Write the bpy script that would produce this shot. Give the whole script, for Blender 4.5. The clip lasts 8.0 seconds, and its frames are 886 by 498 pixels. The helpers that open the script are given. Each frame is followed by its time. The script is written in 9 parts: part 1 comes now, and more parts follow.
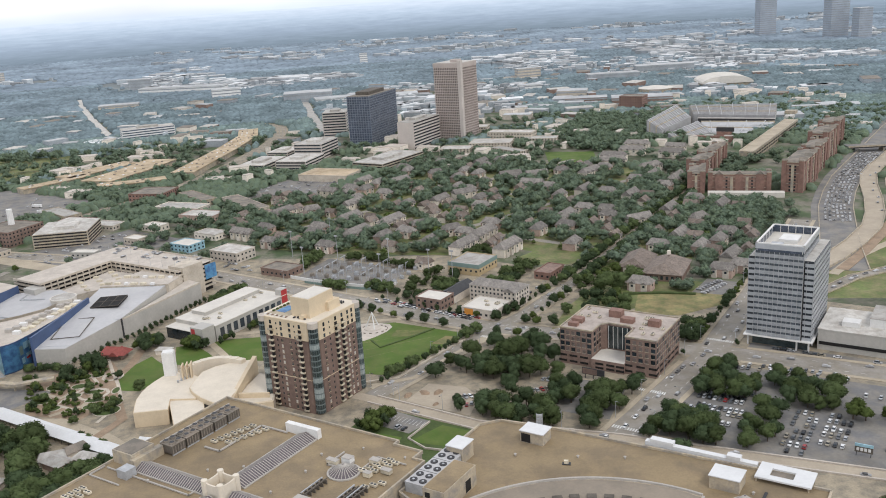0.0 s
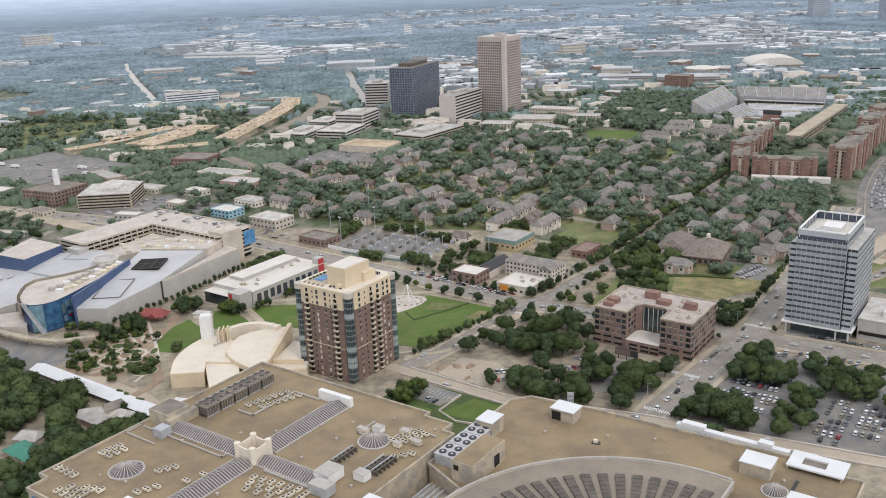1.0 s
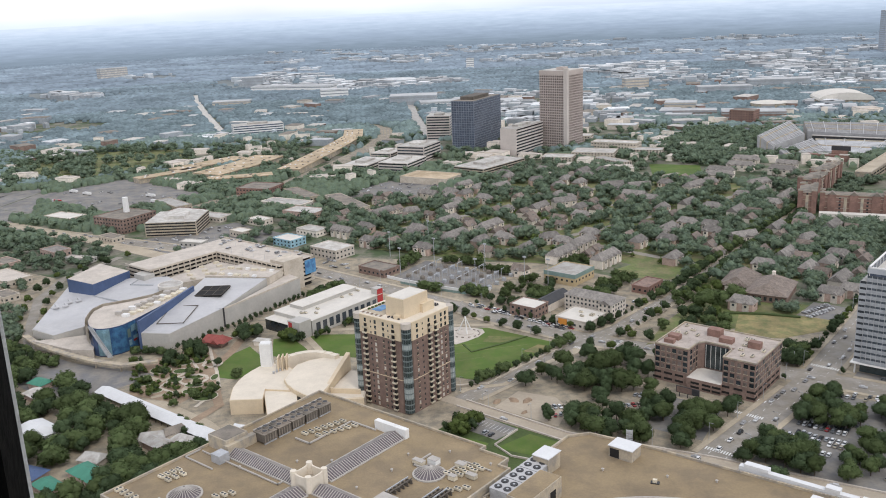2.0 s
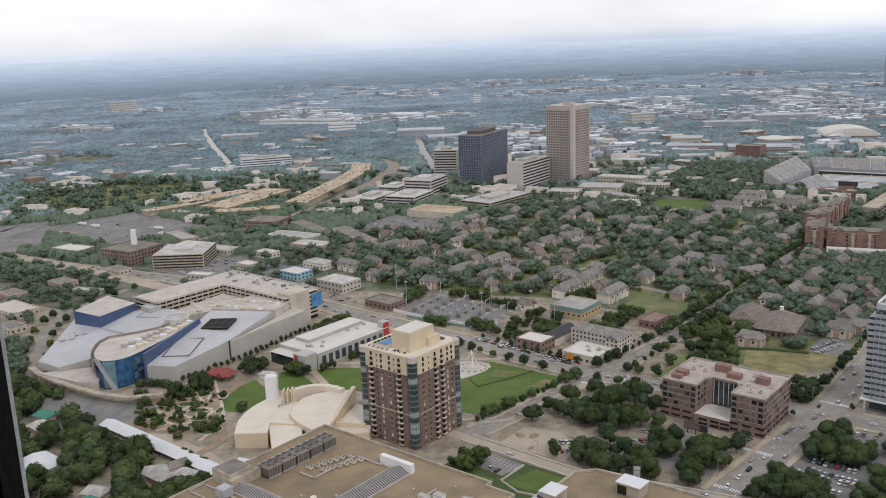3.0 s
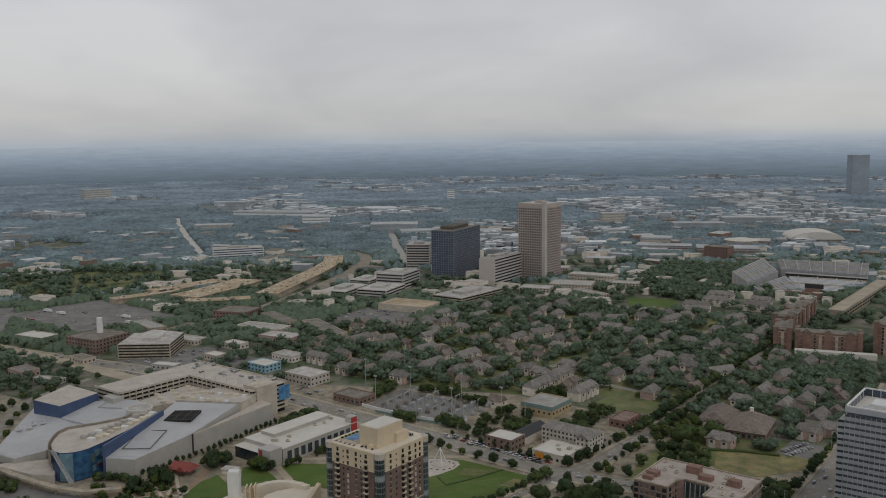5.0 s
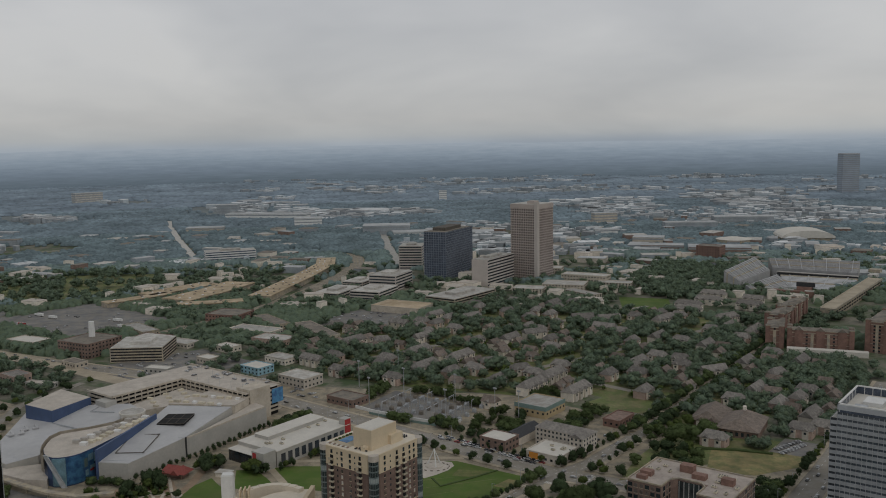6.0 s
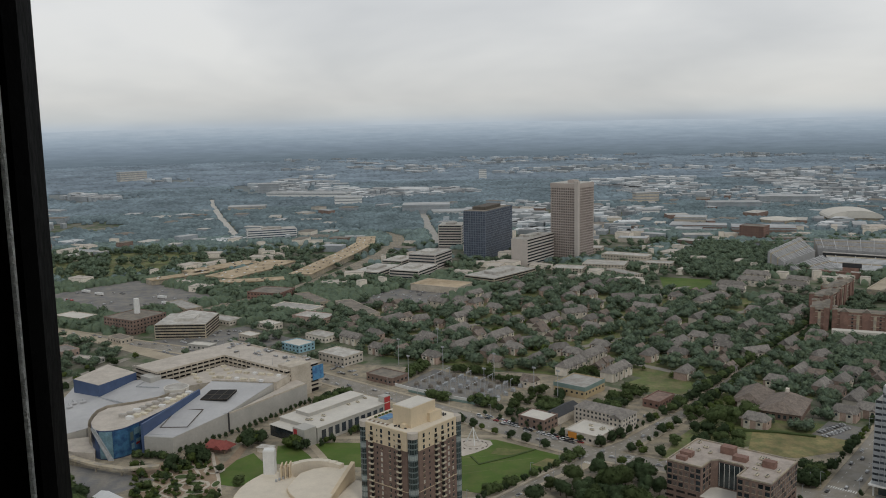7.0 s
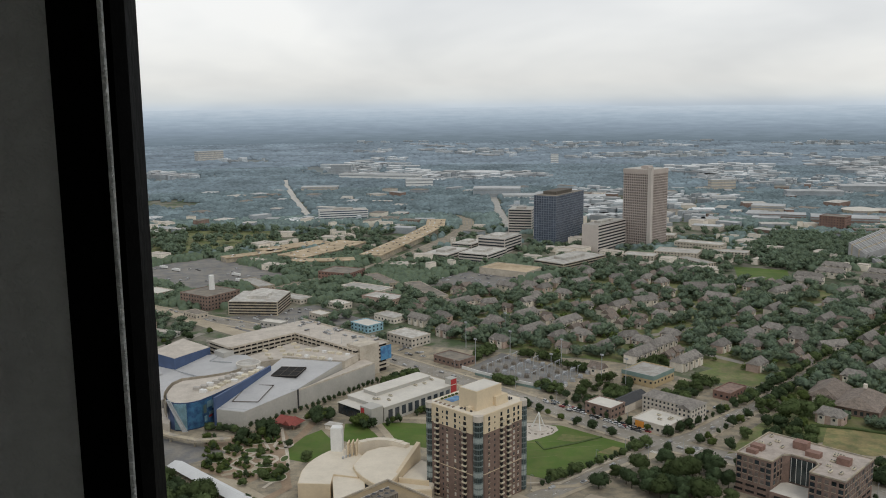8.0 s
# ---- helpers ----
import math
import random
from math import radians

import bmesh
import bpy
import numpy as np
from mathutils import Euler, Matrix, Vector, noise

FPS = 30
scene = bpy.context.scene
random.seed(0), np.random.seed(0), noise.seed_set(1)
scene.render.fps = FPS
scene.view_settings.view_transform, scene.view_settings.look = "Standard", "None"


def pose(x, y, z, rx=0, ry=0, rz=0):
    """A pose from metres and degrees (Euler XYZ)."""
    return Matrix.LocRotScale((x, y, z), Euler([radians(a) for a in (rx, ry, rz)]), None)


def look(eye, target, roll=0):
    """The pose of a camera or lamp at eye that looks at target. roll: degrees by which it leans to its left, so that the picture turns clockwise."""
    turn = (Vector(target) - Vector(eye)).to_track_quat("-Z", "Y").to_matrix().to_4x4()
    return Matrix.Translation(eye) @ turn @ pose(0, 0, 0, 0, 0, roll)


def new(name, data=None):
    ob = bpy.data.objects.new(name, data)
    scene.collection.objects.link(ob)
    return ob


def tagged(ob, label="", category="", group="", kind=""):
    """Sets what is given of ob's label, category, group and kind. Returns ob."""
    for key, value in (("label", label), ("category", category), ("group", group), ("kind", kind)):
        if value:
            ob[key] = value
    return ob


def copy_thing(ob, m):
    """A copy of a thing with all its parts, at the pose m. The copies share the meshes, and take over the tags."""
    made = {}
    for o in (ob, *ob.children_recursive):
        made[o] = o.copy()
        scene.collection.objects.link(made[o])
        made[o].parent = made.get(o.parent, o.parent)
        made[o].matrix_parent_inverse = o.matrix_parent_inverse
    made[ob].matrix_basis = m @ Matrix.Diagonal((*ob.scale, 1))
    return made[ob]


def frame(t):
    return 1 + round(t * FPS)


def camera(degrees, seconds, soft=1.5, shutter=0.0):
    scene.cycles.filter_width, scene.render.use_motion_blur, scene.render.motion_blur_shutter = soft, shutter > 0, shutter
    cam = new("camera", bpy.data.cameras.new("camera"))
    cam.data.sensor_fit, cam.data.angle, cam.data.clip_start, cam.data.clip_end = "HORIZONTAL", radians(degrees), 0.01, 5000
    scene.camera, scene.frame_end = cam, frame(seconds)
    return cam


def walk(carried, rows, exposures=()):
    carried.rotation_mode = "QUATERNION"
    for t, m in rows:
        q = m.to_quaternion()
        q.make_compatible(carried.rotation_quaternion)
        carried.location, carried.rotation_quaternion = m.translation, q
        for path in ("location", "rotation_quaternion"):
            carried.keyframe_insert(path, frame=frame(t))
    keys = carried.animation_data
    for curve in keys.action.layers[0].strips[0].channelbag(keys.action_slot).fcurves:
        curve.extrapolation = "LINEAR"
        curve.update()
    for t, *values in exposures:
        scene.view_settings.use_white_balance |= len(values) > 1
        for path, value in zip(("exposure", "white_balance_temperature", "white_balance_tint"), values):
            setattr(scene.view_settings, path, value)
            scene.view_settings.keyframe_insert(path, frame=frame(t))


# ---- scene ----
cam = camera(52.4, 8.0, soft=1.0)
# seconds, shift along the window, tilt, lean and turn in degrees
ROWS = [
    (0.0, 0.130, 73.984, 3.486, -6.910),
    (0.5, 0.115, 70.800, 2.130, -5.788),
    (1.0, 0.095, 72.484, 2.167, -4.059),
    (1.5, 0.078, 73.875, 2.603, -1.217),
    (3.0, 0.080, 76.834, 2.123, 0.286),
    (3.5, 0.102, 78.651, 1.913, -0.384),
    (4.0, 0.105, 80.287, 1.649, -0.832),
    (4.5, 0.090, 82.617, 0.575, -1.053),
    (6.0, 0.033, 82.860, 1.001, -1.800),
    (6.5, 0.029, 82.725, 0.906, -1.887),
    (7.0, 0.0175, 81.580, 1.134, 0.718),
    (7.5, 0.006, 81.072, 0.823, 3.675),
    (8.0, 0.000, 80.595, 0.580, 5.279),
]
EYE = 225.0
walk(cam, [(t, pose(s, 0, EYE, rx, ry, rz)) for t, s, rx, ry, rz in ROWS],
     exposures=[(0.0, 0.97, 6400, 12), (0.5, 0.98, 6400, 12), (1.0, 1.04, 6350, 13), (1.5, 1.05, 6300, 13), (3.0, 0.66, 6330, 14), (3.5, 0.44, 6300, 13), (4.0, 0.23, 6340, 12), (4.5, -0.03, 6450, 11), (6.0, -0.40, 6500, 9), (6.5, -0.27, 6500, 9), (7.0, 0.03, 6520, 8), (7.5, 0.13, 6540, 8), (8.0, 0.33, 6560, 8)])

# ---- daylight: an overcast sky, brighter overhead, with a weak veiled sun
world = bpy.data.worlds.new("overcast")
scene.world = world
world.use_nodes = True
wt = world.node_tree
wt.nodes.clear()


def wn(kind, **inputs):
    n = wt.nodes.new(kind)
    for k, v in inputs.items():
        n.inputs[k].default_value = v
    return n


SUN_EL, SUN_AZ = 52.0, 150.0
coord = wn("ShaderNodeTexCoord")
sep = wn("ShaderNodeSeparateXYZ")
wt.links.new(coord.outputs["Generated"], sep.inputs[0])
sky = wn("ShaderNodeTexSky")
sky.sky_type, sky.sun_disc = "NISHITA", False
sky.sun_elevation, sky.sun_rotation = radians(SUN_EL), radians(SUN_AZ)
# height of the ray as a ramp: dim skyline, pale low cloud, brighter zenith
ramp = wn("ShaderNodeValToRGB")
height = wn("ShaderNodeMapRange")
height.inputs["From Min"].default_value, height.inputs["From Max"].default_value = -0.1, 0.9
wt.links.new(sep.outputs["Z"], height.inputs["Value"])
wt.links.new(height.outputs[0], ramp.inputs[0])
stops = [(0.0, (0.30, 0.36, 0.43)), (0.092, (0.42, 0.475, 0.54)), (0.103, (0.56, 0.575, 0.58)), (0.118, (0.62, 0.618, 0.61)),
         (0.17, (0.68, 0.682, 0.685)), (0.30, (0.71, 0.72, 0.745)), (0.5, (0.57, 0.59, 0.62)), (1.0, (0.46, 0.48, 0.51))]
while len(ramp.color_ramp.elements) < len(stops):
    ramp.color_ramp.elements.new(0.5)
for e, (p, c) in zip(ramp.color_ramp.elements, stops):
    e.position, e.color = p, (*c, 1)
# cloud layer seen in perspective: the direction divided by its height
lift = wn("ShaderNodeMath")
lift.operation = "ADD"
lift.inputs[1].default_value = 0.3
wt.links.new(sep.outputs["Z"], lift.inputs[0])
flat = wn("ShaderNodeVectorMath")
flat.operation = "DIVIDE"
comb = wn("ShaderNodeCombineXYZ")
for k in range(3):
    wt.links.new(lift.outputs[0], comb.inputs[k])
wt.links.new(coord.outputs["Generated"], flat.inputs[0])
wt.links.new(comb.outputs[0], flat.inputs[1])
cloud = wn("ShaderNodeTexNoise", Scale=1.1, Detail=4.0, Roughness=0.5, Distortion=0.25)
wt.links.new(flat.outputs[0], cloud.inputs["Vector"])
shade = wn("ShaderNodeMapRange")
for k, v in (("From Min", 0.34), ("From Max", 0.66), ("To Min", 0.86), ("To Max", 1.10)):
    shade.inputs[k].default_value = v
wt.links.new(cloud.outputs["Fac"], shade.inputs["Value"])
clouds = wn("ShaderNodeVectorMath")
clouds.operation = "SCALE"
wt.links.new(ramp.outputs["Color"], clouds.inputs[0])
wt.links.new(shade.outputs[0], clouds.inputs["Scale"])
bg_cloud, bg_sky, both = wn("ShaderNodeBackground", Strength=1.0), wn("ShaderNodeBackground", Strength=0.05), wn("ShaderNodeAddShader")
tone = wn("ShaderNodeMix")
tone.data_type = "RGBA"
tone.inputs["A"].default_value, tone.inputs["B"].default_value = (0.955, 0.99, 1.05, 1), (1.025, 1.0, 0.965, 1)
wt.links.new(cloud.outputs["Fac"], tone.inputs["Factor"])
tinted = wn("ShaderNodeVectorMath")
tinted.operation = "MULTIPLY"
wt.links.new(clouds.outputs[0], tinted.inputs[0])
wt.links.new(tone.outputs["Result"], tinted.inputs[1])
wt.links.new(tinted.outputs[0], bg_cloud.inputs["Color"])
wt.links.new(sky.outputs["Color"], bg_sky.inputs["Color"])
veil = wn("ShaderNodeMixShader")
veil.inputs[0].default_value = 0.06
wt.links.new(bg_cloud.outputs[0], veil.inputs[1])
wt.links.new(bg_sky.outputs[0], veil.inputs[2])
wout = wn("ShaderNodeOutputWorld")
wt.links.new(veil.outputs[0], wout.inputs[0])

sun = new("sun", bpy.data.lights.new("sun", "SUN"))
sun.data.energy, sun.data.angle, sun.data.color = 0.55, radians(14), (1.0, 0.95, 0.88)
sd = Vector((math.sin(radians(SUN_AZ)) * math.cos(radians(SUN_EL)), math.cos(radians(SUN_AZ)) * math.cos(radians(SUN_EL)), math.sin(radians(SUN_EL))))
sun.matrix_world = look(Vector((0, -50, 300)) + sd * 50, Vector((0, -50, 300)))

# ---- materials


def mat(name, col, rough=0.85, var=0.25, big=0.05, fine=1.5, bump=0.3, metal=0.0, tint=None, amount=0.5, rand=0.0, spec=0.3, island=0.0, leafy_light=0.0):
    """A surface with broad stains, fine grain and relief at real size; tint: a second colour in its stains; leafy_light: the share of light that passes through."""
    m = bpy.data.materials.new(name)
    m.use_nodes = True
    nt = m.node_tree
    b = nt.nodes["Principled BSDF"]
    geo = nt.nodes.new("ShaderNodeNewGeometry")

    def noise_at(scale, detail):
        n = nt.nodes.new("ShaderNodeTexNoise")
        n.inputs["Scale"].default_value, n.inputs["Detail"].default_value = scale, detail
        n.inputs["Roughness"].default_value = 0.6
        nt.links.new(geo.outputs["Position"], n.inputs["Vector"])
        return n.outputs["Fac"]

    def spread(value, low, high, lo2=0.3, hi2=0.7):
        r = nt.nodes.new("ShaderNodeMapRange")
        for k, v in (("From Min", lo2), ("From Max", hi2), ("To Min", low), ("To Max", high)):
            r.inputs[k].default_value = v
        nt.links.new(value, r.inputs["Value"])
        return r.outputs[0]

    def times(a, c):
        x = nt.nodes.new("ShaderNodeMath")
        x.operation = "MULTIPLY"
        nt.links.new(a, x.inputs[0])
        nt.links.new(c, x.inputs[1])
        return x.outputs[0]

    broad, grain = noise_at(big, 3), noise_at(fine, 4)
    factor = times(spread(broad, 1 - var, 1 + var), spread(grain, 1 - var * 0.7, 1 + var * 0.7))
    if rand:
        info = nt.nodes.new("ShaderNodeObjectInfo")
        factor = times(factor, spread(info.outputs["Random"], 1 - rand, 1 + rand, 0, 1))
    if island:
        factor = times(factor, spread(geo.outputs["Random Per Island"], 1 - island, 1 + island, 0, 1))
    mix = nt.nodes.new("ShaderNodeMix")
    mix.data_type = "RGBA"
    mix.inputs["A"].default_value, mix.inputs["B"].default_value = (*col, 1), (*(tint or col), 1)
    nt.links.new(spread(noise_at(big * 2.7, 4), 0, amount * 2, 0.42, 0.62), mix.inputs["Factor"])
    out = nt.nodes.new("ShaderNodeVectorMath")
    out.operation = "SCALE"
    nt.links.new(mix.outputs["Result"], out.inputs[0])
    nt.links.new(factor, out.inputs["Scale"])
    nt.links.new(out.outputs[0], b.inputs["Base Color"])
    nt.links.new(spread(grain, max(rough - 0.1, 0.02), min(rough + 0.1, 1)), b.inputs["Roughness"])
    b.inputs["Metallic"].default_value, b.inputs["Specular IOR Level"].default_value = metal, spec
    if bump:
        bm_ = nt.nodes.new("ShaderNodeBump")
        bm_.inputs["Strength"].default_value, bm_.inputs["Distance"].default_value = bump, 0.3
        nt.links.new(grain, bm_.inputs["Height"])
        nt.links.new(bm_.outputs[0], b.inputs["Normal"])
    if leafy_light:
        thin, both_ = nt.nodes.new("ShaderNodeBsdfTranslucent"), nt.nodes.new("ShaderNodeMixShader")
        both_.inputs[0].default_value = leafy_light
        nt.links.new(out.outputs[0], thin.inputs["Color"])
        nt.links.new(b.outputs[0], both_.inputs[1])
        nt.links.new(thin.outputs[0], both_.inputs[2])
        nt.links.new(both_.outputs[0], nt.nodes["Material Output"].inputs["Surface"])
    return m


M = dict(
    soil=mat("mixed_ground", (0.19, 0.175, 0.135), var=0.35, big=0.012, fine=0.25, tint=(0.07, 0.10, 0.045), amount=0.6, bump=0),
    # haze is mixed into this colour: a paler, bluer copy of the soil
    soil_far=mat("hazed_distant_ground", (0.16, 0.185, 0.185), var=0.25, big=0.004, fine=0.05, tint=(0.21, 0.22, 0.21), amount=0.35, bump=0),
    paving=mat("pale_paving", (0.41, 0.348, 0.258), var=0.16, big=0.05, fine=0.8),
    asphalt=mat("asphalt", (0.268, 0.240, 0.196), var=0.16, big=0.04, fine=0.7, tint=(0.31, 0.285, 0.25)),
    lot=mat("worn_parking_asphalt", (0.230, 0.213, 0.186), var=0.18, big=0.03, fine=0.5, tint=(0.17, 0.167, 0.165)),
    gravel=mat("pale_gravel", (0.345, 0.292, 0.210), var=0.22, big=0.05, fine=1.0, tint=(0.22, 0.195, 0.15)),
    lawn=mat("mown_lawn", (0.080, 0.135, 0.022), var=0.16, big=0.03, fine=0.6, tint=(0.108, 0.145, 0.034)),
    dry=mat("dry_golden_grass", (0.26, 0.215, 0.10), var=0.22, big=0.05, fine=0.5, tint=(0.15, 0.16, 0.065), amount=0.45),
    dry_green=mat("yellowing_lawn", (0.16, 0.165, 0.06), var=0.2, big=0.08, fine=0.6, tint=(0.11, 0.14, 0.04)),
    grass_dark=mat("shaded_tall_grass", (0.065, 0.095, 0.028), var=0.25, big=0.1, fine=0.8),
    grass=mat("rough_grass", (0.13, 0.16, 0.055), var=0.3, big=0.03, fine=0.4, tint=(0.20, 0.18, 0.09)),
    paint=mat("white_road_paint", (0.7, 0.7, 0.67), var=0.15, big=0.3, fine=3),
    roof_tan=mat("tan_gravel_roof", (0.282, 0.214, 0.126), var=0.14, big=0.03, fine=1.2, tint=(0.21, 0.162, 0.104), amount=0.45),
    roof_drum=mat("brown_grey_drum_roofing", (0.265, 0.222, 0.172), var=0.1, big=0.04, fine=0.8, tint=(0.22, 0.19, 0.15), amount=0.4),
    roof_grey=mat("grey_brown_roofing", (0.25, 0.215, 0.175), var=0.15, big=0.05, fine=1.5, tint=(0.17, 0.155, 0.13)),
    roof_white=mat("white_membrane_roof", (0.625, 0.588, 0.52), var=0.07, big=0.08, fine=1.0, tint=(0.55, 0.515, 0.47), amount=0.2),
    roof_cream=mat("cream_white_roof", (0.68, 0.61, 0.50), var=0.06, big=0.08, fine=1.0, tint=(0.60, 0.53, 0.43), amount=0.2),
    roof_pink=mat("pinkish_grey_roof", (0.45, 0.385, 0.335), var=0.14, big=0.1, fine=0.9, tint=(0.36, 0.31, 0.27), amount=0.35),
    roof_mid=mat("warm_pale_roof", (0.53, 0.475, 0.41), var=0.12, big=0.08, fine=0.9, tint=(0.46, 0.405, 0.345), amount=0.35),
    roof_pale=mat("pale_membrane_roof", (0.50, 0.48, 0.44), var=0.14, big=0.06, fine=0.8, tint=(0.38, 0.35, 0.31), rand=0.2),
    shingle=mat("grey_shingle", (0.232, 0.212, 0.188), var=0.18, big=0.2, fine=1.6, tint=(0.17, 0.155, 0.14), rand=0.22),
    shingle_b=mat("brown_shingle", (0.215, 0.172, 0.142), var=0.2, big=0.2, fine=1.6, tint=(0.15, 0.125, 0.105), rand=0.2),
    concrete=mat("weathered_concrete", (0.445, 0.375, 0.272), var=0.14, big=0.09, fine=1.0, tint=(0.31, 0.28, 0.235)),
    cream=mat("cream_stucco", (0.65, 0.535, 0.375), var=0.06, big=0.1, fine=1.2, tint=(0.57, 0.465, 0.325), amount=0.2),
    tower_pale=mat("pale_pinkish_precast", (0.53, 0.475, 0.43), var=0.07, big=0.05, fine=0.5, bump=0.1),
    tower_stone=mat("pinkish_beige_precast", (0.47, 0.405, 0.365), var=0.08, big=0.05, fine=0.5),
    sand=mat("sandy_stone_panel", (0.545, 0.485, 0.40), var=0.1, big=0.08, fine=1.0, tint=(0.46, 0.40, 0.32)),
    white=mat("white_paint", (0.71, 0.70, 0.67), var=0.07, big=0.2, fine=1.5),
    siding=mat("pale_siding", (0.66, 0.595, 0.51), var=0.12, big=0.3, fine=1.5, rand=0.25),
    siding_p=mat("pinkish_brick_veneer", (0.44, 0.325, 0.27), var=0.18, big=0.3, fine=1.5, rand=0.2),
    brick=mat("dark_red_brick", (0.215, 0.148, 0.120), var=0.14, big=0.12, fine=2.0, tint=(0.175, 0.120, 0.10)),
    brick_o=mat("pinkish_red_brick", (0.262, 0.158, 0.124), var=0.16, big=0.1, fine=1.6, tint=(0.205, 0.124, 0.10)),
    brick_u=mat("brown_red_brick", (0.262, 0.182, 0.146), var=0.18, big=0.12, fine=1.8, tint=(0.20, 0.14, 0.115)),
    glass=mat("dark_window_glass", (0.028, 0.036, 0.042), rough=0.12, var=0.3, big=0.3, fine=0.7, bump=0, spec=0.6, rand=0.5),
    glass_t=mat("teal_window_glass", (0.055, 0.075, 0.078), rough=0.12, var=0.3, big=0.25, fine=0.6, bump=0, spec=0.7, rand=0.4),
    glass_b=mat("grey_blue_curtain_glass", (0.070, 0.088, 0.120), rough=0.25, var=0.2, big=0.05, fine=0.3, bump=0, spec=0.5, rand=0.3),
    glass_g=mat("grey_blue_glass", (0.06, 0.072, 0.085), rough=0.15, var=0.2, big=0.08, fine=0.4, bump=0, spec=0.7, rand=0.3),
    tin=mat("silver_grey_metal_roof", (0.47, 0.462, 0.455), rough=0.6, var=0.08, big=0.04, fine=0.5, bump=0.1, tint=(0.42, 0.415, 0.42), amount=0.25),
    tin_g=mat("silver_metal_wall", (0.45, 0.43, 0.39), rough=0.55, var=0.1, big=0.06, fine=0.6, bump=0.1, metal=0.05),
    blue=mat("deep_blue_panel", (0.066, 0.100, 0.190), rough=0.5, var=0.12, big=0.1, fine=0.5, bump=0.1),
    blue_l=mat("bright_blue_mural", (0.10, 0.27, 0.46), rough=0.45, var=0.2, big=0.08, fine=0.3, bump=0, tint=(0.05, 0.12, 0.27), amount=0.45),
    bay_band=mat("grey_teal_bay_band", (0.15, 0.185, 0.185), rough=0.3, var=0.12, big=0.2, fine=1.0, bump=0, spec=0.5),
    bay_panel=mat("pale_grey_teal_bay_panel", (0.33, 0.37, 0.36), rough=0.4, var=0.15, big=0.2, fine=1.0, bump=0, spec=0.4),
    spandrel_b=mat("grey_fritted_glass", (0.335, 0.35, 0.362), rough=0.25, var=0.12, big=0.1, fine=0.6, bump=0, spec=0.5),
    spandrel=mat("pale_spandrel_panel", (0.41, 0.425, 0.44), rough=0.35, var=0.08, big=0.1, fine=0.6, bump=0, spec=0.5),
    seat=mat("grey_stand_seating", (0.36, 0.355, 0.35), var=0.15, big=0.1, fine=0.6),
    seat_pale=mat("pale_stand_seating", (0.50, 0.50, 0.50), var=0.12, big=0.1, fine=0.6),
    earth_road=mat("tan_concrete_road", (0.40, 0.34, 0.26), var=0.12, big=0.05, fine=0.6),
    steel=mat("galvanised_steel", (0.44, 0.45, 0.46), rough=0.5, var=0.15, big=0.4, fine=2.0, metal=0.3),
    unit=mat("beige_air_unit", (0.58, 0.52, 0.40), rough=0.6, var=0.15, big=0.3, fine=2.0, rand=0.2),
    dark=mat("dark_metal", (0.045, 0.045, 0.047), rough=0.6, var=0.2, big=0.4, fine=2.0),
    bronze=mat("brown_bronze_glass", (0.15, 0.122, 0.108), rough=0.3, var=0.2, big=0.1, fine=0.5, bump=0, spec=0.5),
    mullion_blue=mat("blue_grey_mullion", (0.205, 0.225, 0.265), rough=0.4, var=0.1, big=0.1, fine=0.6, bump=0),
    # near-black: paints the shade inside openings, and some plain dark panels
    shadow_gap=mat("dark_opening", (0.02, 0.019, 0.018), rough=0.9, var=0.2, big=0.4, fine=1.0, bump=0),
    skylight=mat("purple_grey_skylight_glass", (0.125, 0.105, 0.112), rough=0.5, var=0.15, big=0.2, fine=1.0, bump=0, rand=0.15, spec=0.25),
    louvre=mat("brown_grey_louvre", (0.118, 0.102, 0.084), var=0.25, big=0.3, fine=2.0),
    rib=mat("pale_skylight_rib", (0.42, 0.39, 0.35), var=0.1, big=0.3, fine=1.5),
    fabric=mat("white_tent_fabric", (0.66, 0.66, 0.65), var=0.05, big=0.2, fine=1.0, bump=0.15),
    mural_sky=mat("pale_cyan_print", (0.30, 0.48, 0.55), rough=0.5, var=0.2, big=0.2, fine=1.0, bump=0),
    red=mat("faded_red_metal_roof", (0.27, 0.078, 0.065), var=0.15, big=0.3, fine=1.5),
    red_b=mat("red_banner", (0.42, 0.05, 0.05), var=0.1, big=0.5, fine=1.5),
    green=mat("green_metal_roof", (0.07, 0.23, 0.16), var=0.12, big=0.2, fine=1.0),
    teal=mat("grey_teal_fascia", (0.19, 0.265, 0.24), var=0.1, big=0.3, fine=1.5),
    yellow=mat("buff_yellow_wall", (0.47, 0.365, 0.215), var=0.1, big=0.2, fine=1.5),
    orange=mat("orange_panel", (0.62, 0.26, 0.05), var=0.1, big=0.2, fine=1.5),
    earth=mat("brown_mulch_path", (0.30, 0.22, 0.15), var=0.2, big=0.1, fine=1.0),
    tan_shed=mat("tan_tarred_roof", (0.50, 0.395, 0.27), var=0.16, big=0.03, fine=0.4, tint=(0.38, 0.29, 0.18)),
    # far building colours with haze painted in: greyed and low in contrast
    far_wall=mat("hazed_wall", (0.365, 0.395, 0.415), var=0.15, big=0.05, fine=0.4, bump=0, island=0.35),
    far_window=mat("hazed_window_band", (0.30, 0.315, 0.32), var=0.15, big=0.05, fine=0.4, bump=0),
    far_haze=mat("hazed_grey_cladding", (0.33, 0.37, 0.42), var=0.12, big=0.03, fine=0.3, bump=0),
    far_roof=mat("hazed_flat_roof", (0.50, 0.505, 0.50), var=0.2, big=0.02, fine=0.2, bump=0, island=0.45),
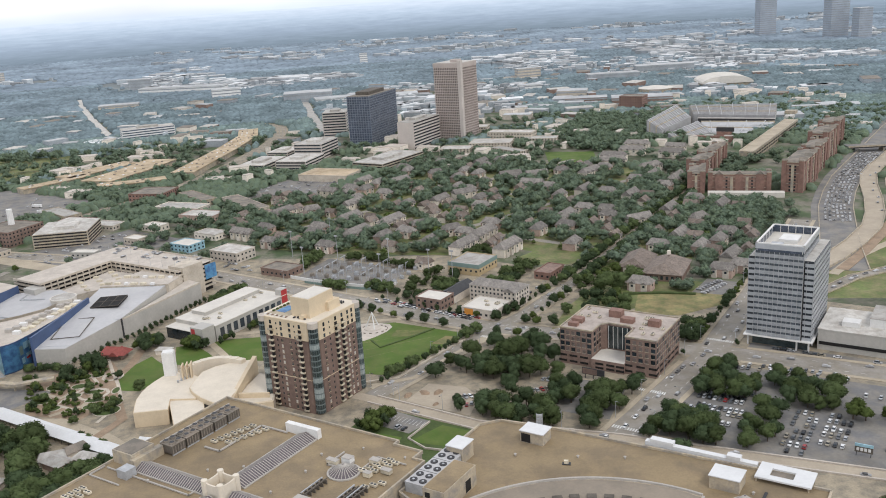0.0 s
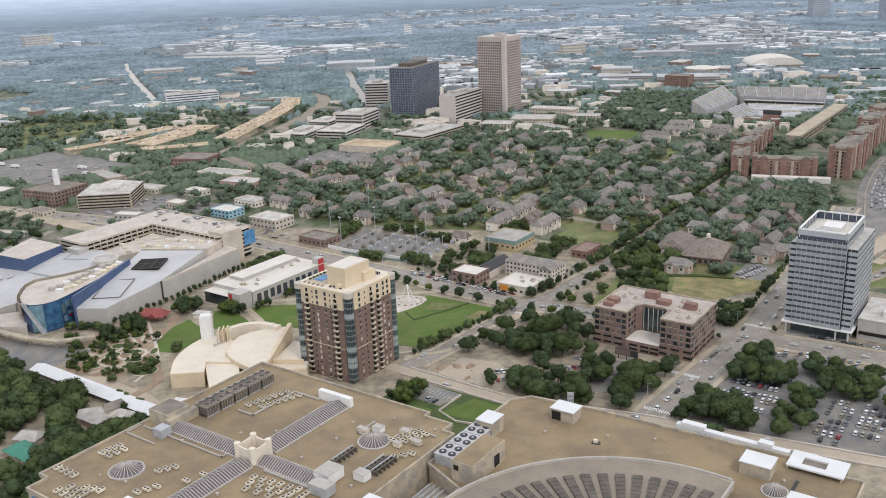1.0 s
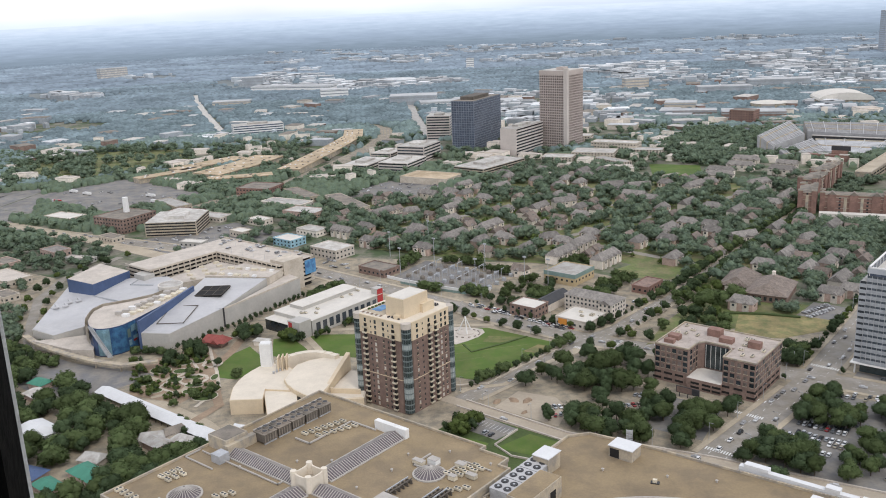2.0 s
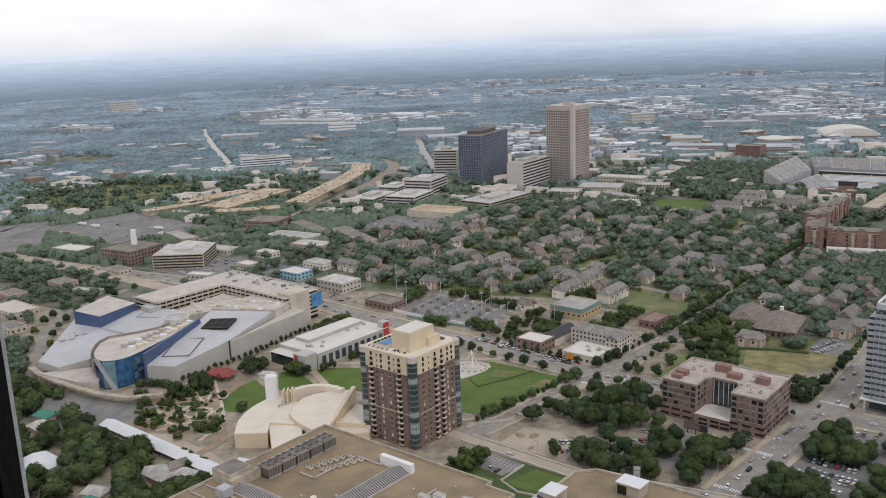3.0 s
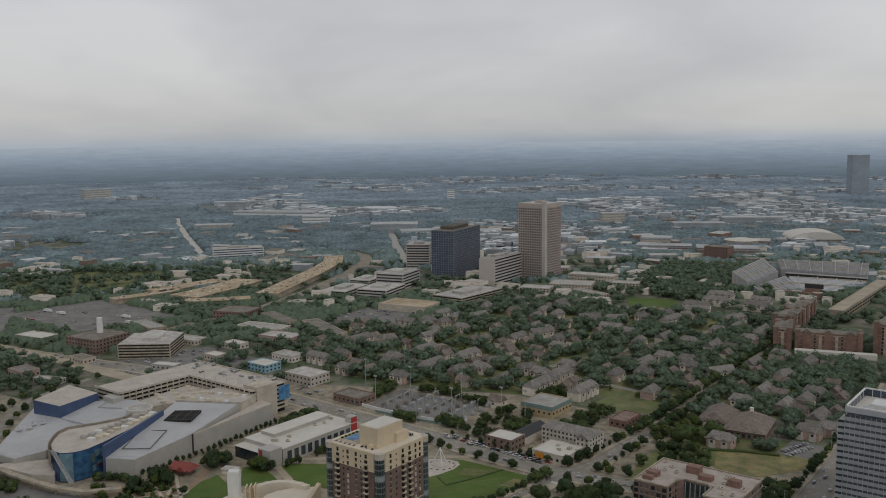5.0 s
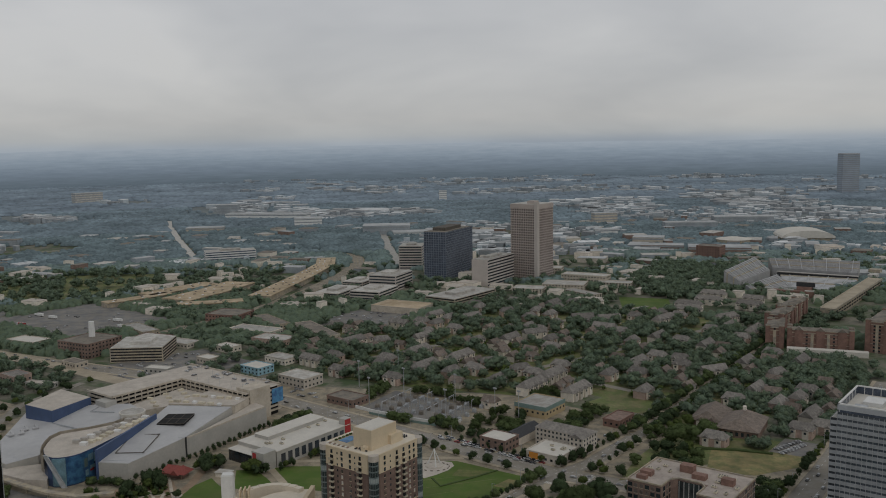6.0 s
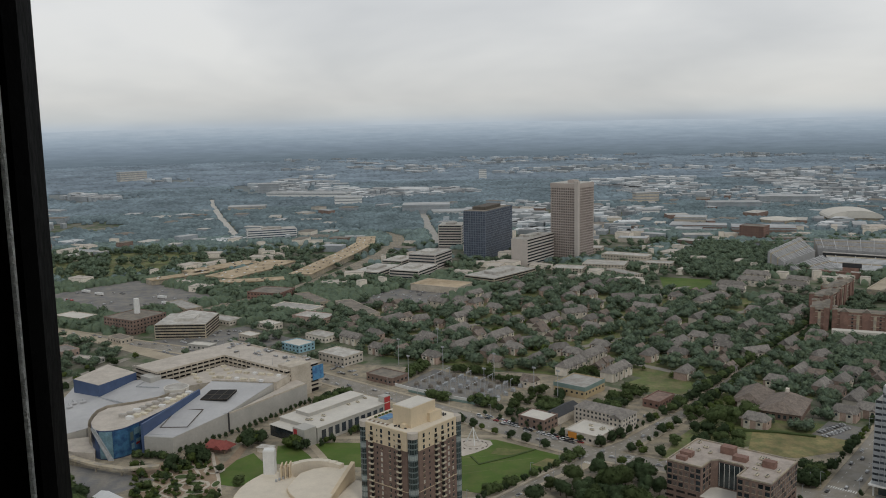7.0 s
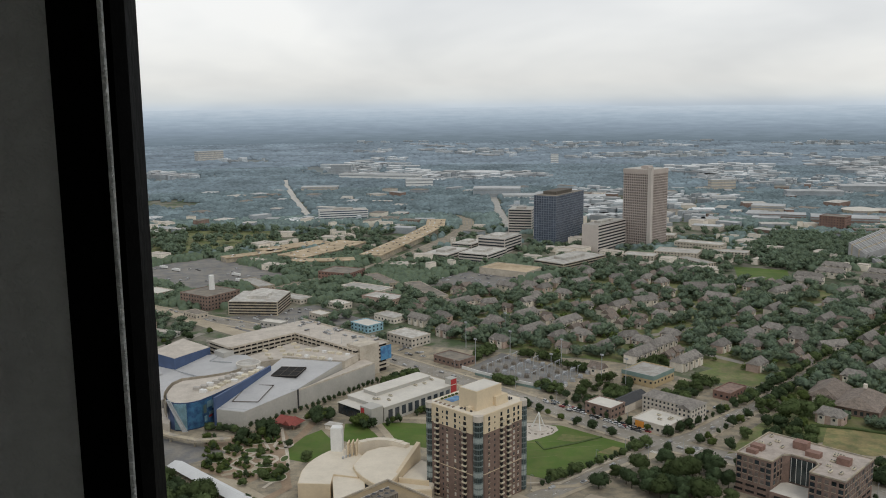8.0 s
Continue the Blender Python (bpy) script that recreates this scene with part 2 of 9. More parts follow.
    leaf=mat("summer_foliage", (0.114, 0.154, 0.063), var=0.15, big=0.11, fine=0.9, tint=(0.122, 0.158, 0.068), bump=0, rand=0.22, island=0.12, spec=0.05, leafy_light=0.4),
    leaf_y=mat("yellow_green_foliage", (0.130, 0.172, 0.055), var=0.2, big=0.15, fine=0.9, bump=0, rand=0.3, island=0.15, spec=0.05, leafy_light=0.4),
    leaf_b=mat("deep_green_foliage", (0.096, 0.136, 0.068), var=0.15, big=0.11, fine=0.9, bump=0, rand=0.22, island=0.12, spec=0.05, leafy_light=0.4),
    # woodland colours with haze painted in, paler and bluer the farther they stand
    wood_far=mat("hazed_far_woodland", (0.162, 0.210, 0.223), var=0.28, big=0.012, fine=0.05, bump=0, island=0.2, spec=0.05),
    wood_skyline=mat("hazed_skyline_woodland", (0.232, 0.284, 0.328), var=0.26, big=0.003, fine=0.012, bump=0, island=0.08, spec=0.05),
    wood_dist=mat("hazed_remote_woodland", (0.188, 0.238, 0.264), var=0.28, big=0.006, fine=0.03, bump=0, island=0.16, spec=0.05),
    # mid-distance foliage, lightened and greyed in colour to imitate haze
    leaf_r=mat("hazed_grey_foliage", (0.192, 0.254, 0.180), var=0.2, big=0.06, fine=0.5, bump=0, island=0.08, tint=(0.205, 0.255, 0.155), amount=0.4, spec=0.05, leafy_light=0.4),
    leaf_m=mat("hazed_grey_green_foliage", (0.166, 0.220, 0.212), var=0.26, big=0.03, fine=0.14, bump=0, tint=(0.172, 0.222, 0.195), amount=0.4, island=0.18, spec=0.05),
    bark=mat("bark", (0.11, 0.085, 0.065), var=0.3, big=0.8, fine=4),
    tyre=mat("tyre_rubber", (0.02, 0.02, 0.02), var=0.2, bump=0),
    frame_black=mat("black_window_post", (0.003, 0.003, 0.003), rough=0.85, spec=0.05, var=0.3, big=8, fine=60, bump=0.1),
    gasket=mat("grey_beaded_seal", (0.8, 0.8, 0.78), rough=0.6, var=0.3, big=20, fine=150, bump=0.4),
    room=mat("pale_plaster", (0.62, 0.62, 0.60), var=0.1, big=2, fine=30, bump=0.2),
)
for k, c in dict(white=(0.7, 0.7, 0.69), silver=(0.4, 0.41, 0.42), black=(0.02, 0.02, 0.022), grey=(0.13, 0.135, 0.14), red=(0.32, 0.03, 0.03), blue=(0.05, 0.09, 0.2), tan=(0.33, 0.29, 0.22)).items():
    M["car_" + k] = mat("car_paint_" + k, c, rough=0.3, var=0.06, big=0.5, fine=2, bump=0, spec=0.5)
M["car_mixed"] = mat("car_paint_mixed", (0.3, 0.3, 0.3), rough=0.35, var=0.1, big=0.5, fine=2, bump=0, island=0.85, spec=0.5)

# ---- small builders
GRID = -39.0  # turn of the street grid


def bx(bm, x0, x1, y0, y1, z0, z1):
    v = [bm.verts.new(p) for p in ((x0, y0, z0), (x1, y0, z0), (x1, y1, z0), (x0, y1, z0), (x0, y0, z1), (x1, y0, z1), (x1, y1, z1), (x0, y1, z1))]
    for f in ((3, 2, 1, 0), (4, 5, 6, 7), (0, 1, 5, 4), (1, 2, 6, 5), (2, 3, 7, 6), (3, 0, 4, 7)):
        bm.faces.new([v[i] for i in f])
    return bm


def block(x0, x1, y0, y1, z0, z1):
    return bx(bmesh.new(), x0, x1, y0, y1, z0, z1)


def prism(bm, pts, z0, z1, tops=None):
    """A solid over a polygon given anticlockwise; tops: a height for each corner."""
    n = len(pts)
    lo = [bm.verts.new((x, y, z0)) for x, y in pts]
    hi = [bm.verts.new((x, y, tops[i] if tops else z1)) for i, (x, y) in enumerate(pts)]
    bm.faces.new(hi)
    bm.faces.new(lo[::-1])
    for i in range(n):
        j = (i + 1) % n
        bm.faces.new((lo[i], lo[j], hi[j], hi[i]))
    return bm


def tube(bm, x, y, z0, z1, r0, r1, n=8):
    a = [2 * math.pi * k / n for k in range(n)]
    lo = [bm.verts.new((x + r0 * math.cos(k), y + r0 * math.sin(k), z0)) for k in a]
    hi = [bm.verts.new((x + r1 * math.cos(k), y + r1 * math.sin(k), z1)) for k in a]
    bm.faces.new(hi)
    bm.faces.new(lo[::-1])
    for i in range(n):
        j = (i + 1) % n
        bm.faces.new((lo[i], lo[j], hi[j], hi[i]))
    return bm


def gable(bm, x0, x1, y0, y1, z0, z1, over=0.4, hip=0.0):
    """A pitched roof whose ridge runs along x; hip pulls the ridge's ends in."""
    x0, x1, y0, y1 = x0 - over, x1 + over, y0 - over, y1 + over
    ym = (y0 + y1) / 2
    a = [bm.verts.new(p) for p in ((x0, y0, z0), (x1, y0, z0), (x1, y1, z0), (x0, y1, z0))]
    r = [bm.verts.new((x0 + hip, ym, z1)), bm.verts.new((x1 - hip, ym, z1))]
    for f in ((a[0], a[1], r[1], r[0]), (a[2], a[3], r[0], r[1]), (a[1], a[2], r[1]), (a[3], a[0], r[0]), (a[3], a[2], a[1], a[0])):
        bm.faces.new(f)
    return bm


def mesh_of(name, bm, material):
    me = bpy.data.meshes.new(name)
    bm.to_mesh(me)
    bm.free()
    me.materials.append(material)
    return me


def part(name, bm, material, parent=None, label="", m=None):
    ob = new(name, mesh_of(name, bm, material))
    if parent is not None:
        ob.parent = parent
    if m is not None:
        ob.matrix_basis = m
    return tagged(ob, label)


def piece(name, me, parent, m):
    ob = new(name, me)
    ob.parent, ob.matrix_basis = parent, m
    return ob


def thing(name, x, y, z=0.0, turn=GRID, label="", category="", group="", kind=""):
    ob = new(name)
    ob.empty_display_size = 0.5
    ob.matrix_basis = pose(x, y, z, 0, 0, turn)
    return tagged(ob, label, category, group, kind)


def raw(name, verts, faces, material):
    me = bpy.data.meshes.new(name)
    me.from_pydata(verts, [], faces)
    me.materials.append(material)
    return me


def uv(u, v):
    """Plan place from street-grid coordinates (u across, v along)."""
    a = radians(39)
    return (u * math.cos(a) + v * math.sin(a), -u * math.sin(a) + v * math.cos(a))


def inside(x, y, poly):
    hit = False
    for (x0, y0), (x1, y1) in zip(poly, poly[1:] + poly[:1]):
        if (y0 > y) != (y1 > y) and x < (x1 - x0) * (y - y0) / (y1 - y0) + x0:
            hit = not hit
    return hit


TAKEN = []  # plan rectangles that are built over: centre, half sizes, turn


def take(x, y, w, d, turn=GRID, margin=1.0):
    TAKEN.append((x, y, w / 2 + margin, d / 2 + margin, math.cos(radians(-turn)), math.sin(radians(-turn))))


def free(x, y, r=0.0):
    for cx, cy, hw, hd, c, s in TAKEN:
        dx, dy = x - cx, y - cy
        if abs(dx * c - dy * s) < hw + r and abs(dx * s + dy * c) < hd + r:
            return False
    return True

# ---- the lookout room behind the camera, and the dark post of its window
Z = EYE
room = thing("lookout_room", 0, 0, Z - 1.6, 0, "dim plastered lookout room high in a tower", "room", kind="structure")
part("floor", block(-1.6, 1.6, -3.0, 0.8, -0.15, 0.0), M["room"], room)
part("ceiling", block(-1.6, 1.6, -3.0, 0.8, 3.0, 3.15), M["white"], room)
part("wall_back", block(-1.6, 1.6, -3.2, -3.0, -0.15, 3.15), M["white"], room)
part("wall_east", block(1.4, 1.6, -3.0, 0.8, 0.0, 3.0), M["room"], room)
part("wall_west", block(-1.6, -1.4, -3.0, 0.70, 0.0, 3.0), M["room"], room)
part("wall_front", block(-1.6, -0.3765, 0.70, 0.86, 0.0, 3.0), M["room"], room, "dim grey plaster beside the window")
part("sill", block(-0.4, 1.4, 0.66, 0.86, 0.0, 0.35), M["room"], room)
shaft = part("tower_shaft", tube(bmesh.new(), 0, -14, 0, Z - 1.8, 14.5, 14.5, 40), M["glass_g"])
tagged(shaft, "round grey glass shaft of the lookout tower", "tower", kind="structure")
post = thing("window_post", -0.358, 0.74, Z - 1.6, 0, "black metal window post with a pale grey seal", "window post", kind="structure")
b = bmesh.new()
prism(b, [(-0.0185, -0.045), (0.034, -0.045), (0.039, -0.03), (0.0094, 0.06), (-0.0185, 0.06)], 0.0, 3.0)
part("frame", b, M["frame_black"], post)
b = bmesh.new()
tube(b, 0.0275, -0.048, 0.0, 3.0, 0.0024, 0.0024, 8)
seal = part("seal", b, M["gasket"], post, "thin pale grey beaded seal")
bead = mesh_of("bead", tube(bmesh.new(), 0, 0, -0.0026, 0.0026, 0.0022, 0.0022, 7), M["gasket"])
for k in range(80):
    piece("bead", bead, seal, pose(0.0282, -0.0495, 1.15 + 0.0115 * k))

# ---- ground: one sheet to the skyline, and the far land that closes it
b = bmesh.new()
rings = [0, 120, 300, 600, 1000, 1500, 2300]
verts, faces = [(0, 0, 0)], []
N = 96
for r in rings[1:]:
    verts += [(r * math.cos(2 * math.pi * k / N), r * math.sin(2 * math.pi * k / N), 0) for k in range(N)]
faces += [(0, 1 + k, 1 + (k + 1) % N) for k in range(N)]
for q in range(len(rings) - 2):
    o = 1 + q * N
    faces += [(o + k, o + N + k, o + N + (k + 1) % N, o + (k + 1) % N) for k in range(N)]
tagged(new("ground", raw("ground", verts, faces, M["soil"])), "mottled town ground of worn paving, soil and grass", "ground", kind="structure")
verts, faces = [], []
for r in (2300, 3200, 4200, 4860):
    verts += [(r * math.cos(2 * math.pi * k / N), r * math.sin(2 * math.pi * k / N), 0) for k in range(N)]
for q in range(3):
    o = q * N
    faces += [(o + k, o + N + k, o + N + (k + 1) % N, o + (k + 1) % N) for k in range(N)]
tagged(new("ground_far", raw("ground_far", verts, faces, M["soil_far"])), "distant ground dulled blue-green by painted haze", "ground", kind="structure")


def backdrop_material():
    """Remote wooded plain that glows: horizontal streaks, haze painted in, paler towards its skyline."""
    m = bpy.data.materials.new("hazed_remote_plain")
    m.use_nodes = True
    nt = m.node_tree
    bsdf = nt.nodes["Principled BSDF"]
    geo, s = nt.nodes.new("ShaderNodeNewGeometry"), nt.nodes.new("ShaderNodeSeparateXYZ")
    nt.links.new(geo.outputs["Position"], s.inputs[0])
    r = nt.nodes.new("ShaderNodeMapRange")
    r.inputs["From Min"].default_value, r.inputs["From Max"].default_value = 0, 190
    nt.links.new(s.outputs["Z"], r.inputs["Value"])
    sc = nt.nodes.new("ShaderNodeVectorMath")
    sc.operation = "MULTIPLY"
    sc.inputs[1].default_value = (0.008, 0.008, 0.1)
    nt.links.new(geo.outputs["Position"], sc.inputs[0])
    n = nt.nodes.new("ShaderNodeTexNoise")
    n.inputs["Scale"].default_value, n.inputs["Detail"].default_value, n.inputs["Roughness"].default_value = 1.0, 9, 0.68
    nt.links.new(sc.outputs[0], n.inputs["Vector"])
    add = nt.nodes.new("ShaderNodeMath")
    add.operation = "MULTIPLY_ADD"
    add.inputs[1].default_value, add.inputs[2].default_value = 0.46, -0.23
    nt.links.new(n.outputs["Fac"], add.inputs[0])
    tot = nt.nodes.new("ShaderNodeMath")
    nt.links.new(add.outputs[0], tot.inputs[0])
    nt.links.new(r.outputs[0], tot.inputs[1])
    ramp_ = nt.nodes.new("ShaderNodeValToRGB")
    # haze painted as emission, paler with height
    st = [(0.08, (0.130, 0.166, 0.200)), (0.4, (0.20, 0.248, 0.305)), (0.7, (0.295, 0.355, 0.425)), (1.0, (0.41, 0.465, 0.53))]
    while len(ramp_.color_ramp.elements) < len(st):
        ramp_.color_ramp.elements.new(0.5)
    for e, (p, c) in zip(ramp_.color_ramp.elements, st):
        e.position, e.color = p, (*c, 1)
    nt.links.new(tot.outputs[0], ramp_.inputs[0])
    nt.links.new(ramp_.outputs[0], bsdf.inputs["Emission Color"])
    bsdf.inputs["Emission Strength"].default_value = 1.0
    bsdf.inputs["Base Color"].default_value = (0, 0, 0, 1)
    bsdf.inputs["Roughness"].default_value, bsdf.inputs["Specular IOR Level"].default_value = 1.0, 0.0
    return m


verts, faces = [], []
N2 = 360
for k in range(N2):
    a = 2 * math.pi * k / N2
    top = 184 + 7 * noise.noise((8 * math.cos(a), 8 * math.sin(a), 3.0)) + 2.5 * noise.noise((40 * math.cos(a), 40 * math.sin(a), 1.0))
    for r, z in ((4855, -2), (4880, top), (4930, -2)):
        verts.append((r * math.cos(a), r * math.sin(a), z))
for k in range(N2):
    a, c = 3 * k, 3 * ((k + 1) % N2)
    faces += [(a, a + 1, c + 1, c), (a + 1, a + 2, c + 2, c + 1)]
tagged(new("backdrop", raw("backdrop", verts, faces, backdrop_material())), "remote wooded plain below the skyline with painted blue-grey haze", "backdrop", kind="structure")


def sheet(name, pts, z, material, label, category="", kind="structure", thick=0.0):
    """A flat area over a polygon given anticlockwise in plan."""
    bm = bmesh.new()
    f = bm.faces.new([bm.verts.new((x, y, z)) for x, y in pts])
    f.normal_update()
    if f.normal.z < 0:
        f.normal_flip()
    ob = part(name, bm, material)
    return tagged(ob, label, category or name, kind=kind)


def ribbon(name, line, width, z, material, label, category="road", height=0.0):
    """A strip of even width along a line in plan; with a height it stands up as a kerbed pavement or wall."""
    bm = bmesh.new()
    rows = []
    for i, (x, y) in enumerate(line):
        ax, ay = line[max(i - 1, 0)]
        cx, cy = line[min(i + 1, len(line) - 1)]
        d = Vector((cx - ax, cy - ay)).normalized()
        n = Vector((-d.y, d.x)) * width / 2
        rows.append([bm.verts.new((x + s * n.x, y + s * n.y, zz)) for s, zz in ((1, z - height), (1, z), (-1, z), (-1, z - height))])
    for p, q in zip(rows, rows[1:]):
        bm.faces.new((p[1], p[2], q[2], q[1]))
        if height:
            bm.faces.new((p[0], p[1], q[1], q[0]))
            bm.faces.new((p[2], p[3], q[3], q[2]))
    if height:
        bm.faces.new(rows[0])
        bm.faces.new(rows[-1][::-1])
    bmesh.ops.recalc_face_normals(bm, faces=bm.faces[:])
    ob = part(name, bm, material)
    for (x0, y0), (x1, y1) in zip(line, line[1:]):
        take((x0 + x1) / 2, (y0 + y1) / 2, width, math.hypot(x1 - x0, y1 - y0), math.degrees(math.atan2(y1 - y0, x1 - x0)) - 90, 0.5)
    return tagged(ob, label, category, kind="structure")


def off(line, d):
    out = []
    for i, (x, y) in enumerate(line):
        ax, ay = line[max(i - 1, 0)]
        cx, cy = line[min(i + 1, len(line) - 1)]
        v = Vector((cx - ax, cy - ay)).normalized()
        out.append((x - v.y * d, y + v.x * d))
    return out


STREETS = []


def on_street(x, y, skip, margin=2.5):
    for line, width in STREETS:
        if line is skip:
            continue
        for (x0, y0), (x1, y1) in zip(line, line[1:]):
            d = Vector((x1 - x0, y1 - y0))
            f = max(0.0, min(1.0, ((x - x0) * d.x + (y - y0) * d.y) / d.length_squared))
            if math.hypot(x - x0 - d.x * f, y - y0 - d.y * f) < width / 2 + margin:
                return True
    return False


def street(line, width, name="road", walks=True, marks=True, surface="asphalt"):
    level = 0.07 + 0.012 * (street.count % 12)
    street.count += 1
    ribbon(name, line, width, level, M[surface], "worn grey asphalt street with faded lane marks" if surface == "asphalt" else "tan concrete drive")
    if walks:
        for s in (1, -1):
            run = []
            side = off(line, s * (width / 2 + 1.6))
            fine_ = [(x0 + (x1 - x0) * k / 12, y0 + (y1 - y0) * k / 12) for (x0, y0), (x1, y1) in zip(side, side[1:]) for k in range(12)] + [side[-1]]
            for q in fine_ + [None]:
                if q is not None and not on_street(*q, line):
                    run.append(q)
                    continue
                if len(run) > 1:
                    ribbon("pavement", run, 3.2, 0.3, M["paving"], "pale concrete pavement beside the street", "pavement", 0.25)
                run = []
    if marks:
        bm = bmesh.new()
        for (x0, y0), (x1, y1) in zip(line, line[1:]):
            d = Vector((x1 - x0, y1 - y0))
            L = d.length
            d.normalize()
            n = Vector((-d.y, d.x))
            k = 4.0
            while k < L - 4:
                for o in ((-0.25, 0.25) if width > 12 else (0.0,)):
                    c = Vector((x0, y0)) + d * k + n * o * width
                    p = [c + d * e * 1.5 + n * f * 0.12 for e, f in ((-1, -1), (1, -1), (1, 1), (-1, 1))]
                    bm.faces.new([bm.verts.new((q.x, q.y, level + 0.03)) for q in p])
                k += 9.0
        ob = part("lane_marks", bm, M["paint"])
        tagged(ob, "faded white dashed lane marks", "road marking", kind="structure")


def crossing(x, y, turn, length, bars):
    bm = bmesh.new()
    for k in range(bars):
        o = (k - (bars - 1) / 2) * length / bars
        bx(bm, o - 0.35, o + 0.35, -1.6, 1.6, 0.17, 0.23)
    ob = part("crosswalk", bm, M["paint"], m=pose(x, y, 0, 0, 0, turn))
    tagged(ob, "white barred pedestrian crossing on the asphalt", "road marking", kind="structure")


# base sheets of the near blocks
sheet("town_paving", [uv(-720, 120), uv(60, 120), uv(160, 420), uv(60, 640), uv(-420, 640), uv(-720, 500)], 0.02, M["gravel"], "pale worn paving and gravel between the buildings", "paving")
ROAD_R = [uv(-158, 310), uv(-156, 396), uv(-146, 520), uv(-148, 606), uv(-152, 720), uv(-160, 860)]
ROAD_M = [uv(-303, 372), uv(-296, 429), uv(-292, 491), uv(-283, 535), uv(-281, 600)]
ROAD_F = [uv(-281, 600), uv(-284, 677), uv(-288, 800), uv(-292, 960)]
ROAD_X = [uv(-1000, 455), uv(-889, 474), uv(-760, 500), uv(-640, 520), uv(-520, 515), uv(-410, 511), uv(-345, 504), uv(-290, 504), uv(-245, 512), uv(-127, 524), uv(-50, 529), uv(160, 535)]
ROAD_N = [uv(-318, 376), uv(-300, 376), uv(-230, 374), uv(-156, 392), uv(-30, 412), uv(120, 425)]
street.count = 0
STREETS += [(ROAD_R, 18), (ROAD_M, 13), (ROAD_F, 9), (ROAD_X, 19), (ROAD_N, 8)]
street(ROAD_R, 18)
street(ROAD_M, 13)
street(ROAD_F, 9)
street(ROAD_X, 19)
street(ROAD_N, 8, walks=False, marks=False, surface="earth_road")
for d_ in (-4.6, 4.6):
    ribbon("kerb_wall", off(ROAD_N, d_)[1:], 0.9, 0.75, M["roof_mid"], "low pale concrete kerb wall beside the drive", "wall", 0.75)
for (u_, v_), t_, l_, n_ in (((-166, 473), GRID, 17, 13), ((-160, 452), GRID, 17, 13), ((-158, 404), GRID, 18, 13), ((-285, 487), GRID, 12, 9), ((-270, 506), GRID + 90, 17, 12), ((-146, 541), GRID, 17, 12)):
    crossing(*uv(u_, v_), t_, l_, n_)

# ---- rooftop plant, built once and copied


def air_unit():
    o = thing("air_unit", 0, 0, -500, 0, "beige rooftop condenser with two dark fans", "air unit", "rooftop condensers")
    part("body", block(-1.5, 1.5, -0.8, 0.8, 0.25, 1.15), M["unit"], o)
    part("stand", block(-1.3, 1.3, -0.7, 0.7, 0.0, 0.25), M["dark"], o)
    for k in (-0.75, 0.75):
        part("fan", tube(bmesh.new(), k, 0, 1.15, 1.22, 0.55, 0.55, 10), M["dark"], o)
    return o


UNIT = air_unit()
SPARE = [UNIT]


def unit_at(u, v, z, turn=0.0):
    copy_thing(UNIT, pose(*uv(u, v), z, 0, 0, GRID + turn))


def unit_row(u0, v0, u1, v1, n, z, turn=0.0):
    for k in range(n):
        f = k / max(n - 1, 1)
        unit_at(u0 + (u1 - u0) * f, v0 + (v1 - v0) * f, z, turn)


def duct(points, z, size=0.5, name="duct"):
    bm = bmesh.new()
    for (u0, v0), (u1, v1) in zip(points, points[1:]):
        bx(bm, min(u0, u1) - size / 2, max(u0, u1) + size / 2, min(v0, v1) - size / 2, max(v0, v1) + size / 2, z + 0.2, z + 0.2 + size)
    ob = part(name, bm, M["rib"], m=pose(0, 0, 0, 0, 0, GRID))
    tagged(ob, "pale sheet-metal duct run on the roof", "duct", "roof ducts")


def vent(u, v, z, s=0.8):
    bm = tube(bmesh.new(), 0, 0, 0, s, s * 0.4, s * 0.4, 8)
    tube(bm, 0, 0, s, s * 1.35, s * 0.7, s * 0.25, 8)
    tagged(part("roof_vent", bm, M["rib"], m=pose(*uv(u, v), z)), "small pale capped roof vent", "vent", "roof vents")


def parapet(bm, pts, z0, z1, w=0.7):
    for (x0, y0), (x1, y1) in zip(pts, pts[1:] + pts[:1]):
        bx(bm, min(x0, x1) - (w / 2 if x0 == x1 else -w / 2), max(x0, x1) + (w / 2 if x0 == x1 else -w / 2) , min(y0, y1) - w / 2, max(y0, y1) + w / 2, z0, z1)
    return bm


# ---- trade mart: wide tan roof with a cross of ribbed skylights
MZ = 55.0
mart = thing("trade_mart", *uv(-230, 196), 0, GRID, "broad concrete trade mart with a tan gravel roof", "building")
take(*uv(-230, 196), 112, 120)
outline = [(-53, -57), (-1, -57), (54, -57), (54, 52), (49, 52), (49, 58), (36, 58), (36, 61), (-58, 61), (-58, -49), (-53, -49)]
part("wall", prism(bmesh.new(), outline, 0, MZ - 0.6), M["concrete"], mart)
part("roof_deck", prism(bmesh.new(), [(x * 0.994, y * 0.994) for x, y in outline], MZ - 0.5, MZ), M["roof_tan"], mart)
part("parapet", parapet(bmesh.new(), outline, MZ - 0.55, MZ + 0.9), M["concrete"], mart)
for k in range(8):
    part("window_band", block(-52.4, 53.4, -57.25, -57.05, 6 + 6 * k, 9.4 + 6 * k), M["glass"], mart)
part("banner", block(-50, -41, -57.6, -57.3, MZ - 9, MZ - 1.5), M["blue_l"], mart, "blue and red banner on the wall")


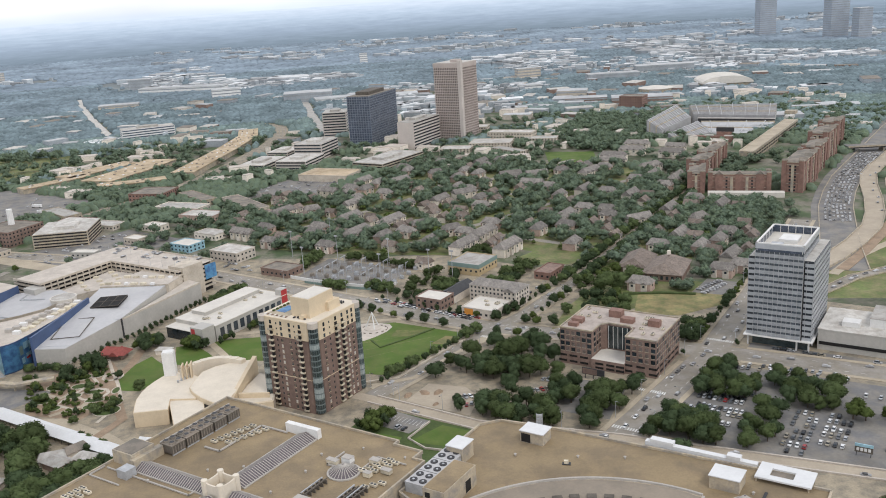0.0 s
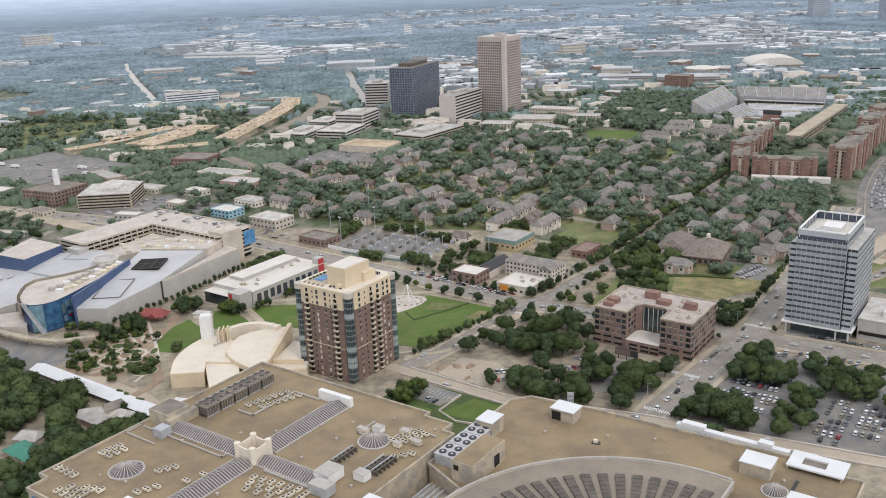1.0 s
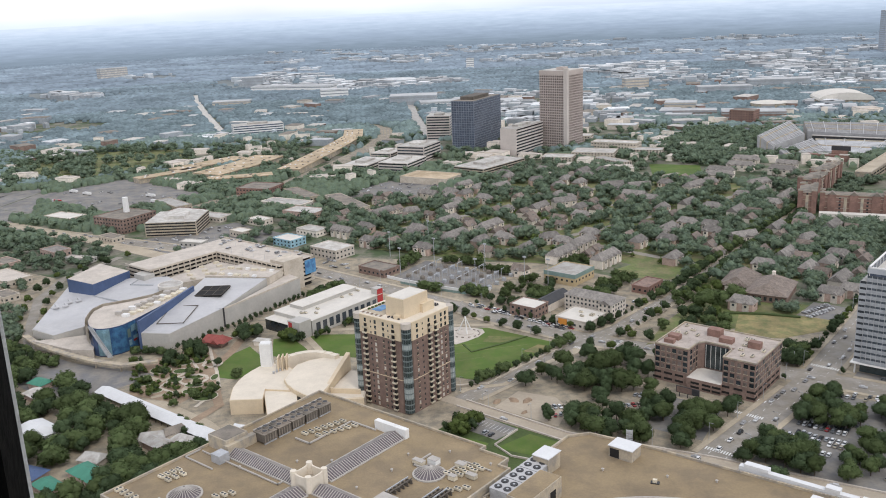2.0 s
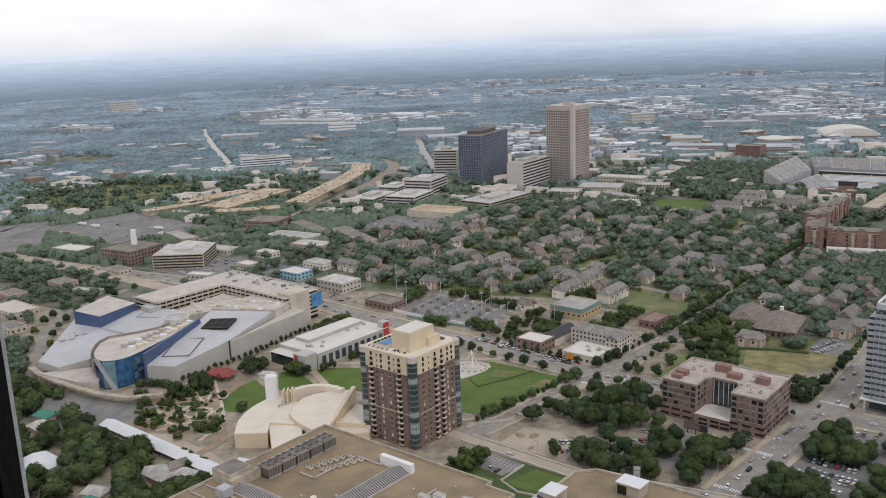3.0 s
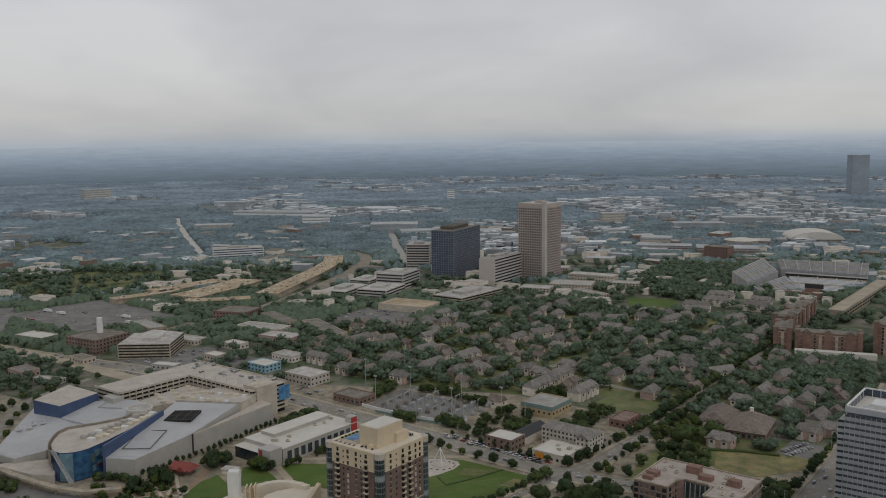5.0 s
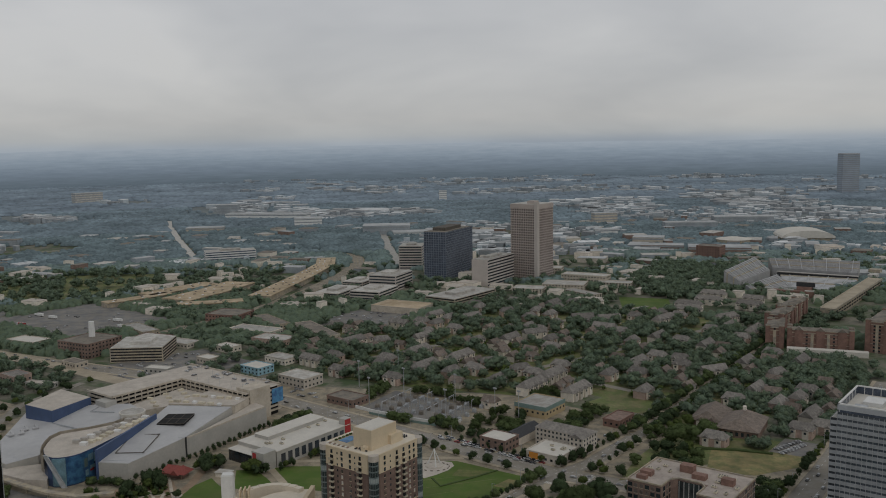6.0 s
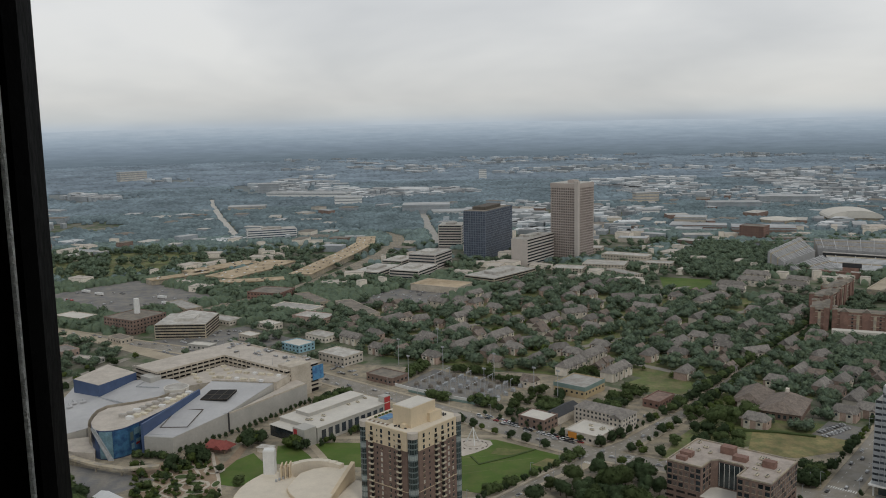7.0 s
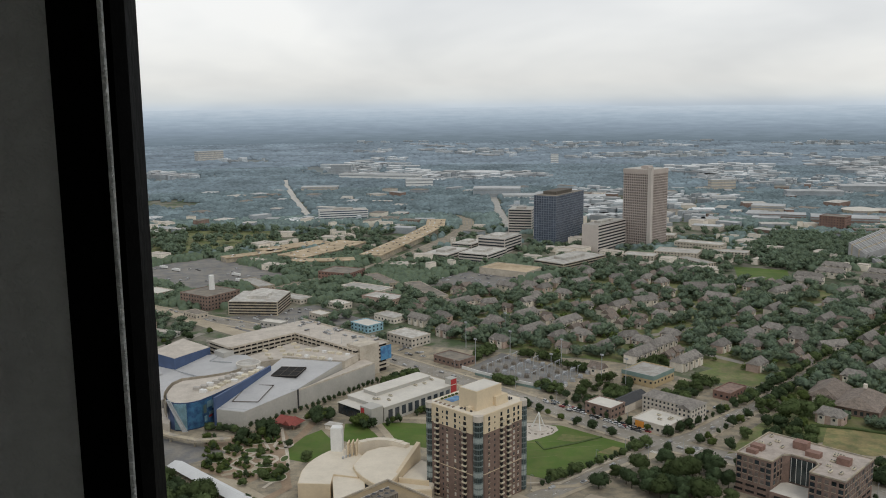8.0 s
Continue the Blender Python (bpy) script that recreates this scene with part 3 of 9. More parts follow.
def ridge_light(name, x0, x1, y0, y1, z, along_y):
    """A low ribbed glass ridge."""
    n = int((y1 - y0 if along_y else x1 - x0) / 1.15)
    pane_len = (y1 - y0 if along_y else x1 - x0) / n
    half = (x1 - x0 if along_y else y1 - y0) / 2
    b2 = bmesh.new()
    rise = 2.4
    gable(b2, 0, y1 - y0 if along_y else x1 - x0, -half, half, 0.35, rise, over=0.0)
    o = part(name, b2, M["skylight"], mart, "purple-grey glazed ridge skylight with pale ribs",
             pose((x0 + x1) / 2, y0, z, 0, 0, 90) if along_y else pose(x0, (y0 + y1) / 2, z))
    L = math.hypot(half, rise - 0.35)
    ang = math.degrees(math.atan2(rise - 0.35, half))
    rib = mesh_of("rib", block(-0.16, 0.16, 0, L, 0, 0.14), M["rib"])
    for k in range(n + 1):
        for s in (1, -1):
            piece("rib", rib, o, pose(k * pane_len, -s * half, 0.37, ang, 0, 0) if s == 1 else pose(k * pane_len, half, 0.37, ang, 0, 180))
    part("curb", parapet(bmesh.new(), [(0, -half), (n * pane_len, -half), (n * pane_len, half), (0, half)], 0.0, 0.5, 0.5), M["rib"], o)
    return o


ridge_light("skylight", -5, 5, -44, -5, MZ, True)
ridge_light("skylight", -5, 5, 7, 48, MZ, True)
ridge_light("skylight", -43, -5.5, -3.2, 4.8, MZ, False)
ridge_light("skylight", 5.5, 33, -3.2, 4.8, MZ, False)
# lantern over the crossing: four pale screens with dipping tops between round corner piers
lantern = part("lantern", block(-4.0, 4.0, -3.2, 4.8, MZ, MZ + 2.2), M["concrete"], mart, "pale fluted lantern tower over the skylight crossing")
for k in range(4):
    a = radians(k * 90)
    part("corner_pier", tube(bmesh.new(), 0, 0, 0.2, 6.75, 1.2, 1.2, 14), M["roof_cream"], lantern, m=pose(5.6 * math.cos(a + 0.7854), 0.8 + 5.6 * math.sin(a + 0.7854), MZ))
    b = bmesh.new()
    edge = [(-3.6 + 0.6 * q, 6.6 - 1.0 * (1 - ((q - 6) / 6) ** 4)) for q in range(13)]
    fr_ = [b.verts.new((x, -0.3, z)) for x, z in edge + [(3.6, 0.2), (-3.6, 0.2)]]
    bk_ = [b.verts.new((x, 0.3, z)) for x, z in edge + [(3.6, 0.2), (-3.6, 0.2)]]
    b.faces.new(fr_)
    b.faces.new(bk_[::-1])
    for q in range(len(fr_)):
        b.faces.new((fr_[q], fr_[(q + 1) % len(fr_)], bk_[(q + 1) % len(fr_)], bk_[q]))
    bmesh.ops.recalc_face_normals(b, faces=b.faces[:])
    part("screen", b, M["roof_cream"], lantern, m=pose(4.1 * math.cos(a), 0.8 + 4.1 * math.sin(a), MZ, 0, 0, k * 90 + 90))


def fan_light(x, y, r, parent, z):
    o = part("round_skylight", tube(bmesh.new(), 0, 0, 0.3, 3.4, r, 0.5, 24), M["skylight"], parent, "round ribbed cone skylight", pose(x, y, z))
    part("curb", tube(bmesh.new(), 0, 0, 0, 0.5, r + 0.4, r + 0.4, 24), M["rib"], o)
    me = mesh_of("rib", block(0.5, math.hypot(r, 3.1) - 0.2, -0.13, 0.13, -0.02, 0.14), M["rib"])
    for k in range(24):
        piece("rib", me, o, pose(0, 0, 3.78, 0, 0, k * 15) @ pose(0, 0, 0.0, 0, math.degrees(math.atan2(3.1, r - 0.5)), 0))


fan_light(-33, -30.5, 6.2, mart, MZ)
fan_light(31, 32.5, 6.0, mart, MZ)
b = bmesh.new()
bx(b, -11.5, 5.5, 48.3, 50.6, MZ, MZ + 4.0)
part("end_wall", b, M["white"], mart)
part("end_wall", block(-12.5, 6.5, -47, -44.4, MZ, MZ + 4.4), M["white"], mart)
part("stair_head", block(-57, -45.5, -1.5, 9.5, MZ, MZ + 5.5), M["concrete"], mart)
part("stair_roof", block(-56.4, -46.1, -0.9, 8.9, MZ + 5.5, MZ + 5.65), M["roof_grey"], mart)
part("link_wall", block(-46, -43.4, -2.5, 12, MZ, MZ + 4.0), M["concrete"], mart)
tank = part("grey_tank", block(-45.5, -40.5, -9, -4, MZ, MZ + 3.6), M["steel"], mart, "pale blue-grey plant box")
# long bank of cooling cells
for k in range(5):
    y0 = 12 + k * 7.6
    cell = thing("cooling_cell", *uv(-230 - 41.8, 196 + y0 + 3.5), MZ, GRID, "dark louvred rooftop cooling cell", "cooling unit", "cooling cells in a row")
    part("body", block(-3.4, 3.4, -3.4, 3.4, 0.8, 4.2), M["louvre"], cell)
    part("top", block(-3.5, 3.5, -3.5, 3.5, 4.2, 4.5), M["roof_grey"], cell)
    for q in (-1.7, 1.7):
        for y_ in (-1.7, 1.7):
            part("fan_stack", tube(bmesh.new(), q, y_, 4.5, 5.3, 1.35, 1.2, 14), M["roof_grey"], cell)
            part("fan", tube(bmesh.new(), q, y_, 5.3, 5.36, 1.0, 1.0, 12), M["dark"], cell)
    part("pipe", block(-3.0, -2.6, -3.8, 3.8, 4.9, 5.3), M["rib"], cell)
    for q in range(5):
        part("louvre", block(3.4, 3.55, -3.2 + q * 1.35, -2.9 + q * 1.35, 1.1, 3.9), M["roof_grey"], cell)
    for q in (-3, 3):
        part("leg", block(q - 0.2, q + 0.2, -3.2, 3.2, 0, 0.8), M["steel"], cell)
unit_row(-262, 224, -257, 241, 7, MZ)
unit_row(-256, 226, -250, 241, 6, MZ)
for r_ in range(3):
    unit_row(-219 + r_ * 1.5, 186 - r_ * 3.2, -196 + r_ * 0.0, 189 - r_ * 3.4, 7 - r_, MZ, 90)
unit_row(-193, 232, -188, 243, 5, MZ)
unit_row(-190, 231, -185, 242, 5, MZ)
unit_row(-185, 223, -181, 228, 3, MZ)
unit_row(-286, 153, -276, 153, 4, MZ, 90)
unit_row(-281, 168, -280, 175, 4, MZ)
unit_row(-277, 168, -276, 174, 3, MZ)
unit_row(-265, 150, -259, 152, 3, MZ, 90)
unit_row(-272, 144, -258, 144, 5, MZ, 90)
unit_row(-270, 147.5, -262, 147.5, 3, MZ, 90)
unit_row(-252, 144, -243, 144, 4, MZ, 90)
unit_row(-247, 158, -244, 164, 3, MZ)
unit_row(-252, 171, -249, 176, 3, MZ)
unit_row(-238, 172, -236, 178, 2, MZ)
unit_row(-213, 160, -206, 166, 4, MZ)
unit_row(-219, 150, -204, 152, 6, MZ, 90)
duct([(-285, 190), (-240, 190), (-240, 193)], MZ)
duct([(-287, 190), (-287, 183), (-270, 183)], MZ)
duct([(-219, 191.5), (-194, 191.5)], MZ, 0.7)
duct([(-262, 219), (-254, 219), (-254, 243), (-240, 243)], MZ, 0.6)
duct([(-208, 240), (-208, 230), (-200, 230), (-200, 236)], MZ, 0.6)
duct([(-194, 233), (-194, 243), (-181, 243)], MZ, 0.5)
duct([(-205, 178), (-185, 178)], MZ, 0.6)
for u_, v_ in ((-262, 190), (-236, 214), (-215, 235), (-203, 246), (-184, 247), (-232, 164), (-256, 160), (-274, 198), (-214, 205), (-186, 200), (-222, 172), (-247, 206), (-268, 158), (-212, 222), (-193, 180)):
    vent(u_, v_, MZ, 0.7 + 0.3 * random.random())
for k, (x, y, w, d, h, mm) in enumerate(((34, 4, 7, 8, 4.2, "white"), (38, -4, 8, 5, 4.0, "steel"), (44, 10, 5, 4, 3.0, "white"), (28, 39, 4, 3, 2.6, "white"), (46, 39, 4, 2.2, 1.8, "unit"), (38, 43, 4, 2.6, 2.0, "unit"), (23, 36, 5, 2.2, 1.8, "unit"), (41, 34, 3, 2, 2.0, "unit"))):
    pl = thing("plant_box", *uv(-230 + x, 196 + y), MZ, GRID, "pale sheet-metal plant box on a roof", "plant box", "rooftop plant boxes")
    part("body", block(-w / 2, w / 2, -d / 2, d / 2, 0.3, h), M[mm], pl)
    part("base", block(-w / 2 + 0.3, w / 2 - 0.3, -d / 2 + 0.3, d / 2 - 0.3, 0, 0.3), M["dark"], pl)
    part("lid", block(-w / 2 - 0.1, w / 2 + 0.1, -d / 2 - 0.1, d / 2 + 0.1, h, h + 0.15), M["rib"], pl)
for x, y in ((29, 18), (43, 19), (46, 20)):
    rk = thing("pipe_rack", *uv(-230 + x, 196 + y), MZ, GRID, "dark steel pipe rack on a roof", "pipe rack", "pipe racks")
    for q in range(6):
        part("beam", block(-1.6, 1.6, -6 + q * 2.2, -5.6 + q * 2.2, 0.0, 1.6), M["louvre"], rk)
    part("pipe", block(-1.3, -0.9, -6, 6, 1.6, 2.0), M["steel"], rk)
    part("pipe", block(0.6, 1.0, -6, 6, 1.6, 2.0), M["louvre"], rk)

# ---- hall next door with the fan-ribbed drum roof
DZ = 52.0
hall = thing("drum_hall", *uv(-107, 241), 0, GRID, "tan-roofed exhibition hall with a fan-ribbed drum roof", "building")
take(*uv(-107, 241), 136, 124)
hall_line = [(-49, -61), (66, -61), (66, 56), (44, 56), (44, 60), (-38, 57), (-62, 54), (-68, 47), (-68, -11), (-49, -19)]
part("wall", prism(bmesh.new(), hall_line, 0, DZ - 0.6), M["concrete"], hall)
part("roof_deck", prism(bmesh.new(), [(x * 0.993, y * 0.993) for x, y in hall_line], DZ - 0.5, DZ), M["roof_tan"], hall)
b = bmesh.new()
for (x0, y0), (x1, y1) in zip(hall_line, hall_line[1:] + hall_line[:1]):
    d = Vector((x1 - x0, y1 - y0))
    n = Vector((-d.y, d.x)).normalized() * 0.4
    prism(b, [(x0 + n.x, y0 + n.y), (x0 - n.x, y0 - n.y), (x1 - n.x, y1 - n.y), (x1 + n.x, y1 + n.y)], DZ - 0.55, DZ + 0.9)
part("parapet", b, M["concrete"], hall)
CX, CY, CR = 21.0, -38.0, 68.5
arc = [(CX + CR * math.cos(radians(a)), CY + CR * math.sin(radians(a))) for a in range(84, 176, 4)]
arc = [(30, -40), (30, 29.5)] + arc[1:] + [(-46, -40)]
part("drum_wall", prism(bmesh.new(), arc, DZ, DZ + 3.0), M["concrete"], hall)
inner = [(CX + (x - CX) * 0.985, CY + (y - CY) * 0.985) for x, y in arc]
drum = part("drum_roof", prism(bmesh.new(), inner, DZ + 3.0, DZ + 3.12), M["roof_drum"], hall)
ring_out = [(CX + (CR + 0.35) * math.cos(radians(a)), CY + (CR + 0.35) * math.sin(radians(a))) for a in range(83, 180, 3)]
ring_in = [(CX + (CR - 0.4) * math.cos(radians(a)), CY + (CR - 0.4) * math.sin(radians(a))) for a in range(179, 82, -3)]
part("drum_coping", prism(bmesh.new(), ring_out + ring_in, DZ + 2.4, DZ + 3.7), M["rib"], hall, "pale curved coping")
part("end_coping", block(29.6, 30.4, 9, 29, DZ + 2.4, DZ + 3.7), M["rib"], hall)
slat = mesh_of("slat", block(-1.14, 1.14, -1.2, 1.2, 0, 0.55), M["louvre"])
bed = mesh_of("louvre_bed", prism(bmesh.new(), [(18, -0.7), (CR - 11, -1.7), (CR - 11, 1.7), (18, 0.7)], 0, 0.12), M["louvre"])
for k in range(15):
    a = 86 + k * 6.0
    rib_ = piece("louvre_bed", bed, hall, pose(CX, CY, DZ + 3.14, 0, 0, a))
    for q in range(13):
        piece("slat", slat, rib_, pose(CR - 12.3 - q * 2.5, 0, 0.12) @ Matrix.Diagonal((1, 1.4 - 0.06 * q, 1, 1)))
part("centre_block", block(-3, 12, -24, -9, DZ + 3.1, DZ + 5.4), M["concrete"], hall)
part("centre_deck", block(-2.4, 11.4, -23.4, -9.6, DZ + 5.4, DZ + 5.5), M["roof_grey"], hall)


def white_hut(u0, u1, v0, v1, z, h, opening=False):
    o = thing("rooftop_hut", *uv((u0 + u1) / 2, (v0 + v1) / 2), z, GRID, "white rooftop plant hut with a flat lid", "plant hut", "white rooftop huts")
    w, d = (u1 - u0) / 2, (v1 - v0) / 2
    part("wall", block(-w + 0.3, w - 0.3, -d + 0.3, d - 0.3, 0, h), M["concrete"], o)
    part("lid", block(-w, w, -d, d, h, h + 0.35), M["fabric"], o)
    if opening:
        part("doorway", block(-w + 0.8, -w * 0.1, -d + 0.2, -d + 0.32, 0.2, h - 0.8), M["shadow_gap"], o)


white_hut(-154, -143.5, 283, 291, DZ, 4.6, True)
white_hut(-79, -68, 281.5, 290.5, DZ, 4.8)
white_hut(-59, -49.5, 262, 272, DZ, 4.8, True)
white_hut(-173, -163, 185, 194.5, DZ, 8.0)
white_hut(-172, -164.5, 257, 266, DZ, 6.5)
canopy = thing("roof_canopy", *uv(-56.5, 299), DZ - 2, GRID, "white flat canopy with a recessed well", "canopy")
b = bmesh.new()
for q in ((-9.5, 9.5, 2, 5.5), (-9.5, 9.5, -6, -3), (-9.5, -5, -3, 2), (3, 9.5, -3, 2)):
    bx(b, *q, 3.4, 4.0)
part("slab", b, M["fabric"], canopy)
part("well", block(-5, 3, -3, 2, 2.9, 3.1), M["roof_grey"], canopy)
for q in ((-9, -5.5), (8.6, -5.5), (-9, 5), (8.6, 5)):
    part("column", tube(bmesh.new(), *q, -2, 3.4, 0.3, 0.3), M["concrete"], canopy)
part("long_curb", block(-2, 40, 60.2, 62.6, DZ - 2, DZ + 1.9), M["fabric"], hall, "long low white enclosure along the roof edge")
part("curb_box", block(0, 9, 60, 63, DZ + 1.9, DZ + 3.2), M["fabric"], hall)
part("curb_box", block(29, 34, 60, 63, DZ + 1.9, DZ + 3.2), M["fabric"], hall)
fan_light(42, 35.5, 4.2, hall, DZ)
part("penthouse", block(-55, -46, -15, 6.5, DZ, DZ + 8), M["concrete"], hall)
part("penthouse_roof", block(-54.6, -46.4, -14.6, 6.1, DZ + 8, DZ + 8.15), M["roof_tan"], hall)
part("penthouse_door", block(-46.05, -45.9, -1, 2.5, DZ + 0.5, DZ + 5.0), M["shadow_gap"], hall)
part("penthouse_vent", block(-54, -52, -15.15, -14.95, DZ + 4.5, DZ + 6.5), M["shadow_gap"], hall)
part("dark_seam", block(46.2, 47.2, 18, 46, DZ, DZ + 0.3), M["dark"], hall, m=pose(0, 0, 0, 0, 0, 0))
for k in range(3):
    cl = thing("fan_cell", *uv(-169.5, 236.5 + 9.6 * k), DZ, GRID, "galvanised cooling cell with four dark fans", "cooling unit", "fan cells in a row")
    part("body", block(-4.2, 4.2, -4.5, 4.5, 0, 4.0), M["steel"], cl)
    part("deck", block(-4.3, 4.3, -4.6, 4.6, 4.0, 4.25), M["tin"], cl)
    for p in (-2, 2):
        for q in (-2.1, 2.1):
            part("fan", tube(bmesh.new(), p, q, 4.25, 4.55, 1.45, 1.45, 14), M["dark"], cl)
            part("hub", tube(bmesh.new(), p, q, 4.55, 4.7, 0.5, 0.4, 8), M["steel"], cl)
ledge = part("side_deck", block(-66, -50, -61, -12, DZ - 12, DZ - 6), M["concrete"], hall, "lower concrete side deck with pipes")
for k in range(4):
    part("pipe", block(-65.5 + k * 2.2, -64.7 + k * 2.2, -58, -14, DZ - 6, DZ - 5.2), M["steel"], hall)
for u_, v_ in ((-112, 288), (-128, 281), (-64, 284), (-150, 272)):
    vent(u_, v_, DZ, 0.9)
skid = thing("roof_skid", *uv(-130, 275), DZ, GRID + 20, "small brown pump skid standing on the roof", "pump skid")
part("base", block(-1.6, 1.6, -1, 1, 0, 0.3), M["dark"], skid)
part("motor", block(-0.9, 0.7, -0.6, 0.6, 0.3, 1.5), M["unit"], skid)
sign = thing("sign_frame", *uv(-153, 299), DZ - 4, GRID + 25, "grey roof-edge sign frame", "sign")
for q in (-1.2, 1.2):
    part("post", block(q - 0.12, q + 0.12, -0.12, 0.12, 0, 9), M["steel"], sign)
for q in range(3):
    part("panel", block(-1.3, 1.3, -0.2, 0.2, 3.4 + q * 1.9, 4.9 + q * 1.9), M["steel"], sign)

# ---- apartment tower by the lawn: dark brick shaft, cream crown, glazed corner bays
condo = thing("apartment_tower", *uv(-333, 367), 0, GRID, "dark brick apartment tower with a cream top and balconies", "apartment tower")
take(*uv(-333, 367), 40, 42)
FL = 3.35
foot = [(-17, -20.5), (14.5, -20.5), (19.5, -15.5), (19.5, 16.5), (15.5, 20.5), (-17, 20.5), (-20, 17.5), (-20, -17.5)]
part("brick_shaft", prism(bmesh.new(), foot, 0, 44), M["brick"], condo)
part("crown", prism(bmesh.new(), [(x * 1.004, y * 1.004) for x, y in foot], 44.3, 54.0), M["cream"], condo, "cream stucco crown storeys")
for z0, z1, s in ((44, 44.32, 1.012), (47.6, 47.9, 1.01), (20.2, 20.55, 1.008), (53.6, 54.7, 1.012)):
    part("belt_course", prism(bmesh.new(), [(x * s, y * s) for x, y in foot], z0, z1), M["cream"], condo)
part("roof_deck", prism(bmesh.new(), [(x * 0.97, y * 0.97) for x, y in foot], 54.65, 54.78), M["roof_cream"], condo)
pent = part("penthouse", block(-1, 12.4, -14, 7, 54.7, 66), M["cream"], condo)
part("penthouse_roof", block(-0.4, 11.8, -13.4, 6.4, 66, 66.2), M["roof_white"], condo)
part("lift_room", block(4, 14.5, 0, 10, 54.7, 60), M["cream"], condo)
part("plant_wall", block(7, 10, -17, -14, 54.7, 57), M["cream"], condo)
part("pool", block(-14.5, -8, -12, -2, 54.8, 55.0), M["blue_l"], condo, "small blue rooftop pool")
part("pool_deck", block(-17.5, -2, -18, 4, 54.78, 54.86), M["paving"], condo)
for k in range(10):
    part("lounger", block(-17.4 + 1.7 * k, -16.9 + 1.7 * k, -18.6, -17.0, 54.9, 55.35), M["brick_u" if k % 2 else "white"], condo)
for k in range(5):
    part("planter", block(-16.6, -15.6, -13 + 3 * k, -11.4 + 3 * k, 54.86, 55.7), M["leaf_y"], condo)
for k in range(8):
    part("roof_fan", tube(bmesh.new(), 0, 0, 54.78, 55.9, 0.55, 0.45, 8), M["dark"], condo, m=pose(8.5 + 1.5 * (k % 4), 13.4 + 1.7 * (k // 4), 0))
for k in range(5):
    part("deck_chair", block(-0.4, 0.4, -0.9, 0.9, 54.86, 55.5), M["dark"], condo, m=pose(3 + 1.8 * k, -16.4 + (k % 2), 0, 0, 0, 25 * k))

win = mesh_of("window", block(-0.6, 0.6, -0.1, 0.06, 0, 1.7), M["glass"])
win_p = mesh_of("window", block(-0.62, 0.62, -0.1, 0.06, 0, 1.75), M["roof_pale"])
win_s = mesh_of("window", block(-0.45, 0.45, -0.1, 0.06, 0.2, 1.5), M["glass"])
win_c = mesh_of("window", block(-0.8, 0.8, -0.1, 0.06, 0, 2.3), M["glass"])
lintel = mesh_of("sill", bx(block(-0.8, 0.8, -0.2, 0.05, -0.22, -0.02), -0.04, 0.04, -0.14, 0.02, 0, 1.7), M["cream"])
# door panel in near black, with the shade of its recess painted in
door = mesh_of("balcony_door", block(-1.2, 1.2, -0.1, 0.05, 0.1, 2.4), M["shadow_gap"])
slab_ = mesh_of("balcony", block(-1.5, 1.5, -1.4, 0.05, -0.22, 0.05), M["concrete"])
rail_b = bmesh.new()
prism(rail_b, [(-1.5, 0), (-1.5, -1.4), (1.5, -1.4), (1.5, 0), (1.42, 0), (1.42, -1.32), (-1.42, -1.32), (-1.42, 0)], 0.05, 0.95)
rail = mesh_of("railing", rail_b, M["unit"])
# columns of each face: w window, p pale blind, s small, b balcony
SIDES = ((0, -20.5, 0), (19.5, 0, 90))
COLS = (((-11.9, "b"), (-7.6, "s"), (-4.2, "p"), (2.0, "w"), (5.6, "s"), (9.4, "b")), ((-11.7, "w"), (-7.0, "s"), (-1.4, "b"), (4.4, "b"), (9.6, "p"), (13.4, "w")))
for (sx, sy, a), cols in zip(SIDES, COLS):
    for f in range(16):
        z = 1.2 + f * FL * 0.985
        top = z > 43.5
        for x, kind_ in cols:
            m = pose(sx, sy, z, 0, 0, a) @ pose(x, 0, 0)
            if kind_ == "b" and f != 15:
                o = piece("balcony", slab_, condo, m)
                piece("balcony_door", door, o, Matrix.Identity(4))
                piece("railing", rail, o, Matrix.Identity(4))
            elif top:
                piece("window", win_s if kind_ == "s" else win_c, condo, m)
            else:
                pale = (kind_ == "p" and f % 5 != 2) or (kind_ == "w" and f % 6 == 1)
                o = piece("window", win_s if kind_ == "s" else win_p if pale else win, condo, m)
                if kind_ != "s":
                    piece("sill", lintel, o, Matrix.Identity(4))
# glazed corner bays: clear upper storeys, panelled lower ones
for px_, py_ in ((17.2, -18.2), (17.8, 18.8), (-18.6, -19.0)):
    bay = part("corner_bay", tube(bmesh.new(), 0, 0, 1.0, 51.5, 2.7, 2.7, 18), M["glass_t"], condo, "grey-teal glazed corner bay", pose(px_, py_, 0))
    ring = mesh_of("spandrel", tube(bmesh.new(), 0, 0, 0, 0.75, 2.78, 2.78, 18), M["bay_band"])
    blind = mesh_of("blind_panel", tube(bmesh.new(), 0, 0, 0, 3.0, 2.76, 2.76, 18), M["bay_panel"])
    mull = mesh_of("mullion", block(2.68, 2.82, -0.05, 0.05, 1.0, 51.5), M["bay_band"])
    for f in range(15):
        piece("spandrel", ring, bay, pose(0, 0, 2.6 + f * FL * 0.985))
        if f in (2, 3, 5, 11):
            piece("blind_panel", blind, bay, pose(0, 0, 3.3 + f * FL * 0.985))
    for k in range(12):
        piece("mullion", mull, bay, pose(0, 0, 0, 0, 0, k * 30.0))
    part("bay_cap", tube(bmesh.new(), 0, 0, 51.5, 54.75, 2.95, 2.95, 18), M["roof_mid"], bay)

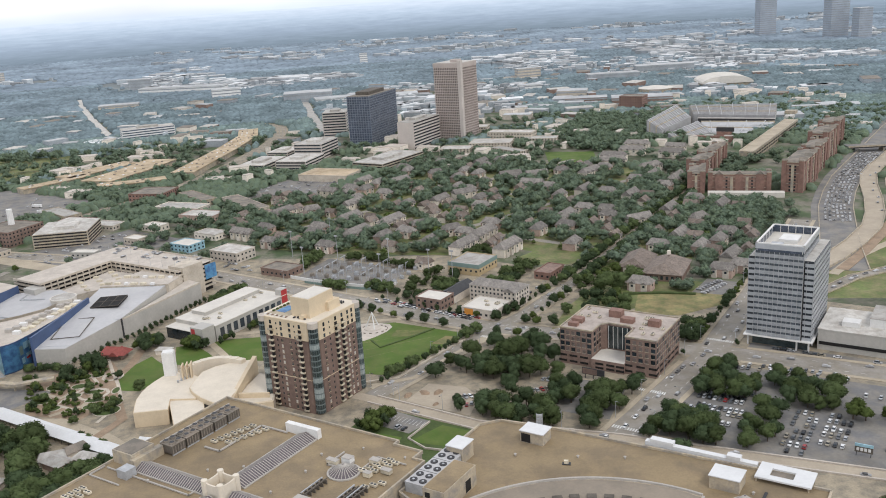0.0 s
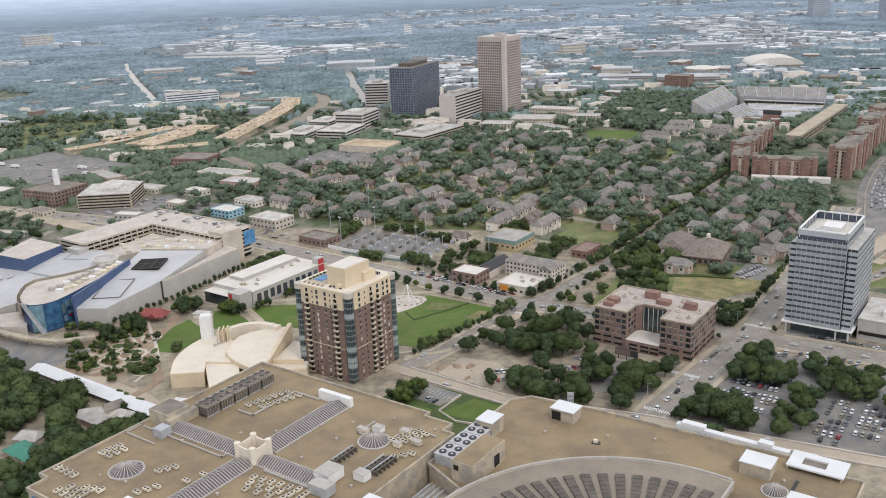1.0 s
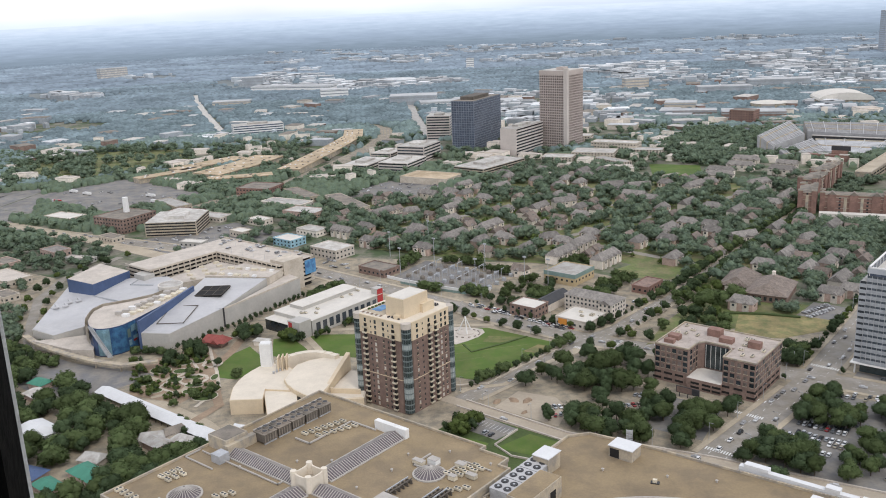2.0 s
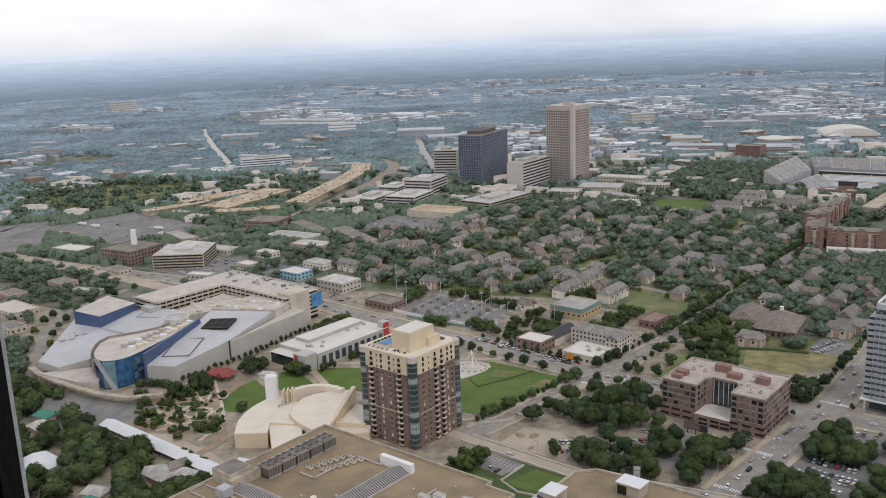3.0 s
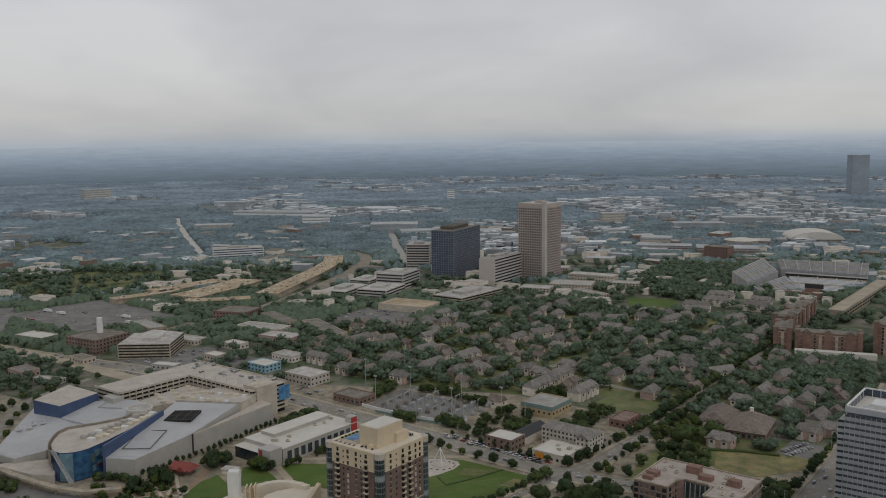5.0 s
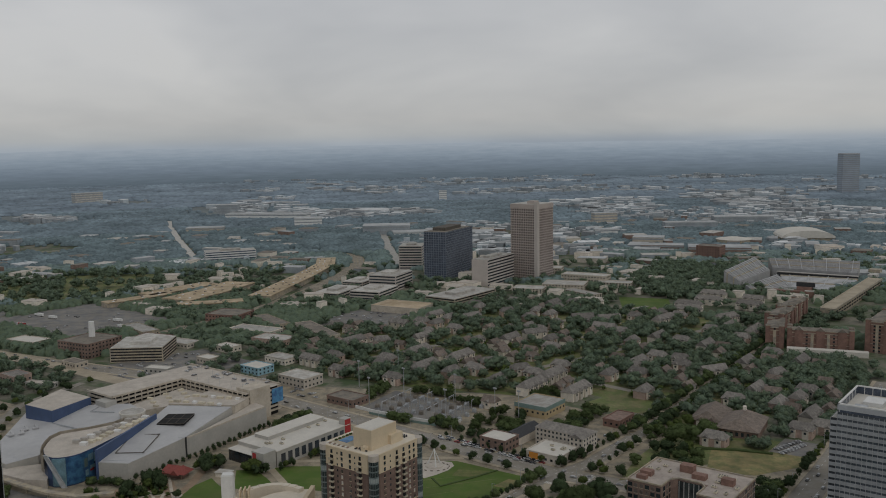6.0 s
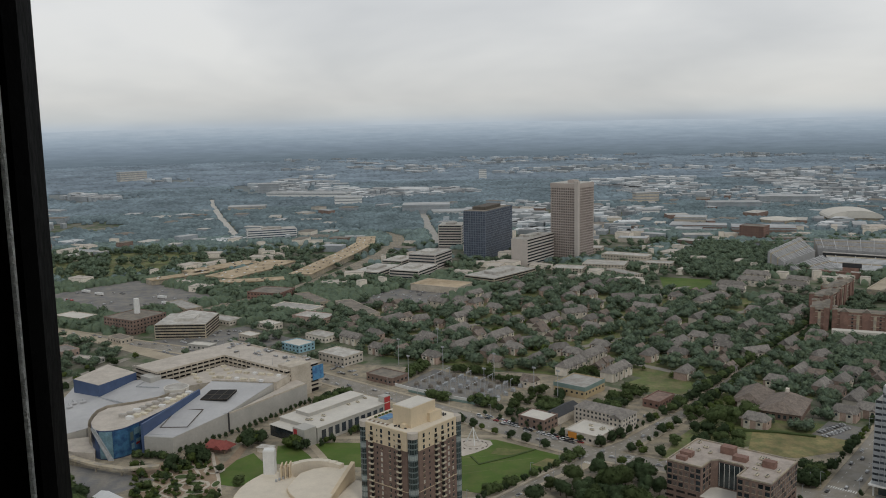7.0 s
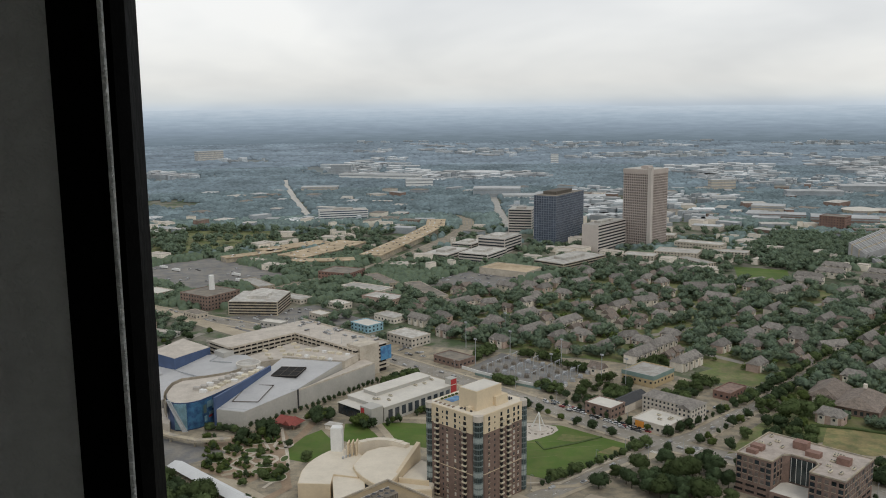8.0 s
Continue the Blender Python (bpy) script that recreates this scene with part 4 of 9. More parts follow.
# ---- U-shaped brick apartment block round a low court
ub = thing("brick_apartment_block", *uv(-193.5, 490), 0, GRID, "brown-red brick apartment block round a low court", "apartment block")
take(*uv(-193.5, 490), 62, 46)
UH = 23.0
for n_, q in (("west_wing", (-30.5, -9.5, -21, -4)), ("east_wing", (11.5, 30.5, -21, -4)), ("rear_wing", (-30.5, 30.5, -4, 21))):
    part("wing", block(*q, 0, UH), M["brick_u"], ub)
    part("roof", block(q[0] + 0.4, q[1] - 0.4, q[2] + 0.4 * (q[2] < -10), q[3] - 0.4 * (q[3] > 10), UH, UH + 0.12), M["roof_pink"], ub)
b = bmesh.new()
uo = [(-30.5, -21), (-9.5, -21), (-9.5, -8), (-6, -4), (8, -4), (11.5, -8), (11.5, -21), (30.5, -21), (30.5, 21), (-30.5, 21)]
for (x0, y0), (x1, y1) in zip(uo, uo[1:] + uo[:1]):
    d = Vector((x1 - x0, y1 - y0))
    n = Vector((-d.y, d.x)).normalized() * 0.3
    prism(b, [(x0 + n.x, y0 + n.y), (x0 - n.x, y0 - n.y), (x1 - n.x, y1 - n.y), (x1 + n.x, y1 + n.y)], UH, UH + 0.9)
part("parapet", b, M["concrete"], ub)
part("court_glazing", block(-6, 8, -4.6, -4.05, 7.5, UH - 1), M["glass_t"], ub, "teal glazed court wall")
for q in ((-9.5, -6), (8, 11.5)):
    near, other = (-8, -4) if q[0] < 0 else (-4, -8)
    part("splay", prism(bmesh.new(), [(q[0], near), (q[1], other), (q[1], -3.9), (q[0], -3.9)], 0, UH), M["brick_u"], ub)
part("court_deck", block(-9.5, 11.5, -23, -4.2, 0, 6.6), M["brick_u"], ub)
part("court_roof", block(-9.3, 11.3, -22.8, -4.8, 6.6, 6.75), M["roof_white"], ub)
for k in range(5):
    part("mullion", block(-5.6 + k * 3, -5.3 + k * 3, -4.75, -4.6, 7.5, UH - 1), M["white"], ub)
for x, y, w, d, h in ((-24, -8, 7, 5, 3.0), (-24, -15, 6, 3.5, 2.4), (-6, 10, 8, 6, 4.5), (4, 3, 8, 5, 3.0), (21, 3, 7, 4.5, 4.0)):
    part("roof_house", block(x - w / 2, x + w / 2, y - d / 2, y + d / 2, UH + 0.1, UH + h), M["brick_o"], ub, "small terracotta roof house")
for k in range(16):
    unit_at(-193.5 + random.uniform(12, 28) if k < 11 else -193.5 + random.uniform(-28, -14), 490 + random.uniform(-16, 16), UH + 0.12, random.choice((0, 90)))
uw = mesh_of("window", block(-1.0, 1.0, -0.1, 0.1, 0, 2.2), M["bronze"])
uw_d = mesh_of("window", block(-1.3, 1.3, -0.1, 0.1, -0.2, 2.4), M["glass"])
ub_s = mesh_of("sill", block(-1.3, 1.3, -0.22, 0.1, -0.3, 0.0), M["concrete"])
# near-black panel on the solid wall paints the shade of a deck opening
arch = mesh_of("deck_opening", block(-2.6, 2.6, -0.12, 0.1, 0, 1.3), M["shadow_gap"])
for face, (x0, x1, yy, a) in enumerate(((-30.5, -9.5, -21, 0), (11.5, 30.5, -21, 0), (-21, 21, 30.5, 90), (-19, -6, 9.5, 90))):
    n = max(int((x1 - x0) / 3.5), 2)
    for f in range(6):
        for k in range(n):
            x = x0 + (k + 0.5) * (x1 - x0) / n
            m = (pose(x, yy, 1.4 + f * 3.6) if a == 0 else pose(yy if face == 2 else -9.5, x, 1.4 + f * 3.6, 0, 0, 90))
            if f < 2:
                piece("deck_opening", arch, ub, m) if k % 2 == 0 else None
            else:
                o = piece("window", uw_d if k in (0, n - 1) or (k + f) % 4 == 0 else uw, ub, m)
                piece("sill", ub_s, o, Matrix.Identity(4))
for x in (-4, 3, 9):
    piece("deck_opening", arch, ub, pose(x, -23, 3.6))
    piece("deck_opening", arch, ub, pose(x, -23, 1.0))
board = thing("lot_sign_board", *uv(-46, 425), 0, GRID, "pale blue topped sign board on dark posts in a lot", "sign")
part("panel", block(-4, 4, -0.25, 0.25, 2.2, 6.4), M["louvre"], board)
part("header", block(-4.05, 4.05, -0.3, 0.3, 5.2, 6.6), M["mural_sky"], board)
for k in range(4):
    part("bar", block(-3.2 + 1.7 * k, -2.0 + 1.7 * k, -0.32, -0.26, 3.0, 4.6), M["white"], board)
for q in (-3.2, 3.2):
    part("post", block(q - 0.15, q + 0.15, -0.15, 0.15, 0, 2.2), M["dark"], board)
bill = thing("billboard", *uv(-196, 454), 0, GRID, "dark red billboard on steel posts", "billboard")
part("panel", block(-7, 7, -0.3, 0.3, 2.5, 6.5), M["dark"], bill)
part("poster", block(-6.6, 2.5, -0.36, -0.31, 2.8, 6.2), M["brick"], bill)
for q in (-5, 0, 5):
    part("post", block(q - 0.2, q + 0.2, -0.2, 0.2, 0, 2.5), M["dark"], bill)

# ---- banded glass office tower
of = thing("glass_office_tower", *uv(-111.5, 568), 0, GRID, "banded grey glass office tower with an open rooftop frame", "office tower")
take(*uv(-111.5, 568), 42, 56)


def bands(parent, x0, x1, y0, y1, z0, n, h, glass_name, solid, vis=0.42, fins=0.0):
    """Storeys of a glass body ringed by slightly proud spandrels, with mullions."""
    part("glass_body", block(x0, x1, y0, y1, z0, z0 + n * h), M[glass_name], parent)
    me = mesh_of("spandrel", block(x0 - 0.18, x1 + 0.18, y0 - 0.18, y1 + 0.18, 0, h * vis), M[solid])
    for k in range(n):
        piece("spandrel", me, parent, pose(0, 0, z0 + k * h))
    if fins:
        a = mesh_of("mullion", block(-0.09, 0.09, -0.3, 0.1, 0, n * h), M["steel"])
        for k in range(int((x1 - x0) / fins) + 1):
            piece("mullion", a, parent, pose(x0 + k * fins, y0, z0))
        for k in range(int((y1 - y0) / fins) + 1):
            piece("mullion", a, parent, pose(x1, y0 + k * fins, z0, 0, 0, 90))


bands(of, -19, 19, -25, 26, 7.0, 14, 3.62, "glass_g", "spandrel", 0.6, 3.8)
bands(of, -15, 13, -26.2, 20, 7.6, 15, 3.62, "glass_g", "spandrel_b", 0.62, 2.8)
# narrow near-black strip up the inner corner
part("corner_glass", block(13.2, 13.8, -25.9, -25.2, 7, 57), M["shadow_gap"], of)
part("lobby", block(-16, 17, -22, 23, 0, 7), M["glass_t"], of)
part("lobby_canopy", block(-20.5, 20.5, -27.5, 27, 6.6, 7.3), M["white"], of)
for x in (-18, 11, 18):
    part("column", tube(bmesh.new(), x, -25, 0, 6.6, 0.55, 0.55, 10), M["white"], of)
for y in (-14, -4, 6, 16):
    part("column", tube(bmesh.new(), 18, y, 0, 6.6, 0.55, 0.55, 10), M["white"], of)
part("lower_roof", block(-18.6, 18.6, -24.6, 25.6, 57.7, 57.85), M["roof_pale"], of)
part("roof", block(-14.6, 12.6, -25.8, 19.6, 61.9, 62.1), M["roof_white"], of)
for q in ((-15, 13, -26.3, -25.5), (-15, 13, 19.3, 20.1), (-15, -14.2, -26.3, 20), (12.2, 13, -26.3, 20)):
    part("screen_wall", block(*q, 62, 66.5), M["glass_b"], of, "dark blue-grey glazed roof screen")
    wide = q[1] - q[0] > 2
    face = (q[0], q[1], -26.5, -26.3) if wide and q[2] < 0 else (q[0], q[1], 20.1, 20.3) if wide else (-15.2, -15, q[2], q[3]) if q[0] < 0 else (13, 13.2, q[2], q[3])
    part("screen_panel", block(*face, 63.4, 66.5), M["spandrel"], of, "pale metal outer screen panel")
    for s in range(7):
        x, y = (q[0] + (q[1] - q[0]) * s / 6, (-25.4 if q[2] < 0 else 19.2)) if wide else ((-14.1 if q[0] < 0 else 12.1), q[2] + (q[3] - q[2]) * s / 6)
        part("screen_post", block(x - 0.15, x + 0.15, y - 0.15, y + 0.15, 62, 66.6), M["white"], of)
    part("screen_rail", block(q[0] - 0.1, q[1] + 0.1, q[2] - 0.1, q[3] + 0.1, 66.5, 67.2), M["white"], of)
part("roof_plant", block(-6, 5, -6, 8, 62.1, 64.5), M["white"], of)
part("roof_plant", block(-9, -2, -18, -9, 62.1, 63.6), M["steel"], of)
part("roof_plant", block(1, 8, -17, -12, 62.1, 63.2), M["white"], of)
an = thing("office_annex", *uv(-58, 572), 0, GRID, "low pale grey annex with a ribbed flat roof", "building")
take(*uv(-58, 572), 66, 44)
part("wall", block(-32, 33, -21, 20, 0, 13), M["tin_g"], an)
part("roof", block(-32.3, 33.3, -21.3, 20.3, 13, 13.5), M["roof_pale"], an)
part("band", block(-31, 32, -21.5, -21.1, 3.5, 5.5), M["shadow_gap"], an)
part("upper_block", block(-5, 33, -8, 18, 13.5, 19), M["white"], an)
part("upper_roof", block(-5.2, 33.2, -8.2, 18.2, 19, 19.3), M["roof_pale"], an)
part("roof_box", block(-20, -10, -12, -4, 13.5, 16.5), M["white"], an)

# ---- the park: lawns, paths, garden, sculpture plaza
LZ = 0.14
sheet("lawn", [(-58, 598), (-20, 606), (25, 604), (74, 567), (19, 510), (2, 518), (-22, 524), (-40, 545)], LZ, M["lawn"], "smooth green park lawn", "lawn")
sheet("lawn", [(-104, 600), (-89, 603), (-66, 601), (-60, 556), (-84, 562), (-92, 576)], LZ, M["lawn"], "smooth green park lawn", "lawn")
sheet("lawn", [(-127, 598), (-115, 600), (-103, 581), (-95, 566), (-105, 556), (-122, 566)], LZ, M["lawn"], "smooth green park lawn", "lawn")
sheet("lawn", [(-158, 558), (-150, 572), (-141, 585), (-135, 575), (-128, 564), (-126, 548), (-133, 534), (-138, 528), (-150, 532)], LZ, M["lawn"], "smooth green park lawn", "lawn")
sheet("plaza", [(-12, 604), (-12, 580), (2, 574), (10, 579.5), (18, 587), (22.5, 595), (21, 602), (9, 607), (-4, 608)], LZ + 0.05, M["roof_mid"], "pale paved sculpture plaza", "paving")
ribbon("lawn_bank", [(7, 573), (12, 559), (34, 572), (51, 584)], 1.6, LZ + 0.5, M["grass_dark"], "dark grassy bank across the lawn", "bank", 0.5)
sheet("worn_lawn", [(46, 557), (57, 568), (65, 564), (55, 553)], LZ + 0.06, M["dry"], "worn brown patch of lawn", "lawn")
sheet("worn_lawn", [(25, 588), (48, 583), (32, 574), (20, 577)][::-1], LZ + 0.065, M["dry_green"], "dry yellowish patch of lawn", "lawn")
sculpt = thing("steel_sculpture", 9, 597, LZ, 20, "pale leaning steel mast sculpture", "sculpture")
for k in range(3):
    a = radians(k * 120 + 20)
    foot_, head = Vector((5.2 * math.cos(a), 5.2 * math.sin(a), 0.4)), Vector((0.3 * math.cos(a), 0.3 * math.sin(a), 11.0))
    bm = tube(bmesh.new(), 0, 0, 0, (head - foot_).length, 0.5, 0.3, 8)
    part("mast", bm, M["white"], sculpt, m=Matrix.Translation(foot_) @ (head - foot_).to_track_quat("Z", "Y").to_matrix().to_4x4())
part("collar", tube(bmesh.new(), 0, 0, 10.5, 12.0, 0.8, 0.3, 10), M["white"], sculpt)
part("base", tube(bmesh.new(), 0, 0, 0, 0.45, 6.6, 6.4, 24), M["roof_mid"], sculpt)
for k in range(14):
    a = k * 0.449
    b = block(-0.9, 0.9, -0.3, 0.3, 0, 0.5)
    tagged(part("stone_bench", b, M["roof_grey"], m=pose(9 + 10 * math.cos(a), 594 + 8 * math.sin(a), LZ + 0.05, 0, 0, math.degrees(a) + 90)), "low grey stone bench on the plaza", "bench", "plaza benches")
ribbon("lawn_wall", [(-2, 505), (20, 507), (48, 537), (78, 567)], 1.2, 0.9, M["sand"], "low pale stone wall edging the lawn", "wall", 0.9)
ribbon("pavement", [(4, 500), (30, 505), (58, 534), (84, 560)], 4, 0.2, M["paving"], "pale pavement beside the lawn", "pavement", 0.16)
ribbon("park_path", [(-104, 600), (-92, 575), (-86, 560), (-82, 545)], 5, 0.2, M["paving"], "pale curved park path", "path")
ribbon("park_path", [(-112, 612), (-60, 612), (-10, 612), (30, 610)], 5, 0.19, M["paving"], "pale park path", "path")
for q in range(3):
    ribbon("lawn_contour", [(-52 + 4 * q, 572 - 14 * q), (-20, 566 - 14 * q), (20, 574 - 12 * q), (50, 578 - 9 * q)][: 4 - (q == 2)], 0.5, LZ + 0.03, M["grass"], "faint mown line across the lawn", "lawn")
sheet("garden_bed", [(-215, 560), (-170, 590), (-160, 570), (-150, 520), (-165, 495), (-200, 510)], 0.1, M["earth"], "brown garden ground with winding paths", "garden")
ribbon("garden_path", [(-200, 540), (-185, 530), (-178, 545), (-165, 535), (-168, 515), (-185, 505)], 3.5, 0.18, M["paving"], "pale winding garden path", "path")
ribbon("garden_path", [(-150, 600), (-152, 575), (-158, 550), (-150, 520), (-140, 490), (-150, 470)], 6, 0.2, M["earth"], "tan winding garden path", "path")
sheet("plaza", [(-210, 505), (-175, 500), (-140, 470), (-128, 455), (-150, 455), (-200, 490)], 0.12, M["paving"], "pale paved forecourt", "paving")
take(-165, 590, 24, 22)
pav = thing("red_pavilion", -165, 590, 0, -20, "open pavilion with a faded red metal roof", "pavilion")
for q in ((-6, -4), (6, -4), (-6, 4), (6, 4)):
    part("post", tube(bmesh.new(), *q, 0, 4, 0.25, 0.25, 6), M["earth"], pav)
part("roof", gable(bmesh.new(), -9, 9, -5.5, 5.5, 4, 8, 0.6, 2.5), M["red"], pav)
part("cross_roof", gable(bmesh.new(), -8, 3, -3, 3, 4.2, 7.4, 0.4), M["red"], pav, m=pose(3, 0, 0, 0, 0, 90))
part("wall", block(-6, 6, -3.5, 3.5, 0, 4), M["brick_u"], pav)
part("porch_roof", gable(bmesh.new(), -9, -5, -6, 1, 3.2, 4.8, 0.4, 1), M["red"], pav)
for k, (x, y, a, c) in enumerate(((-166, 534, 6, 3), (-163, 521, 6, 3), (-152, 504, 8, 7), (-180, 560, 6, 5), (-170, 561, 4, 4), (-178, 531, 5, 4), (-149, 515, 4, 6), (-162, 512, 6, 4), (-153, 533, 2.5, 5), (-178, 545, 5, 4), (-192, 548, 7, 6), (-196, 528, 6, 5), (-186, 515, 5, 4))):
    ring_ = [(x + a * math.cos(q * 0.5236), y + c * math.sin(q * 0.5236)) for q in range(12)]
    sheet("planting_bed", ring_, 0.3 + 0.004 * k, M["grass_dark"], "oval planting bed with dark green ground cover", "planting bed")
    ribbon("bed_rim", ring_ + ring_[:1], 0.6, 0.45, M["sand"], "pale stone rim of a planting bed", "bed rim", 0.4)
for x, y, w, d, t_, mt in ((-166, 447, 13, 8, 10, "roof_pale"), (-156, 453, 12, 7, 40, "roof_grey"), (-190, 425, 12, 9, -20, "roof_pale")):
    pv = thing("grey_pavilion", x, y, 0, t_, "low pavilion with a grey pitched roof under trees", "pavilion", "grey pavilions")
    part("wall", block(-w / 2, w / 2, -d / 2, d / 2, 0, 3.4), M["siding"], pv)
    part("roof", gable(bmesh.new(), -w / 2, w / 2, -d / 2, d / 2, 3.4, 6.2, 0.9, 2), M[mt], pv)
    take(x, y, w + 5, d + 8, t_)
kiosk = thing("flat_kiosk", -133, 588, 0, -20, "small kiosk with a pale roof", "kiosk")
part("wall", block(-5, 5, -3, 3, 0, 3.2), M["siding"], kiosk)
part("roof", block(-5.6, 5.6, -3.6, 3.6, 3.2, 3.6), M["roof_pale"], kiosk)

# ---- cream museum with curved roofs and a tall pale slab
mus = thing("curved_museum", -95, 500, 0, 0, "cream museum with curved white roofs", "museum")
take(-95, 500, 84, 84, 0)


def fan(cx, cy, r0, r1, a0, a1, n=14):
    out = [(cx + r1 * math.cos(radians(a0 + (a1 - a0) * k / n)), cy + r1 * math.sin(radians(a0 + (a1 - a0) * k / n))) for k in range(n + 1)]
    if r0 <= 0:
        return out + [(cx, cy)]
    return out + [(cx + r0 * math.cos(radians(a1 - (a1 - a0) * k / n)), cy + r0 * math.sin(radians(a1 - (a1 - a0) * k / n))) for k in range(n + 1)]


def roofed(name, pts, h, wall_m, roof_m, tops=None):
    w = part(name, prism(bmesh.new(), pts, 0, h, [t_ for t_ in tops] if tops else None), M[wall_m], mus)
    cx, cy = sum(p[0] for p in pts) / len(pts), sum(p[1] for p in pts) / len(pts)
    ins = [(cx + (x - cx) * 0.975, cy + (y - cy) * 0.975) for x, y in pts]
    if tops:
        vs = [(x, y, t_ + 0.12) for (x, y), t_ in zip(ins, tops)]
        me = raw("roof", vs, [list(range(len(vs)))], M[roof_m])
        piece("roof", me, mus, Matrix.Identity(4))
    else:
        part("roof", prism(bmesh.new(), ins, h, h + 0.15), M[roof_m], mus)


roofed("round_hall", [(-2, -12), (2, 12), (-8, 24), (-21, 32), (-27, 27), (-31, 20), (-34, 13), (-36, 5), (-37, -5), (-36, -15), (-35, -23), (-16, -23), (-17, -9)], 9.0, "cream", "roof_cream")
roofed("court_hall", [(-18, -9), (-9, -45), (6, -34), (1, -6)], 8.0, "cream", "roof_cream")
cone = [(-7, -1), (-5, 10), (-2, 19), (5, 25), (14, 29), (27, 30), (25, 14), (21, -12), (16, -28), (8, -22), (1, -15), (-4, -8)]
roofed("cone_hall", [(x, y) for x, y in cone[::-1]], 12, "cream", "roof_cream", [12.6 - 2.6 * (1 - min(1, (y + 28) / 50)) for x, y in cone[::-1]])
# solid near-black strip paints the shade below the roof edge
part("recess", prism(bmesh.new(), [(-3, -9), (2, -16), (9, -23), (16, -29), (15, -31), (6, -25), (-1, -17), (-5, -10)], 0, 7.5), M["shadow_gap"], mus, "recess under the cone roof, its shade painted near black")
for k in range(9):
    a, c = radians(150 - 11 * k), radians(150 - 11 * (k + 1))
    part("crest", prism(bmesh.new(), [(7 + 26 * math.cos(c), 8 + 25 * math.sin(c)), (7 + 26 * math.cos(a), 8 + 25 * math.sin(a)), (7 + 22 * math.cos(a), 8 + 21 * math.sin(a)), (7 + 22 * math.cos(c), 8 + 21 * math.sin(c))][::-1], 0, 15.0 + 1.2 * math.sin(math.pi * k / 8)), M["roof_cream"], mus)
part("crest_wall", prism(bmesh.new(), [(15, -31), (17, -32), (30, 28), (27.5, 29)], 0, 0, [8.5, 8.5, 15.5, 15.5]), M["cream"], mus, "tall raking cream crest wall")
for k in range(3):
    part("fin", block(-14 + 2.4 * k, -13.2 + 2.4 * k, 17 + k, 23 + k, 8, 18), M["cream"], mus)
part("side_hall", prism(bmesh.new(), [(19, -12), (24, -30), (42, -28), (44, 14), (31, 22)], 0, 6.5), M["sand"], mus)
part("side_roof", prism(bmesh.new(), [(21, -11), (25, -29), (41, -27), (43, 13), (31, 20)], 6.5, 6.65), M["roof_cream"], mus)
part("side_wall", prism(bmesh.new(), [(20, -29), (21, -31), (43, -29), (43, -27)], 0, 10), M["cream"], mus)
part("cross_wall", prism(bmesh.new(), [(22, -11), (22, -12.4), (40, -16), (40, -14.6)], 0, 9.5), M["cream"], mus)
slab_t = part("slab_tower", bx(block(-26, -19, 25, 31, 0, 24), -25.6, -19.4, 25.4, 30.6, 24, 24.5), M["white"], mus, "tall pale greenish-white slab")
for k in range(4):
    part("roof_pipe", tube(bmesh.new(), -16 + k * 1.6, 14 + k * 2.0, 9, 10.6, 0.7, 0.7, 8), M["steel"], mus)
tent = thing("small_white_tent", -119, 452, 0, -20, "small white peaked tent on posts", "tent")
b = bmesh.new()
c_ = b.verts.new((0, 0, 6.0))
ring_ = [b.verts.new(p) for p in ((-6, -4, 4), (0, -3.4, 3.4), (6, -4, 4), (5.4, 0, 3.4), (6, 4, 4), (0, 3.4, 3.4), (-6, 4, 4), (-5.4, 0, 3.4))]
for i in range(8):
    b.faces.new((c_, ring_[i], ring_[(i + 1) % 8]))
part("canopy", b, M["fabric"], tent)
for q in ((-5.8, -3.8), (5.8, -3.8), (-5.8, 3.8), (5.8, 3.8)):
    part("post", tube(bmesh.new(), *q, 0, 4, 0.12, 0.12, 6), M["steel"], tent)
part("booth", block(-3, 3, -1.5, 2, 0, 2.8), M["shadow_gap"], tent)
# long white marquee
mq = thing("long_marquee", *uv(-432, 262), 0, GRID, "long white fabric marquee roof", "marquee")
take(*uv(-432, 262), 122, 20)
b = bmesh.new()
gable(b, -60, 57, -5, 5, 3.4, 5.8, 0.3, 1.0)
part("roof", b, M["fabric"], mq)
for k in range(20):
    for s in (-4.8, 4.8):
        part("post", tube(bmesh.new(), -56 + k * 5.9, s, 0, 3.4, 0.12, 0.12, 5), M["dark"], mq)
part("side_cloth", block(-56, 56, 4.7, 4.8, 0.2, 3.4), M["fabric"], mq)
